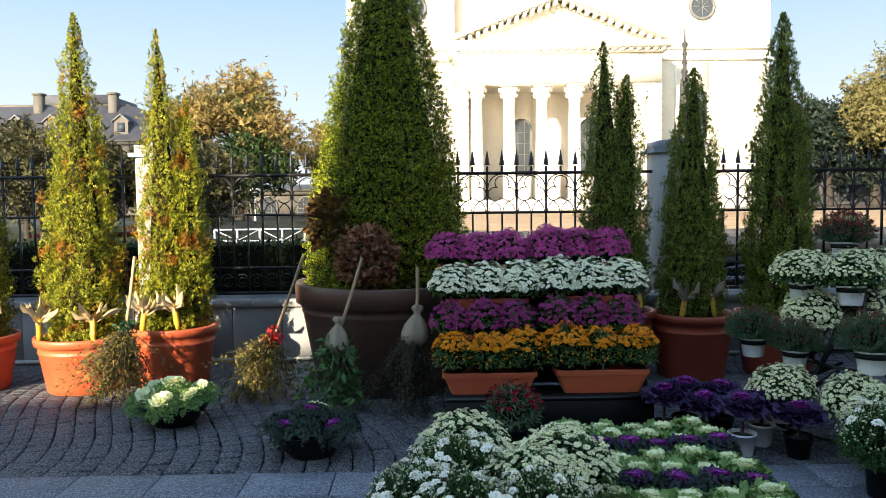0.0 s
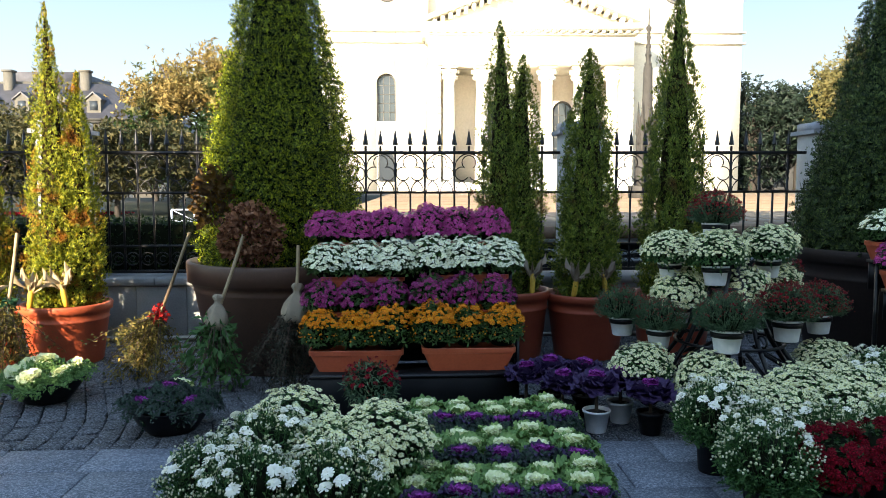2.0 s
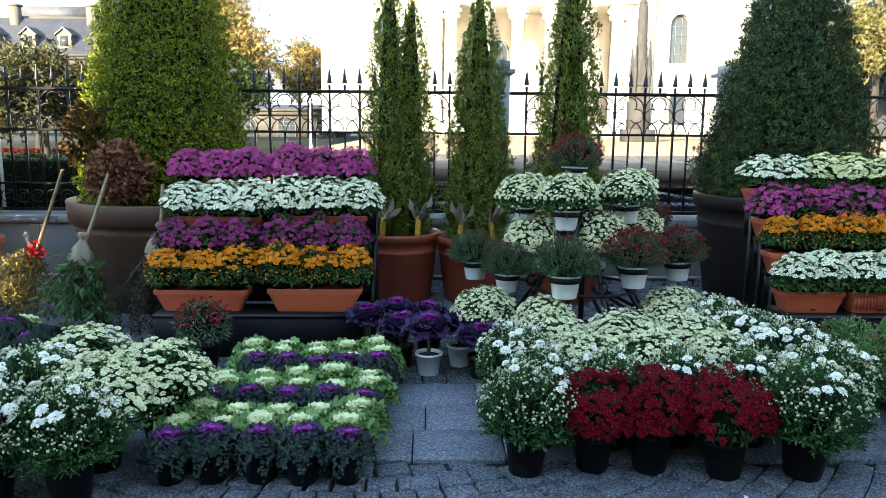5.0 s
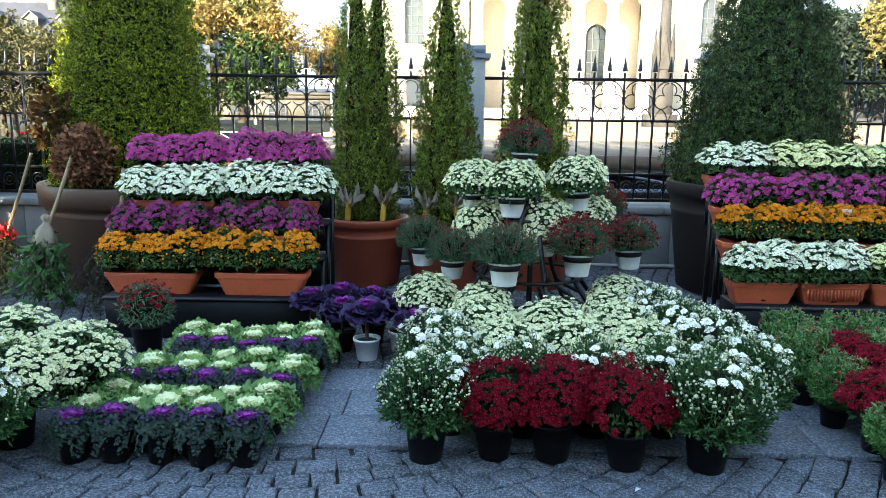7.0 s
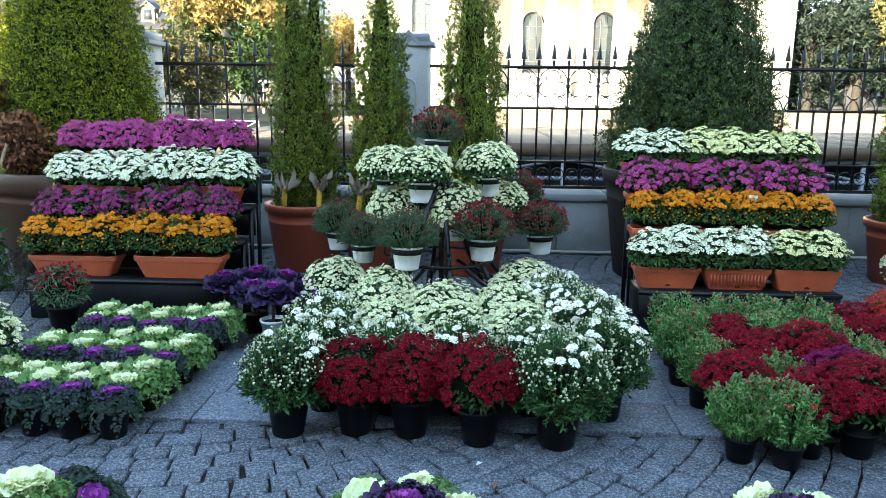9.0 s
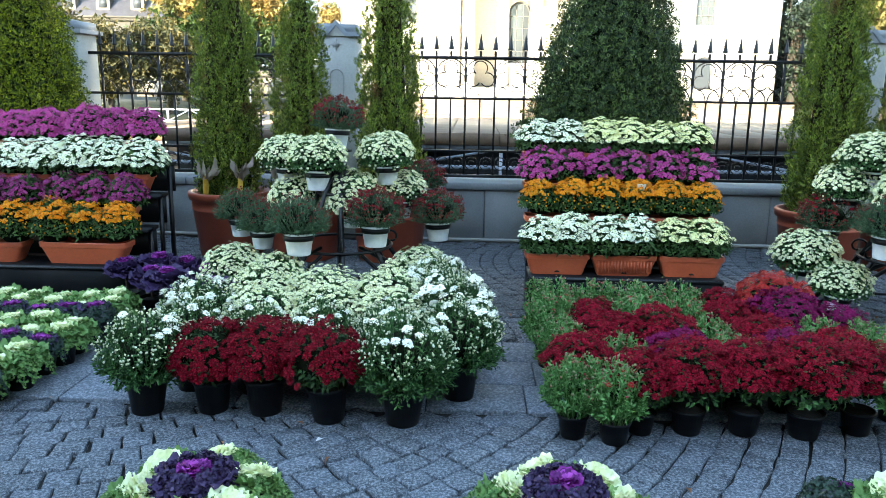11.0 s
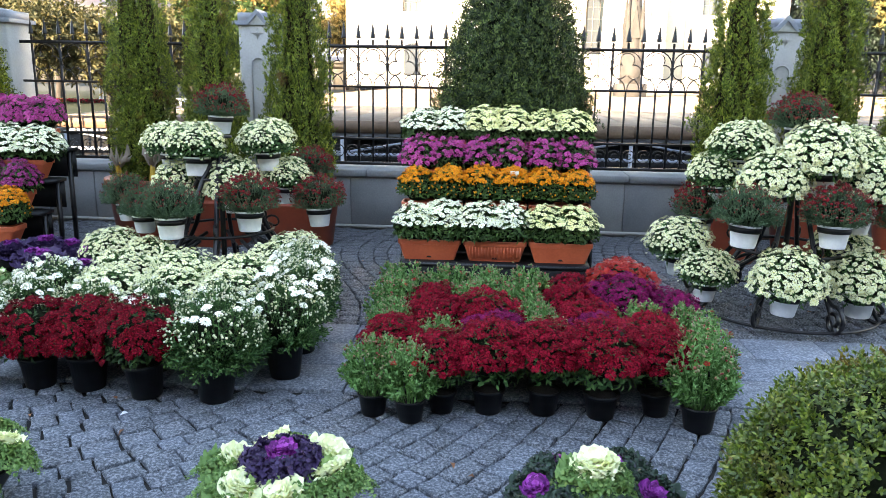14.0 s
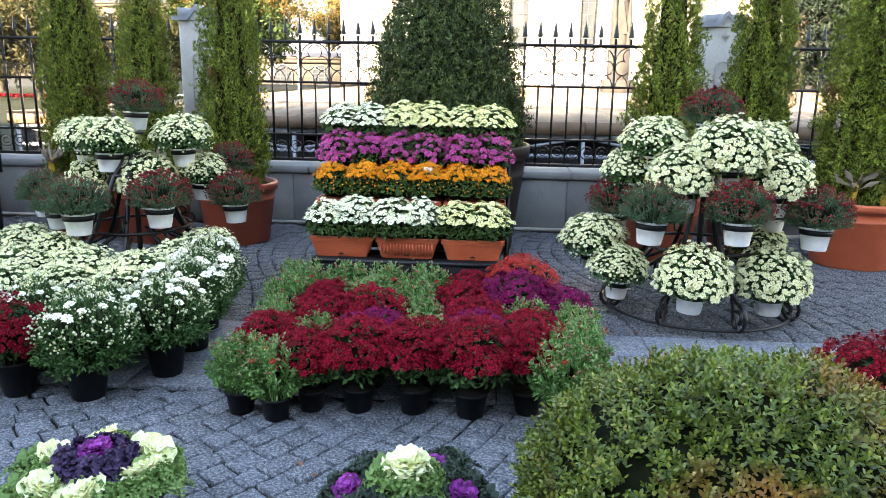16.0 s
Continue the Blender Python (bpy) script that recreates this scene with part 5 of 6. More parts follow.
BOWL_RINGS = ((8, -20, 0.86), (8, -4, 0.80))


def bowl(x, y, r, h, centre, ring, label, n=6, rz=0.0, odd=None):
    """A black bowl with one cabbage in the middle and a ring of others; odd: (which of the ring, its materials)."""
    ob = thing("cabbage_bowl", label, "planted bowl", "bowls of ornamental cabbages", (x, y, 0), rz)
    part("bowl", build("bowl", [lathe([(0.001, 0), (r * 0.55, 0), (r * 0.58, 0.008), (r * 0.86, h * 0.6), (r, h - 0.015), (r + 0.012, h - 0.005), (r + 0.008, h), (r - 0.012, h), (r * 0.8, h * 0.55), (0.001, 0.05)], 40)], True), M_BLACK, ob)
    part("soil", soil_mesh(r - 0.02, h - 0.03), M_SOIL, ob)
    if centre[0] is M_CABB_G:
        pale_ring(ob, pose(0, 0, h + 0.10), M_CABB_L, 8, 12, 0.085)
    rosette(ob, pose(0, 0, h + 0.07), *centre, 0.165 if centre[0] is M_CABB_V else 0.145, rings=BOWL_RINGS, hs=HS[centre[0].name], data=FINE, low="bowl")
    for k in range(n):
        a = 360 * k / n
        mats = odd[1] if odd and k in odd[0] else ring
        if mats[0] is M_CABB_G:
            pale_ring(ob, pose(0, 0, h + 0.005, 0, 0, a) @ pose(0, r * 0.74, 0.0, -24, 0, 0) @ pose(0, 0, 0.03), M_CABB_L, 7, 10, 0.085)
        rosette(ob, pose(0, 0, h + 0.005, 0, 0, a) @ pose(0, r * 0.74, 0.0, -24, 0, rng.uniform(0, 360)), *mats, 0.138, rings=BOWL_RINGS, hs=HS[mats[0].name], data=FINE, low="bowl")
    return ob


GREENW, DUSK, DARKV = (M_CABB_G, M_CABB_W), (M_CABB_D, M_CABB_P), (M_CABB_V, M_CABB_P)
bowl(-1.86, 5.32, 0.26, 0.17, GREENW, GREENW, "black bowl planted with green and cream ornamental cabbages", odd=((0,), DARKV))
bowl(-0.76, 4.62, 0.26, 0.17, DUSK, DUSK, "black bowl planted with dusky violet ornamental cabbages", odd=((0,), GREENW))
bowl(4.20, 2.03, 0.24, 0.19, DARKV, GREENW, "black bowl with a dark violet cabbage amid cream-hearted ones", rz=20)
bowl(2.98, 2.03, 0.24, 0.19, DARKV, GREENW, "black bowl with a dark violet cabbage amid cream-hearted ones", rz=50)
bowl(5.25, 2.02, 0.24, 0.19, GREENW, DUSK, "black bowl with a cream cabbage amid dusky violet ones", rz=30)
bowl(1.77, 2.03, 0.24, 0.19, GREENW, DUSK, "black bowl with a cream cabbage amid dusky violet ones", odd=((2, 3), GREENW))


# ---- clipped box ball ----
box_ball = thing("clipped_box_bush", "large round clipped box bush with yellowed patches", "shrub", at=(6.20, 1.74, 0))
R = np.array([0.60, 0.52, 0.46])
n, per = 6800, 8
p, w = dome_points(n, R, 0, 112, 0.93)
p = p * np.array([1 + 0.07 * noise.noise(Vector(q * 4.0)) + 0.05 * noise.noise(Vector(q * 13.0)) for q in p])[:, None] + [0, 0, 0.36]
shoot = unit(w + rng.normal(size=w.shape) * 0.30 + [0, 0, 0.35])
side = turns(shoot)
bits = []
for k in range(per):
    a = k * 2.4 + rng.uniform(0, 0.6, n)
    out = side[:, :, 0] * np.cos(a)[:, None] + side[:, :, 1] * np.sin(a)[:, None]
    up = 1.15 - 1.0 * (1 - k / per)
    al = unit(out * (1.25 - 0.9 * k / per) + shoot * (0.35 + 0.6 * k / per) + rng.normal(size=out.shape) * 0.12)
    at = p + shoot * (0.042 * (k / per) - 0.030 + rng.uniform(-0.004, 0.004, (n, 1)))
    nr = unit(shoot - al * np.sum(shoot * al, 1)[:, None] + rng.normal(size=out.shape) * 0.15)
    bits.append(scatter(OVAL, at, turns(nr, along=al), 0.021 * rng.uniform(0.7, 1.2, n) * (1.0 - 0.25 * k / per)))
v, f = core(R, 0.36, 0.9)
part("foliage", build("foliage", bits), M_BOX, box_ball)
part("inner_core", build("inner", [(v, f)], True), M_INNER_SHADE, box_ball)
part("stem", build("stem", [lathe([(0.04, 0.0), (0.035, 0.3)], 8)]), M_BARK, box_ball)
part("pot", pot_mesh(0.16, 0.20, 0.16, 0.01, 0.03), M_BLACK, box_ball)
for x, y, s in ((7.02, 2.62, 1.35), (7.36, 2.5, 1.3)):
    ob = copy_thing(red[1], pose(x, y, 0, 0, 0, rng.uniform(0, 360)))
    ob.scale = (s, s, s)


# ---- brooms, corn ears and dried bunches ----
def twigs(n, spread, length, top, way, thick=0.004, leafs=400, leaf_size=0.03):
    """A bunch of stalks from top, spreading along way, with small leaves."""
    ch, lv = [], []
    way = np.array(way, float)
    for _ in range(n):
        d = unit(way + rng.normal(size=3) * spread)
        L = length * rng.uniform(0.6, 1.1)
        q = [np.array(top) + d * L * t + np.array([0, 0, -0.10 * t * t * L]) + rng.normal(size=3) * 0.01 * t for t in (0, 0.35, 0.7, 1.0)]
        q = [np.array((a[0], a[1], max(a[2], 0.01))) for a in q]
        ch.append(tube(q, [thick, thick, thick * 0.7, thick * 0.3], 4))
        for _ in range(leafs // n):
            t = rng.uniform(0.15, 1.0)
            c = q[0] + (q[-1] - q[0]) * t + rng.normal(size=3) * 0.025
            lv.append((max(c[2], 0.012), c, d))
    pos = np.array([(c[0], c[1], z) for z, c, d in lv])
    dd = np.array([d for _, _, d in lv])
    lf = scatter(LEAF, pos, turns(rng.normal(size=pos.shape), along=dd + rng.normal(size=pos.shape) * 0.8), leaf_size * rng.uniform(0.5, 1.3, len(pos)))
    return ch, lf


def broom(name, label, tip, neck, foot, m_twig, spread, length, leafs, leaf_size, sack=None, ribbon=None, m_leaf=None):
    ob = thing(name, label, "broom", "witch brooms leaning on the pots")
    tip, neck, foot = np.array(tip), np.array(neck), np.array(foot)
    part("handle", tubes(tube([tip, (tip + neck) / 2 + [0.004, 0, 0.0], neck], 0.014, 7)), M_WOOD, ob)
    st, lf = twigs(60, spread, length, neck, unit(foot - neck), 0.004, leafs, leaf_size)
    tagged(part("brush", build("brush", st), M_BARK if m_leaf is None else m_twig, ob), kind="stuff")
    tagged(part("foliage", build("foliage", [lf]), m_leaf or m_twig, ob), kind="stuff")
    if sack:
        d = unit(foot - neck)
        prof = [(0.035, -0.05), (0.05, -0.02), (0.03, 0.01), (0.027, 0.03), (0.05, 0.06), (0.085, 0.12), (0.10, 0.19), (0.095, 0.25), (0.07, 0.285), (0.03, 0.29)]
        v, f = lathe(prof, 20, lambda t: 0.12 * np.sin(5 * t) + 0.09 * np.sin(9 * t + 1))
        zz = Vector(tuple(d)).to_track_quat("Z", "Y").to_matrix()
        part("sack", build("sack", [(v @ np.array(zz).T * sack + neck - d * 0.10, f)], True), M_SACK, ob, "tied sackcloth hood")
    if ribbon is not None:
        n = 60
        p = rng.normal(size=(n, 3)) * 0.028 + neck
        part("ribbon", build("ribbon", [scatter(leaf_template(0.7, 0.3), p, turns(rng.normal(size=(n, 3))), 0.05)]), ribbon, ob, "ruffled bow")
    return ob


M_BOW_R = leafy("red_bow", [(0.35, 0.012, 0.015), (0.5, 0.03, 0.03)])
M_BOW_G = leafy("green_tulle", [(0.012, 0.06, 0.035), (0.03, 0.11, 0.06)])
broom("broom", "straw broom with a red bow, leaning by the pot", (-1.02, 6.0, 1.16), (-1.27, 5.98, 0.50), (-1.46, 5.82, 0.02), M_DRY, 0.36, 0.54, 3600, 0.036, ribbon=M_BOW_R)
broom("broom", "herb broom with green tulle against the thuja pot", (-2.38, 6.02, 1.16), (-2.44, 5.95, 0.60), (-2.56, 5.75, 0.02), M_DRY, 0.33, 0.60, 3800, 0.034, ribbon=M_BOW_G)
broom("broom", "broom hooded with pale sackcloth and green leaves", (-0.52, 5.68, 1.16), (-0.70, 5.55, 0.58), (-0.72, 5.42, 0.02), M_MUMLEAF_L, 0.34, 0.52, 600, 0.085, sack=0.8)
broom("broom", "twig broom hooded with sackcloth", (-0.10, 5.62, 1.08), (-0.11, 5.52, 0.66), (-0.18, 5.38, 0.02), M_DRYDARK, 0.27, 0.62, 6500, 0.026, sack=0.9)


def corn_ear(x, y, z, husk, tilt, rz):
    ob = thing("dried_corn_ear", "dried corn ear with open papery husk in the pot", "corn ear", "corn ears in the pots", (x, y, z), rz)
    ob.matrix_basis = pose(x, y, z, 0, 0, rz) @ pose(0, 0, 0, tilt, 0, 0)
    part("cob", build("cob", [lathe([(0.001, -0.06), (0.018, -0.055), (0.024, 0.0), (0.024, 0.08), (0.02, 0.14), (0.001, 0.16)], 12)], True), M_COB, ob)
    for k in range(9):
        a = 360 * k / 9 + rng.uniform(-15, 15)
        v, f = frill_leaf(int(rng.integers(99)), 0.03, -0.30, 8, 7, 0.3)
        v = np.stack([v[:, 0] * 0.30 * (1.15 - v[:, 1]), v[:, 1] + 0.02 * np.sin(9 * v[:, 1] + k), v[:, 2] + 0.06 * np.sin(6 * v[:, 1] + 2 * k)], 1)
        part("husk_leaf", build("husk", [(v, f)], True), husk, ob, m=pose(0, 0, 0.10, 0, 0, a) @ pose(0, 0.01, 0, rng.uniform(38, 88), 0, 0) @ Matrix.Scale(rng.uniform(0.13, 0.24), 4))
    return ob


for x, y, z, t, r in ((-3.22, 6.12, 0.52, 12, 30), (-2.78, 6.12, 0.52, 14, 200), (-2.42, 6.24, 0.56, 10, 80), (-2.14, 6.26, 0.58, 8, 300), (-3.66, 6.12, 0.52, 12, 10)):
    corn_ear(x, y, z, M_HUSK, t, r)
for x, y, z, t, r in ((1.50, 6.34, 0.62, 10, 30), (1.80, 6.36, 0.62, 8, 150), (2.16, 6.32, 0.60, 10, 70), (2.45, 6.36, 0.60, 10, 260), (8.48, 6.16, 0.60, 10, 20), (8.72, 6.14, 0.60, 12, 140)):
    corn_ear(x, y, z, M_HUSK_G, t, r)


def dried_bunch(x, y, z, r, mat, n, label, size=0.09, tall=1.0):
    ob = thing("dried_leaf_bunch", label, "dried bouquet", at=(x, y, z))
    p, w = dome_points(n, (r, r * 0.8, r * tall), 0, 150, 0.6)
    v, f = frill_leaf(5, 0.10, 0.9, 4, 7, 0.4)
    tri = np.concatenate([f[:, :3], f[:, [0, 2, 3]]])
    part("dry_leaves", build("leaves", [scatter((v, tri), p, turns(unit(w + rng.normal(size=w.shape) * 0.7), along=rng.normal(size=w.shape)), size * rng.uniform(0.6, 1.2, n))]), mat, ob)
    part("stalks", tubes(*[tube([(rng.uniform(-0.05, 0.05), 0.02, 0.0), (rng.uniform(-0.02, 0.02), 0.06, -r * 1.25)], 0.008, 5) for _ in range(4)]), M_BARK, ob)
    return ob


dried_bunch(-0.50, 5.86, 1.14, 0.25, M_DRYLEAF, 1500, "round bunch of dry brown hydrangea leaves", 0.036)
dried_bunch(-0.82, 6.02, 1.42, 0.17, leafy("ochre_dry_leaves", [(0.06, 0.035, 0.02), (0.20, 0.11, 0.02), (0.09, 0.05, 0.03)]), 420, "tall dry bunch of leaves and ochre ribbons", 0.048, 1.5)

# price tag on the orange trough
tag = thing("price_tag", "small white paper price tag on a stick", "tag", at=(5.05, 5.00, 0.88))
part("card", build("card", [box(-0.03, 0.03, -0.002, 0.002, 0.0, 0.045)]), M_WHITE, tag)
part("stick", build("stick", [box(-0.003, 0.003, 0.003, 0.007, -0.2, 0.03)]), M_WOOD, tag)
litter = thing("paper_scrap", "crumpled white paper scrap on the setts", "litter", at=(3.22, 2.86, 0.004), rz=30)
part("scrap", build("scrap", [([(-0.02, -0.004, 0.002), (0.012, -0.008, 0.010), (0.022, 0.004, 0.002), (-0.004, 0.006, 0.016), (0.002, 0.034, 0.004)], [(0, 1, 3), (1, 2, 3), (3, 2, 4)])]), M_WHITE, litter)


# ---- behind the fence: garden, terrace, church and houses ----
M_GRASS = surface("lawn", (0.010, 0.017, 0.007), (0.022, 0.032, 0.012), 1.5, 40.0, 0.9, bumpy=0.8)
M_PLAZA = surface("sandstone_paving", (0.15, 0.115, 0.08), (0.22, 0.17, 0.125), 0.7, 20.0, 0.8, bumpy=0.3)
M_DECK = surface("weathered_deck", (0.20, 0.14, 0.095), (0.30, 0.22, 0.155), 4.0, 60.0, 0.7, bumpy=0.3, random_object=0.35)
M_FASCIA = surface("brown_fascia_board", (0.13, 0.08, 0.05), (0.22, 0.14, 0.09), 6.0, 60.0, 0.7, bumpy=0.3)
M_CHURCH = surface("cream_church_plaster", (0.72, 0.68, 0.60), (0.82, 0.78, 0.70), 0.6, 6.0, 0.85, bumpy=0.1)
M_NICHE = surface("ochre_plaster", (0.70, 0.64, 0.56), (0.78, 0.72, 0.64), 0.6, 6.0, 0.85, bumpy=0.1)
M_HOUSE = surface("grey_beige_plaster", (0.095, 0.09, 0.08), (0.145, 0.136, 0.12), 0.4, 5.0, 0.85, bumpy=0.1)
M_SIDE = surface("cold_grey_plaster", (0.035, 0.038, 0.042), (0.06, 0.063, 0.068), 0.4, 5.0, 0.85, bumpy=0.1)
M_ROOF = surface("slate_roof", (0.05, 0.05, 0.06), (0.10, 0.10, 0.118), 1.2, 8.0, 0.6, bumpy=0.3)
M_STONE = surface("grey_monument_stone", (0.032, 0.030, 0.028), (0.07, 0.065, 0.06), 2.0, 20.0, 0.85, bumpy=0.4)
M_AUTUMN = leafy("autumn_leaves", [(0.14, 0.10, 0.035), (0.23, 0.165, 0.06), (0.31, 0.235, 0.10)], patch=(0.10, 0.12, 0.045), patch_scale=0.35, patch_at=0.55)
M_PINE = leafy("pine_needles", [(0.11, 0.10, 0.045), (0.19, 0.165, 0.07), (0.14, 0.14, 0.06)])
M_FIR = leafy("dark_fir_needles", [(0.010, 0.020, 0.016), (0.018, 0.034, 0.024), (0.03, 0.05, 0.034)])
M_OLIVE = leafy("olive_tree_leaves", [(0.03, 0.036, 0.014), (0.06, 0.06, 0.024), (0.10, 0.085, 0.035)])
M_HEDGE = leafy("hedge_leaves", [(0.012, 0.030, 0.009), (0.026, 0.055, 0.015), (0.045, 0.08, 0.022)])
M_GLASSD, nt_, b_ = material("window_glass")
b_.inputs["Base Color"].default_value = (0.035, 0.042, 0.05, 1)
b_.inputs["Roughness"].default_value, b_.inputs["Specular IOR Level"].default_value = 0.15, 0.4
M_GLOBE = surface("milk_glass", (0.75, 0.76, 0.78), (0.82, 0.83, 0.84), 4.0, 20.0, 0.25, bumpy=0)

lawn = tagged(part("lawn", build("lawn", [box(-60, -0.7, 7.95, 100, -0.02, 0.30)]), M_GRASS), "garden lawn behind the fence", "lawn", kind="structure")
terrace = tagged(part("terrace", build("terrace", [box(-0.7, 60, 14.0, 66, -0.02, 1.02)]), M_PLAZA), "sunlit sandstone terrace before the church", "terrace", kind="structure")
for k in range(10):
    part("paving_line", build("line", [box(-0.7, 60, 16.0 + 4.2 * k, 16.12 + 4.2 * k, 1.02, 1.026)]), M_FASCIA, terrace)
deck = tagged(part("wooden_deck", build("deck", [box(-0.6, 16, 9.1, 14.0, 0.80, 0.985)]), M_FASCIA), "raised wooden deck on a steel frame", "deck", kind="structure")
for k in range(28):
    x0 = -0.6 + k * 0.6
    part("deck_board", build("board", [box(x0 + 0.006, x0 + 0.594, 8.95, 14.0, 0.99, 1.03)]), M_DECK, deck)
for k in range(7):
    part("fascia_board", build("fascia", [box(-0.6 + 2.4 * k, 1.79 + 2.4 * k, 8.92, 8.946, 0.88 + 0.01 * (k % 2), 1.035)]), M_FASCIA, deck)
part("black_sheet", build("sheet", [box(-0.6, 16, 9.11, 9.13, -0.02, 0.79)]), M_BLACK, deck, "added black sheet that stands for the deep shade under the deck")
truss = thing("steel_frame", "grey painted steel frame with diagonal struts under the deck", "steel frame", at=(0, 8.98, 0))
for z in (0.62, 0.86):
    part("chord", build("chord", [box(-0.6, 16, -0.02, 0.02, z - 0.02, z + 0.02)]), M_STEEL, truss)
for k in range(14):
    x0 = -0.5 + 1.18 * k
    part("upright", build("upright", [box(x0 - 0.02, x0 + 0.02, -0.021, 0.021, 0.0, 0.84)]), M_STEEL, truss)
    d = 1 if k % 2 else -1
    part("strut", tubes(tube([(x0 + (0.02 if d > 0 else 1.16), 0, 0.64), (x0 + (1.16 if d > 0 else 0.02), 0, 0.84)], 0.016, 4)), M_STEEL, truss)

# low hedge and flower bed on the left
hedge = thing("clipped_hedge", "low dark clipped hedge behind the fence", "hedge")
n = 9000
p = np.stack([rng.uniform(-9.0, -0.9, n), rng.uniform(8.15, 8.9, n), rng.uniform(0.25, 1.16, n)], 1)
side = rng.integers(0, 3, n)
p[side == 0, 1] = 8.15 + rng.uniform(-0.03, 0.05, (side == 0).sum())
p[side == 1, 2] = 1.13 + rng.uniform(-0.05, 0.04, (side == 1).sum())
part("leaves", build("leaves", [scatter(LEAF, p, turns(rng.normal(size=p.shape)), 0.055 * rng.uniform(0.6, 1.2, n))]), M_HEDGE, hedge)
part("inner_core", build("inner", [box(-9, -0.9, 8.18, 8.88, 0.28, 1.11)]), M_INNER_SHADE, hedge)
bed = thing("flower_bed", "bed of small red flowers on the lawn", "flower bed")
n = 500
p = np.stack([rng.uniform(-17, -11.5, n), rng.uniform(31.5, 33.5, n), rng.uniform(0.33, 0.42, n)], 1)
part("red_flowers", build("flowers", [scatter(POMPON, p, turns(rng.normal(size=p.shape) * 0.3 + [0, 0, 1]), 0.07)]), M_P_RED, bed)
p2 = p - [0, 0, 0.06]
part("bed_leaves", build("leaves", [scatter(LEAF, p2, turns(rng.normal(size=p.shape)), 0.15)]), M_HEDGE, bed)
rail = thing("low_railing", "low pale grey railing with crossed braces on the lawn", "railing", at=(0, 25.0, 0))
for z in (0.38, 0.76):
    part("rail", build("rail", [box(-7.2, -4.2, -0.03, 0.03, z - 0.025, z + 0.025)]), M_STEEL, rail)
for k in range(5):
    x0 = -7.2 + 0.75 * k
    part("post", build("post", [box(x0 - 0.03, x0 + 0.03, -0.031, 0.031, 0.28, 0.76)]), M_STEEL, rail)
    if k < 4:
        part("brace", tubes(tube([(x0, 0, 0.38), (x0 + 0.75, 0, 0.76)] if k % 2 else [(x0 + 0.75, 0, 0.38), (x0, 0, 0.76)], 0.02, 4)), M_STEEL, rail)


def arched(w, h, n=10):
    """Outline of an arched opening, w wide and h high, its sill at z = 0."""
    r = w / 2
    return [(-r, 0), (r, 0)] + [(r * np.cos(a), h - r + r * np.sin(a)) for a in np.linspace(0, np.pi, n)]


def wall_with_openings(x0, x1, y0, y1, z0, z1, holes):
    """A wall along x cut into strips round rectangular openings (a0, a1, b0, b1) in order of x."""
    ch, x = [], x0
    for a0, a1, b0, b1 in sorted(holes):
        ch.append(box(x, a0, y0, y1, z0, z1))
        ch.append(box(a0, a1, y0, y1, z0, b0))
        ch.append(box(a0, a1, y0, y1, b1, z1))
        x = a1
    ch.append(box(x, x1, y0, y1, z0, z1))
    return ch


def wall_panels(name, chunks, mat, parent):
    for c in chunks:
        part(name, build("wall", [c]), mat, parent)


def arched_window(parent, x, y, z, w, h, frame_mat):
    """A window set in an opening: glass, stone arch blocks round it, glazing bars."""
    win = part("window", slab_of(arched(w, h), 0.0, 0.05), M_GLASSD, parent, m=pose(x, y, z))
    r = w / 2
    pts = [(-r, -0.03, 0), (-r, -0.03, h - r)] + [(r * np.cos(a), -0.03, h - r + r * np.sin(a)) for a in np.linspace(np.pi, 0, 11)] + [(r, -0.03, 0)]
    part("frame", tubes(tube(pts, 0.09, 4)), frame_mat, win)
    for q in (-0.17, 0.17):
        part("glazing_bar", build("bar", [box(q * w - 0.025, q * w + 0.025, -0.05, -0.01, 0.0, h - r * 0.2)]), frame_mat, win)
    for k in range(1, 5):
        part("glazing_bar", build("bar", [box(-r, r, -0.05, -0.012, h * k / 5.2 - 0.02, h * k / 5.2 + 0.02)]), frame_mat, win)
    return win


def arch_fill(parent, x, y0, y1, z, w, h, mat):
    """The two wall corners over an arched window that stands in a square opening."""
    r = w / 2
    for s in (-1, 1):
        o = [(s * r, h - r)] + [(s * r * np.cos(a), h - r + r * np.sin(a)) for a in np.linspace(0.15, np.pi / 2, 8)] + [(0.0, h + 0.002), (s * r, h + 0.002)]
        part("arch_corner", slab_of(o, y0, y1), mat, parent, m=pose(x, 0, z))


church = thing("church", "cream neoclassical church with columned portico, in full sun", "church", at=(0, 0, 1.0))
M_FRAME = surface("grey_window_stone", (0.10, 0.10, 0.10), (0.17, 0.17, 0.165), 2.0, 20.0, 0.8, bumpy=0.2)
wall_panels("tower_wall_panel", wall_with_openings(-6.1, 2.0, 57.0, 59.0, 0.0, 30.0, [(-1.9, -0.4, 5.4, 9.0)]), M_CHURCH, church)
wall_panels("tower_wall_panel", wall_with_openings(16.6, 26.0, 57.0, 59.0, 0.0, 30.0, [(19.9, 21.4, 5.4, 9.0)]), M_CHURCH, church)
part("side_wall", build("wall", [box(-6.1, -5.5, 59, 90, 0, 22)]), M_CHURCH, church)
part("side_wall", build("wall", [box(25.4, 26.0, 59, 90, 0, 22)]), M_CHURCH, church)
wall_panels("nave_wall_panel", wall_with_openings(2.0, 16.6, 58.2, 59.2, 0.0, 30.0, [(6.4, 8.0, 2.6, 7.1), (11.7, 13.3, 2.6, 7.1)]), M_NICHE, church)
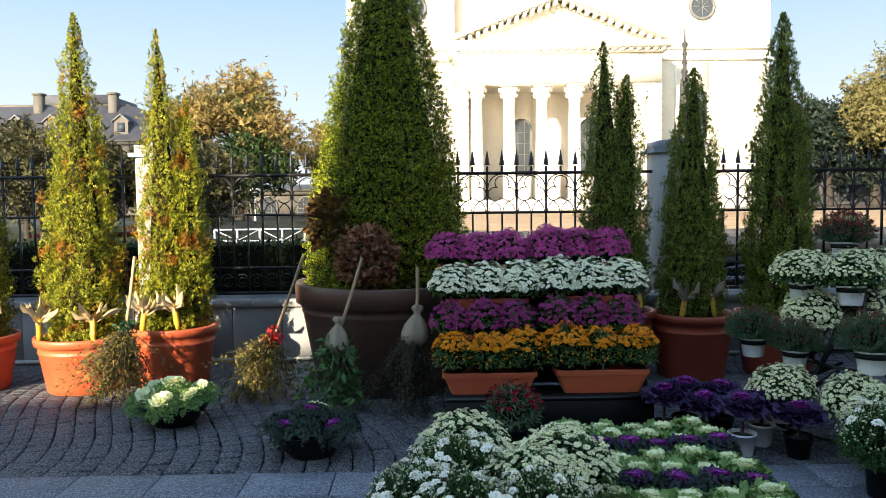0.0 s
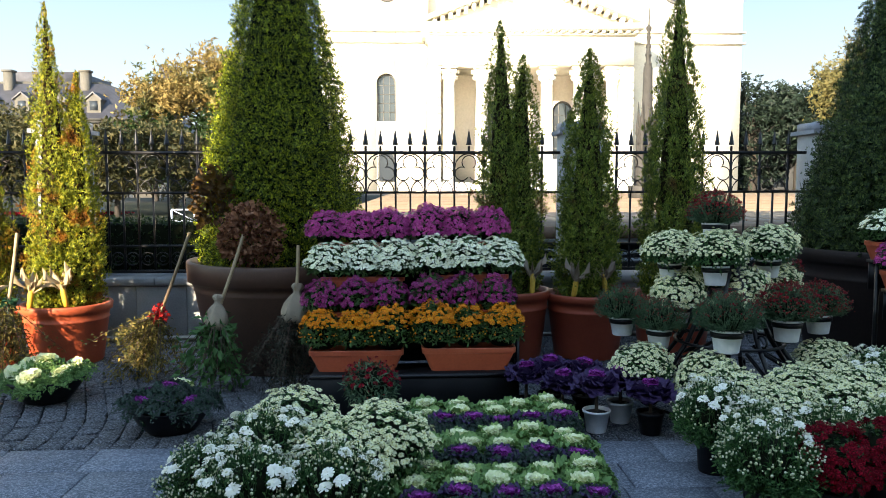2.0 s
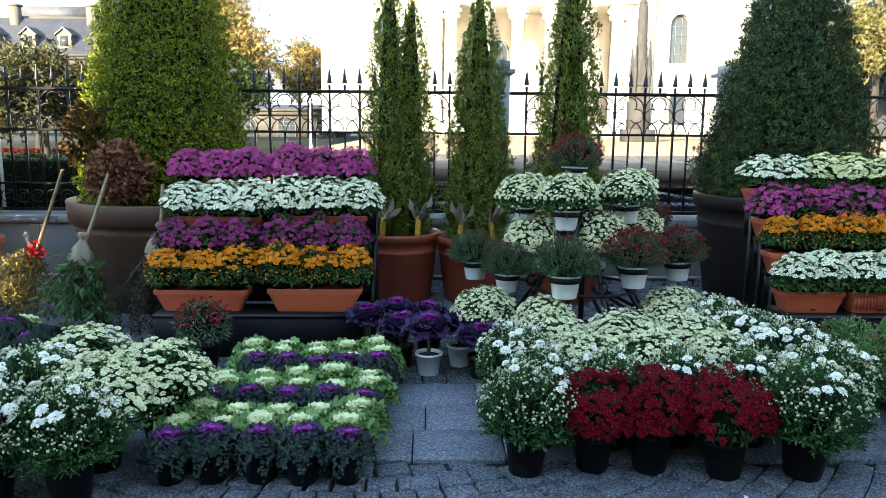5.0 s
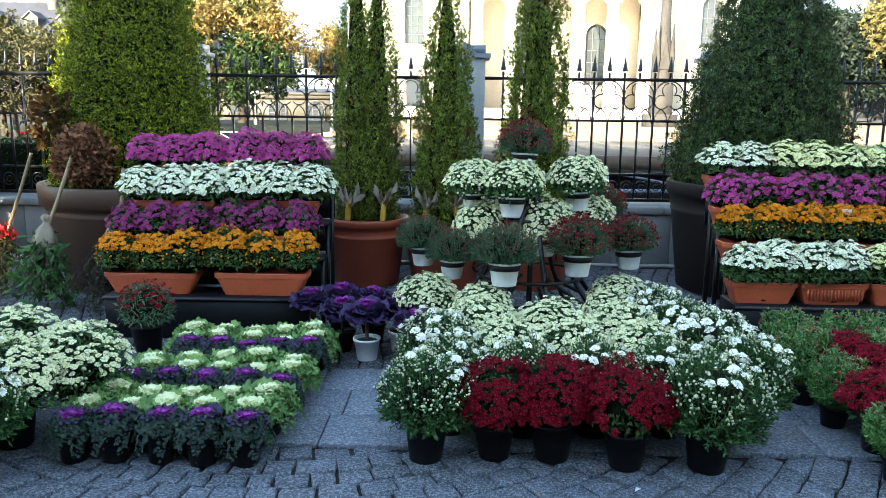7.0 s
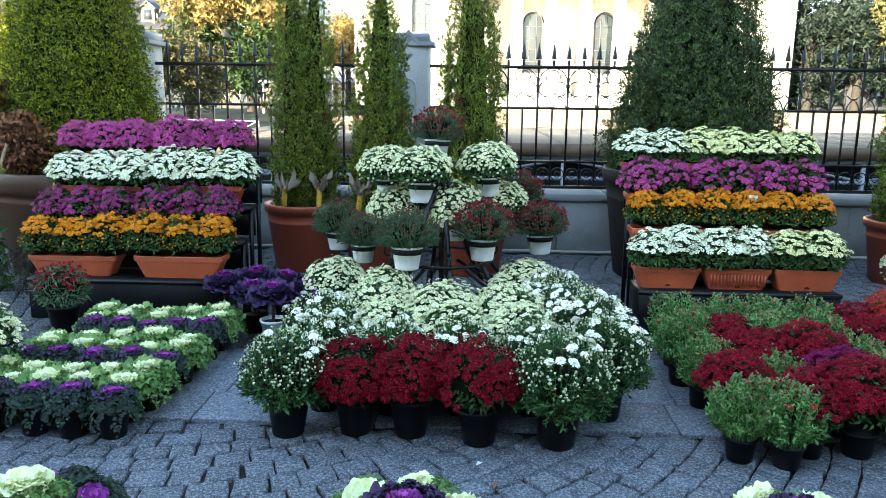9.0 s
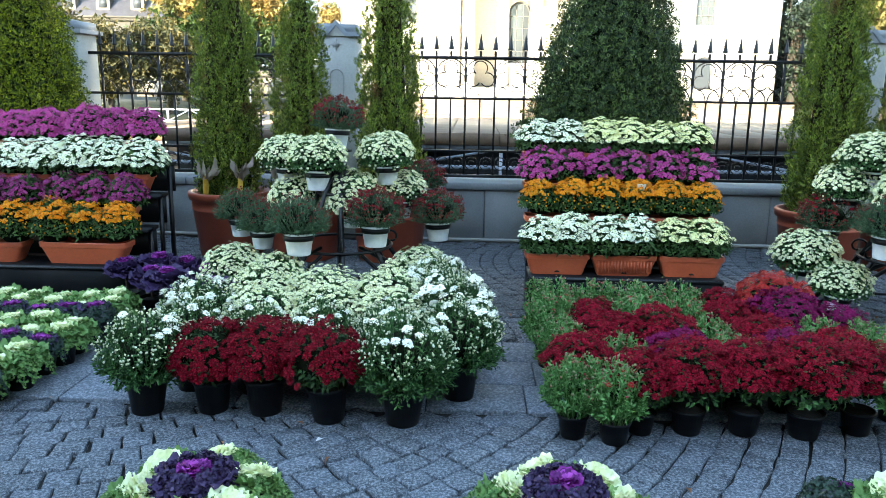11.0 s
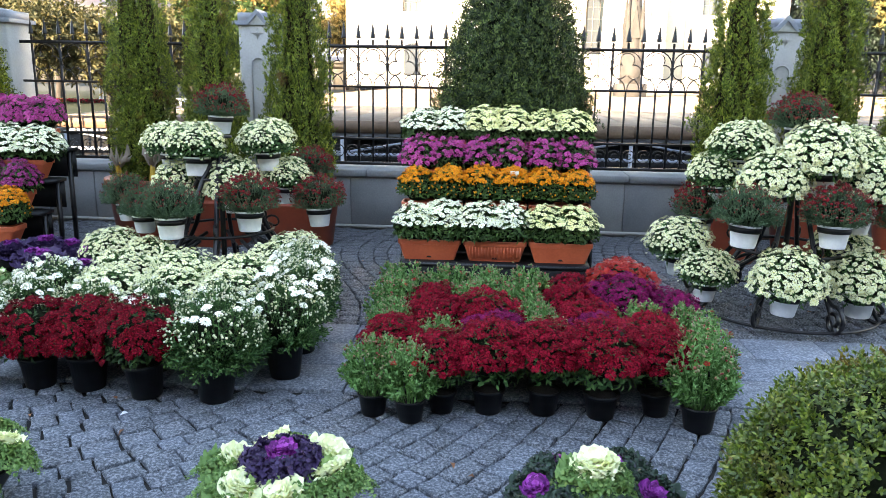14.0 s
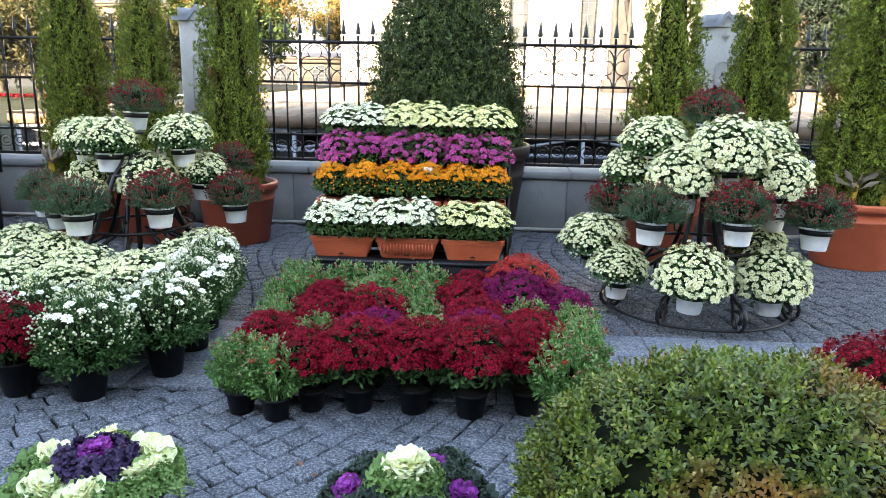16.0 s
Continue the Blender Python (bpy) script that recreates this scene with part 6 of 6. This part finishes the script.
for x in (7.2, 12.5):
    arched_window(church, x, 58.5, 2.6, 1.5, 4.45, M_FRAME)
    arch_fill(church, x, 58.21, 59.2, 2.6, 1.6, 4.5, M_NICHE)
for x in (-1.15, 20.65):
    arched_window(church, x, 57.5, 5.45, 1.4, 3.5, M_FRAME)
    arch_fill(church, x, 57.01, 59.0, 5.4, 1.5, 3.6, M_CHURCH)
    part("panel_moulding", build("moulding", [box(x - 1.9, x + 1.9, 56.93, 57.0, 11.0, 11.12), box(x - 1.9, x - 1.8, 56.93, 57.0, 0.5, 11.0)]), M_CHURCH, church)
    rw = part("rose_window", build("rose", [lathe([(0.001, 0), (0.85, 0)], 28)]), M_GLASSD, church, m=pose(x + 0.1, 56.9, 15.2, 90, 0, 0))
    part("rose_ring", tubes(tube(circle(0.9, 0.0, 28), 0.12, 6, True)), M_FRAME, rw)
    for k in range(8):
        a = k * np.pi / 4
        part("rose_spoke", tubes(tube([(0, 0, 0.03), (0.85 * np.cos(a), 0.85 * np.sin(a), 0.03)], 0.035, 4)), M_FRAME, rw)
    w = part("lower_window", slab_of(arched(1.1, 2.2), 56.97, 57.0), M_GLASSD, church, m=pose(x, 0, 0.9))
    part("lower_frame", tubes(tube([(a * 1.08, 56.95, b * 1.04) for a, b in arched(1.1, 2.2)], 0.08, 4, True)), M_FRAME, w)
for z, t in ((11.3, 0.18), (12.1, 0.12)):
    for x0, x1 in ((-6.3, 2.0), (16.6, 26.2)):
        part("string_course", build("course", [box(x0, x1, 56.75, 57.0, z - t / 2, z + t / 2)]), M_CHURCH, church)
part("entablature", build("ent", [box(2.0, 16.4, 52.7, 58.2, 9.0, 11.0)]), M_CHURCH, church)
part("cornice", build("cornice", [box(1.5, 16.9, 52.0, 58.2, 11.3, 11.75), box(1.8, 16.6, 52.4, 58.2, 11.0, 11.12)]), M_CHURCH, church)
for k in range(26):
    x = 1.9 + k * 0.575
    part("dentil", build("dentil", [box(x, x + 0.26, 52.15, 52.7, 11.1, 11.3)]), M_CHURCH, church)
part("pediment", slab_of([(2.0, 11.75), (16.4, 11.75), (9.2, 14.55)], 53.2, 57.5), M_CHURCH, church)
for s in (-1, 1):
    x0, x1 = 9.2, 9.2 + s * 7.7
    part("raking_cornice", slab_of([(x0, 14.75), (x1, 11.75), (x1, 12.05), (x0, 15.1)], 52.0, 57.6), M_CHURCH, church)
    for k in range(13):
        q = (k + 0.6) / 13.5
        x, z = 9.2 + s * 7.3 * q, 14.72 - 2.95 * q
        part("dentil", build("dentil", [box(x - 0.13, x + 0.13, 52.2, 53.2, z - 0.30, z - 0.02)]), M_CHURCH, church)
column_me = build("column", [lathe([(0.62, 0), (0.62, 0.2), (0.52, 0.3), (0.52, 0.4), (0.46, 0.5), (0.47, 3.0), (0.40, 7.7), (0.46, 7.75), (0.40, 7.8)], 24)], True)
cap_chunks = [lathe([(0.40, 7.8), (0.46, 8.1), (0.58, 8.7), (0.44, 8.75)], 16), box(-0.62, 0.62, -0.62, 0.62, 8.78, 9.0)]
for k in range(8):
    a = k * np.pi / 4
    for z, r in ((8.15, 0.52), (8.55, 0.64)):
        v, f = lathe([(0.001, 0.2), (0.13, 0.1), (0.10, -0.12), (0.001, -0.15)], 6)
        cap_chunks.append((v + [r * np.cos(a), r * np.sin(a), z], f))
capital_me = build("capital", cap_chunks)
for k in range(6):
    c = part("column", column_me, M_CHURCH, church, m=pose(3.4 + 2.34 * k, 53.6, 0.0))
    part("capital", capital_me, M_CHURCH, c)
for x in (2.35, 16.05):
    part("corner_pier", build("pier", [box(x - 0.42, x + 0.42, 53.0, 58.2, 0.0, 9.0)]), M_CHURCH, church)
    for k in range(16):
        part("quoin", build("quoin", [box(x - 0.46, x + 0.46, 52.96, 53.3, 0.1 + 0.55 * k, 0.56 + 0.55 * k)]), M_CHURCH, church)
part("steps", build("steps", [box(1.0, 17.4, 52.0 - 0.4 * k, 58, 0.0, 0.75 - 0.15 * k) for k in range(5)]), M_CHURCH, church)

# Gothic pinnacle monument before the church
mon = thing("gothic_monument", "tall grey stone Gothic pinnacle with crockets", "monument", at=(10.25, 30.0, 1.02))
mon.scale = (0.62, 0.62, 1.0)
part("base", build("base", [box(-0.9, 0.9, -0.9, 0.9, 0, 0.5), box(-0.6, 0.6, -0.6, 0.6, 0.5, 1.6)]), M_STONE, mon)
part("shaft", build("shaft", [lathe([(0.55, 1.6), (0.5, 3.2), (0.35, 3.4), (0.30, 5.2), (0.16, 5.4), (0.10, 6.6), (0.18, 6.7), (0.20, 6.8), (0.06, 6.9), (0.02, 7.6)], 8)]), M_STONE, mon)
for k in range(4):
    a = np.pi / 4 + k * np.pi / 2
    part("side_pinnacle", build("pin", [(lambda q: (q[0] + [0.62 * np.cos(a), 0.62 * np.sin(a), 0], q[1]))(lathe([(0.14, 0.5), (0.13, 2.5), (0.18, 2.6), (0.02, 3.9)], 6))]), M_STONE, mon)
    part("gable", slab_of([(-0.35, 2.2), (0.35, 2.2), (0, 3.4)], -0.56, -0.46), M_STONE, mon, m=pose(0, 0, 0, 0, 0, 90 * k))
for z in np.arange(3.6, 6.4, 0.35):
    part("crocket", build("crocket", [(lambda q: (q[0] + [r * np.cos(a), r * np.sin(a), z], q[1]))(lathe([(0.001, 0.1), (0.06, 0.0), (0.001, -0.08)], 5)) for a in np.arange(4) * np.pi / 2 for r in [0.34 - 0.08 * (z - 3.6)]]), M_STONE, mon)


def house(name, label, x0, x1, y0, y1, z0, eave, ridge, rows, step, mat, at=(0, 0, 0), roof_in=3.0):
    """A house with windows in rows (z, height) on its front and right sides, and a hipped roof."""
    ob = thing(name, label, "house", at=at)
    part("wall", build("wall", [box(x0, x1, y0, y1, z0, eave)]), mat, ob)
    part("eave", build("eave", [box(x0 - 0.4, x1 + 0.4, y0 - 0.4, y1 + 0.4, eave - 0.5, eave - 0.1), box(x0 - 0.6, x1 + 0.6, y0 - 0.6, y1 + 0.6, eave - 0.1, eave + 0.15)]), mat, ob)
    q = roof_in
    v = [(x0 - 0.5, y0 - 0.5, eave + 0.15), (x1 + 0.5, y0 - 0.5, eave + 0.15), (x1 + 0.5, y1 + 0.5, eave + 0.15), (x0 - 0.5, y1 + 0.5, eave + 0.15), (x0 + q, y0 + q, ridge), (x1 - q, y0 + q, ridge), (x1 - q, y1 - q, ridge), (x0 + q, y1 - q, ridge)]
    part("roof", build("roof", [(v, [(0, 1, 5, 4), (1, 2, 6, 5), (2, 3, 7, 6), (3, 0, 4, 7), (4, 5, 6, 7)])]), M_ROOF, ob)
    for z, h in rows:
        for x in np.arange(x0 + step * 0.6, x1 - step * 0.3, step):
            w = part("window", build("window", [box(-0.55, 0.55, -0.03, 0.0, 0, h)]), M_GLASSD, ob, m=pose(x, y0, z))
            part("surround", build("surround", [box(-0.7, -0.55, -0.1, 0.0, -0.1, h + 0.1), box(0.55, 0.7, -0.1, 0.0, -0.1, h + 0.1), box(-0.75, 0.75, -0.16, 0.0, h + 0.1, h + 0.3), box(-0.75, 0.75, -0.14, 0.0, -0.25, -0.1), box(-0.03, 0.03, -0.05, -0.03, 0, h)]), mat, w)
        for y in np.arange(y0 + step * 0.6, y1 - step * 0.3, step):
            w = part("window", build("window", [box(0.0, 0.03, -0.55, 0.55, 0, h)]), M_GLASSD, ob, m=pose(x1, y, z))
            part("surround", build("surround", [box(0.0, 0.1, -0.7, -0.55, -0.1, h + 0.1), box(0.0, 0.1, 0.55, 0.7, -0.1, h + 0.1), box(0.0, 0.16, -0.75, 0.75, h + 0.1, h + 0.3), box(0.0, 0.14, -0.75, 0.75, -0.25, -0.1)]), mat, w)
    return ob


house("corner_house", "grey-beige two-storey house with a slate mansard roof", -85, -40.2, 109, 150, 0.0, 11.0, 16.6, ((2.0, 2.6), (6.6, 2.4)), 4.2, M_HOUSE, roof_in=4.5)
corner = bpy.data.objects["corner_house"]
for k in range(8):
    d = part("dormer", slab_of([(-1.0, 0), (1.0, 0), (1.0, 1.9), (0, 2.7), (-1.0, 1.9)], 0.0, 3.2), M_HOUSE, corner, m=pose(-44.5 - 5.0 * k, 109.3, 12.0))
    part("dormer_window", build("glass", [box(-0.55, 0.55, -0.04, -0.01, 0.35, 1.7)]), M_GLASSD, d)
    part("dormer_roof", slab_of([(-1.25, 1.75), (0, 2.75), (1.25, 1.75), (1.25, 1.95), (0, 3.0), (-1.25, 1.95)], -0.25, 3.2), M_ROOF, d)
part("roof_terrace", build("terrace", [box(-80, -45.5, 114, 145, 16.5, 17.0)]), M_HOUSE, corner)
part("attic", build("attic", [box(-60, -50, 118, 130, 17.0, 19.0)]), M_ROOF, corner)
for x in (-47.0, -58.0):
    part("chimney", build("chimney", [box(x - 0.6, x + 0.6, 112.5, 113.7, 13.5, 18.2), box(x - 0.75, x + 0.75, 112.35, 113.85, 18.2, 18.5)]), M_HOUSE, corner)
pal = house("low_pavilion", "low pale pavilion with arched windows behind the lawn", -34, -8.0, 84, 96, 0.0, 3.2, 3.9, (), 4.0, M_HOUSE, roof_in=2.0)
for k in range(6):
    arched_window(pal, -31 + 4.3 * k, 83.94, 0.3, 2.0, 2.2, M_FRAME)
cup = thing("cupola", "dark bulbous cupola on a tower far behind", "cupola", at=(-29.6, 95, 0))
part("drum", build("drum", [lathe([(1.6, 0), (1.5, 11.0), (0.85, 13.8), (0.62, 14.2), (0.62, 14.8)], 12)]), M_HOUSE, cup)
part("onion", build("onion", [lathe([(0.55, 14.8), (0.95, 15.5), (0.85, 16.0), (0.45, 16.4), (0.1, 16.8), (0.02, 17.4)], 14)], True), M_ROOF, cup)
house("side_house", "grey two-storey house beside the church, its shade put into the plaster colour", 29.5, 60, 61, 80, 0.0, 6.6, 8.6, ((1.4, 1.7), (4.2, 1.7)), 3.0, M_SIDE, roof_in=3.0)
# unseen walls across the street, added to shade the stall and shape sun patches
M_STREET = surface("plain_grey_plaster", (0.36, 0.34, 0.31), (0.46, 0.44, 0.40), 0.4, 5.0, 0.85, bumpy=0.1)
for x0, x1, hgt in ((-9.6, 60, 8.8), (-80, -12.7, 9.4), (-12.7, -10.9, 5.3), (-10.9, -10.3, 5.9), (-10.3, -9.9, 5.2), (-9.9, -9.6, 6.5)):
    shade_wall = tagged(part("street_wall", build("wall", [box(x0, x1, -9.4, -9.0, 0, hgt)]), M_STREET), "unseen plain wall added across the street to shade the stall", "house", kind="structure")


def tree(name, label, x, y, z0, h, crown_r, crown_z, mat, n, leaf, size, seed, flat=0.8, gaps=0.1):
    """A trunk with limbs, and clumps of leaves round the limbs' ends."""
    r = np.random.default_rng(seed)
    ob = thing(name, label, "tree", at=(x, y, z0))
    rods = [tube([(0, 0, 0), (0.05 * h * r.normal() * 0.3, 0, crown_z * 0.5), (0, 0, crown_z), (0.1, 0, crown_z + crown_r * flat * 0.7)], [0.035 * h, 0.028 * h, 0.02 * h, 0.005 * h], 8)]
    ends = []
    for k in range(26):
        d = unit(r.normal(size=3) + [0, 0, 0.25])
        e = d * crown_r * [1, 1, flat] * r.uniform(0.5, 1.0) + [0, 0, crown_z]
        s = np.array([0, 0, crown_z * r.uniform(0.55, 1.0)])
        rods.append(tube([s, (s + e) / 2 + r.normal(size=3) * 0.05 * crown_r, e], [0.010 * h, 0.006 * h, 0.002 * h], 5))
        ends.append(e)
    part("trunk", tubes(*rods), M_TRUNK, ob)
    c = np.array(ends)[r.integers(0, len(ends), n)]
    p = c + r.normal(size=(n, 3)) * crown_r * 0.17
    part("crown", build("crown", [scatter(leaf, p, turns(unit(r.normal(size=(n, 3)) + [0, 0, 0.4])), size * r.uniform(0.6, 1.3, n))]), mat, ob)
    return ob


CLUMP = (lambda ls: (np.concatenate([v for v, f in ls]), np.concatenate([f + 5 * k for k, (v, f) in enumerate(ls)])))([(LEAF[0] @ np.array(pose(0, 0, 0, 20 * k - 30, 15 * k, 75 * k).to_3x3()).T + [0.1 * k, 0, 0.05 * k], LEAF[1]) for k in range(5)])
tree("autumn_tree", "broad autumn tree with golden leaves", -16.5, 65, 0.3, 12.5, 5.4, 8.4, M_AUTUMN, 4400, CLUMP, 0.36, 1)
tree("autumn_tree", "rounded autumn tree with brown leaves", -10.6, 80, 0.3, 10, 3.0, 6.8, M_AUTUMN, 2200, CLUMP, 0.32, 2)
tree("garden_tree", "small olive-green tree near the house", -17.6, 38, 0.3, 5, 2.0, 3.3, M_OLIVE, 1200, CLUMP, 0.25, 3)
tree("garden_tree", "small olive-green tree near the house", -21.5, 40, 0.3, 5, 2.4, 3.5, M_OLIVE, 1200, CLUMP, 0.25, 4)
tree("garden_tree", "dark green tree under the autumn tree", -14.5, 62, 0.3, 7, 3.4, 4.0, M_HEDGE, 1200, CLUMP, 0.44, 8)
tree("garden_tree", "dark green tree under the autumn tree", -20.5, 63, 0.3, 7, 3.4, 4.0, M_HEDGE, 1200, CLUMP, 0.44, 9)
for x, y, k in ((-13.2, 30, 11), (-16.6, 31, 12), (-9.6, 33, 13), (-11.3, 31, 14), (-14.9, 29, 15)):
    tree("garden_tree", "low dark olive tree on the lawn", x, y, 0.3, 3.8, 1.7, 2.3, M_OLIVE, 1500, CLUMP, 0.2, k)
tree("pine_tree", "sunlit pine with open yellow-green branches", 34.0, 54.0, 1.0, 11.0, 3.2, 7.4, M_PINE, 3400, CLUMP, 0.28, 5, 1.0)
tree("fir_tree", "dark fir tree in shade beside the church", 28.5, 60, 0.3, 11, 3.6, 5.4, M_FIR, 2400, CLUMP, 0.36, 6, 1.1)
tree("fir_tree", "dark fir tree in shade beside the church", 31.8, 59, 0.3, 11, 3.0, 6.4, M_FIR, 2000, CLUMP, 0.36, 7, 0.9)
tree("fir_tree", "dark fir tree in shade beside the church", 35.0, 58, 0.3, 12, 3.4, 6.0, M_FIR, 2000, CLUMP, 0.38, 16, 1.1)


def street_lamp(x, y, z):
    ob = thing("street_lamp", "slim lamp post with two white globes", "street lamp", "garden lamps", (x, y, z))
    part("post", build("post", [lathe([(0.10, 0), (0.09, 0.3), (0.05, 0.5), (0.04, 2.3), (0.05, 2.35), (0.02, 2.45)], 10)], True), M_STEEL, ob)
    part("arm", tubes(tube([(-0.22, 0, 2.32), (0, 0, 2.26), (0.22, 0, 2.32)], 0.025, 6)), M_STEEL, ob)
    for s in (-0.22, 0.22):
        part("globe", build("globe", [(lambda q: (q[0] + [s, 0, 2.50], q[1]))(lathe([(0.001, -0.17), (0.11, -0.13), (0.17, 0.0), (0.11, 0.13), (0.001, 0.17)], 14))], True), M_GLOBE, ob)
    return ob


street_lamp(-12.7, 33.0, 0.3)
street_lamp(-14.0, 60.0, 0.3)
street_lamp(-3.4, 34.0, 0.3)


# the far sky behind the place
M_SKY = bpy.data.materials.new("clear_sky")
M_SKY.use_nodes = True
nt_ = M_SKY.node_tree
nt_.nodes.remove(nt_.nodes["Principled BSDF"])
em_ = nt_.nodes.new("ShaderNodeEmission")
geo_ = nt_.nodes.new("ShaderNodeNewGeometry")
sep_ = nt_.nodes.new("ShaderNodeSeparateXYZ")
mr_ = nt_.nodes.new("ShaderNodeMapRange")
mr_.inputs["From Max"].default_value = 300.0
nt_.links.new(geo_.outputs["Position"], sep_.inputs["Vector"])
nt_.links.new(sep_.outputs["Z"], mr_.inputs["Value"])
nt_.links.new(ramp(nt_, mr_.outputs["Result"], [(0.0, (0.205, 0.245, 0.285)), (0.10, (0.17, 0.225, 0.285)), (0.27, (0.10, 0.17, 0.26)), (1.0, (0.08, 0.14, 0.24))]), em_.inputs["Color"])
nt_.links.new(em_.outputs["Emission"], nt_.nodes["Material Output"].inputs["Surface"])
aa = np.radians(np.linspace(-75, 75, 40))
sky_v = np.array([(300 * np.sin(q), 300 * np.cos(q), z) for z in (-2.0, 300.0) for q in aa])
k = np.arange(39)
tagged(part("backdrop", build("backdrop", [(sky_v, np.stack([k, k + 1, 41 + k, 40 + k], 1))]), M_SKY), "clear pale blue sky over the far distance", "sky", kind="structure")


# ---- paving, stone by stone ----
def sett_chunk(cx, cy, w, d, h, tilt, turn):
    """One sett with an uneven outline, a split face and narrow worn edges."""
    base = np.array([(-1, -1), (0, -1), (1, -1), (1, 0), (1, 1), (0, 1), (-1, 1), (-1, 0)], float)
    half = np.array([w / 2, d / 2])
    rim = base * half + rng.uniform(-0.006, 0.006, (8, 2))
    rim[1::2] *= rng.uniform(0.965, 1.02, (4, 1))
    inner = rim * (1 - rng.uniform(0.003, 0.009, (8, 1)) / half.min())
    lift = lambda q: (q @ np.array(tilt))[:, None]
    v = np.concatenate([np.c_[rim, np.full(8, -0.035)], np.c_[rim, h - 0.005 + lift(rim) + rng.uniform(-0.003, 0.002, (8, 1))],
                        np.c_[inner, h + lift(inner) + rng.uniform(-0.0012, 0.0012, (8, 1))], [(rng.uniform(-0.01, 0.01), rng.uniform(-0.01, 0.01), h + rng.uniform(-0.002, 0.001))]])
    c, s = np.cos(turn), np.sin(turn)
    v[:, :2] = v[:, :2] @ np.array([[c, s], [-s, c]])
    k, k2 = np.arange(8), (np.arange(8) + 1) % 8
    q = np.concatenate([np.stack([k, k2, 8 + k2, 8 + k], 1), np.stack([8 + k, 8 + k2, 16 + k2, 16 + k], 1)])
    f = np.concatenate([q[:, :3], q[:, [0, 2, 3]], np.stack([16 + k, 16 + k2, np.full(8, 24)], 1)])
    return v + [cx, cy, 0], f


def gaps():
    """Joint at a stone's end and between rows."""
    return rng.uniform(0.005, 0.012), rng.uniform(0.005, 0.013)


def sett_arcs(x0, x1, y0, y1, size, cx, cy):
    """Rows of setts in arcs round one point."""
    out, r = [], 0.5
    far = max(np.hypot(x - cx, y - cy) for x in (x0, x1) for y in (y0, y1))
    while r < far:
        d = size * rng.uniform(0.86, 1.14)
        a = np.pi + rng.uniform(0, 0.1)
        while a < 2 * np.pi:
            w = size * rng.uniform(0.82, 1.40)
            q = a + 0.5 * w / r
            x, y = cx + (r + d / 2) * np.cos(q), cy + (r + d / 2) * np.sin(q)
            if x0 < x < x1 and y0 - 0.03 < y < y1 + 0.05:
                g, h = gaps()
                out.append((x, y, w - g, d - h, rng.uniform(-0.004, 0.004) - (0.014 if y > y1 - 0.03 else 0.0), rng.normal(size=2) * 0.020, q + np.pi / 2 + rng.normal() * 0.03))
            a += w / r
        r += d
    return out


def sett_waves(x0, x1, y0, y1, size):
    """Rows of setts that run away from the slabs in soft bends."""
    out, v = [], x0 - 0.4
    while v < x1 + 0.4:
        d = size * rng.uniform(0.86, 1.14)
        u = y0 + rng.uniform(-0.1, 0)
        while u < y1:
            w = size * rng.uniform(0.66, 0.98)
            a = (u + w / 2 - 4.3) / 2.2 * np.pi
            slope = -0.32 * np.pi / 2.2 * np.sin(a)
            c = np.cos(np.arctan(slope))
            w *= c
            x, y = v + d / 2 + 0.32 * np.cos(a), u + w / 2
            if x0 < x < x1 and y0 - 0.02 < y < y1 + 0.03:
                g, h = gaps()
                out.append((x, y, (d - g) * c, w / c - h, rng.uniform(-0.004, 0.004), rng.normal(size=2) * 0.020, -np.arctan(slope) + rng.normal() * 0.03))
            u += w
        v += d
    return out


road = tagged(part("sett_paving", build("bed", [box(-5.6, 10.6, -0.7, 3.22, -0.08, -0.022)]), M_JOINT), "grey granite sett paving with dark joints", "paving", kind="structure")
fields = sett_arcs(-5.5, 10.0, -0.6, 3.19, 0.128, 1.55, 4.8) + sett_waves(-5.5, 9.6, 4.29, 7.36, 0.140)
near, rest = [], []
for q in fields:
    (near if q[1] < 3.2 and 1.9 < q[0] < 5.6 and 2.25 < q[1] and len(near) < 300 else rest).append(q)
for q in near:
    part("sett", build("sett", [sett_chunk(0, 0, *q[2:])]), M_SETT, road, m=pose(q[0], q[1], 0.0))
tagged(part("setts", build("setts", [sett_chunk(*q) for q in rest if q[1] < 4.0]), M_SETTS_I, road), kind="stuff")
tagged(part("setts", build("setts", [sett_chunk(*q) for q in rest if q[1] > 4.0]), M_SETTS_F, road, "darker, smaller setts under the flower stands, toned down against excess sky light"), kind="stuff")

pavement = tagged(part("slab_strip", build("bed", [box(-6, 10, 3.22, 4.27, -0.08, -0.02)]), M_JOINT), "strip of smooth grey granite paving slabs", "pavement", kind="structure")
for r in range(3):
    x = -6.0 - 0.2 * r
    while x < 9.8:
        w = rng.uniform(0.42, 0.52)
        y = 3.23 + 0.345 * r
        part("slab", cbox(x + 0.003, x + w - 0.003, y + 0.003, y + 0.342, -0.03, 0.004 + rng.uniform(-0.001, 0.001), 0.004), M_SLAB, pavement)
        x += w
# fallen leaves on the paving
fallen = thing("fallen_leaves", "few small dry leaves on the setts", "leaves", kind="stuff")
n = 70
p = np.stack([rng.uniform(-3, 8, n), rng.uniform(2.2, 7.2, n), np.full(n, 0.012)], 1)
part("dry_leaf", build("leaf", [scatter(leaf_template(0.7, 0.2), p, turns(rng.normal(size=(n, 3)) * 0.25 + [0, 0, 1]), 0.03 * rng.uniform(0.6, 1.4, n))]), M_DRYLEAF, fallen)
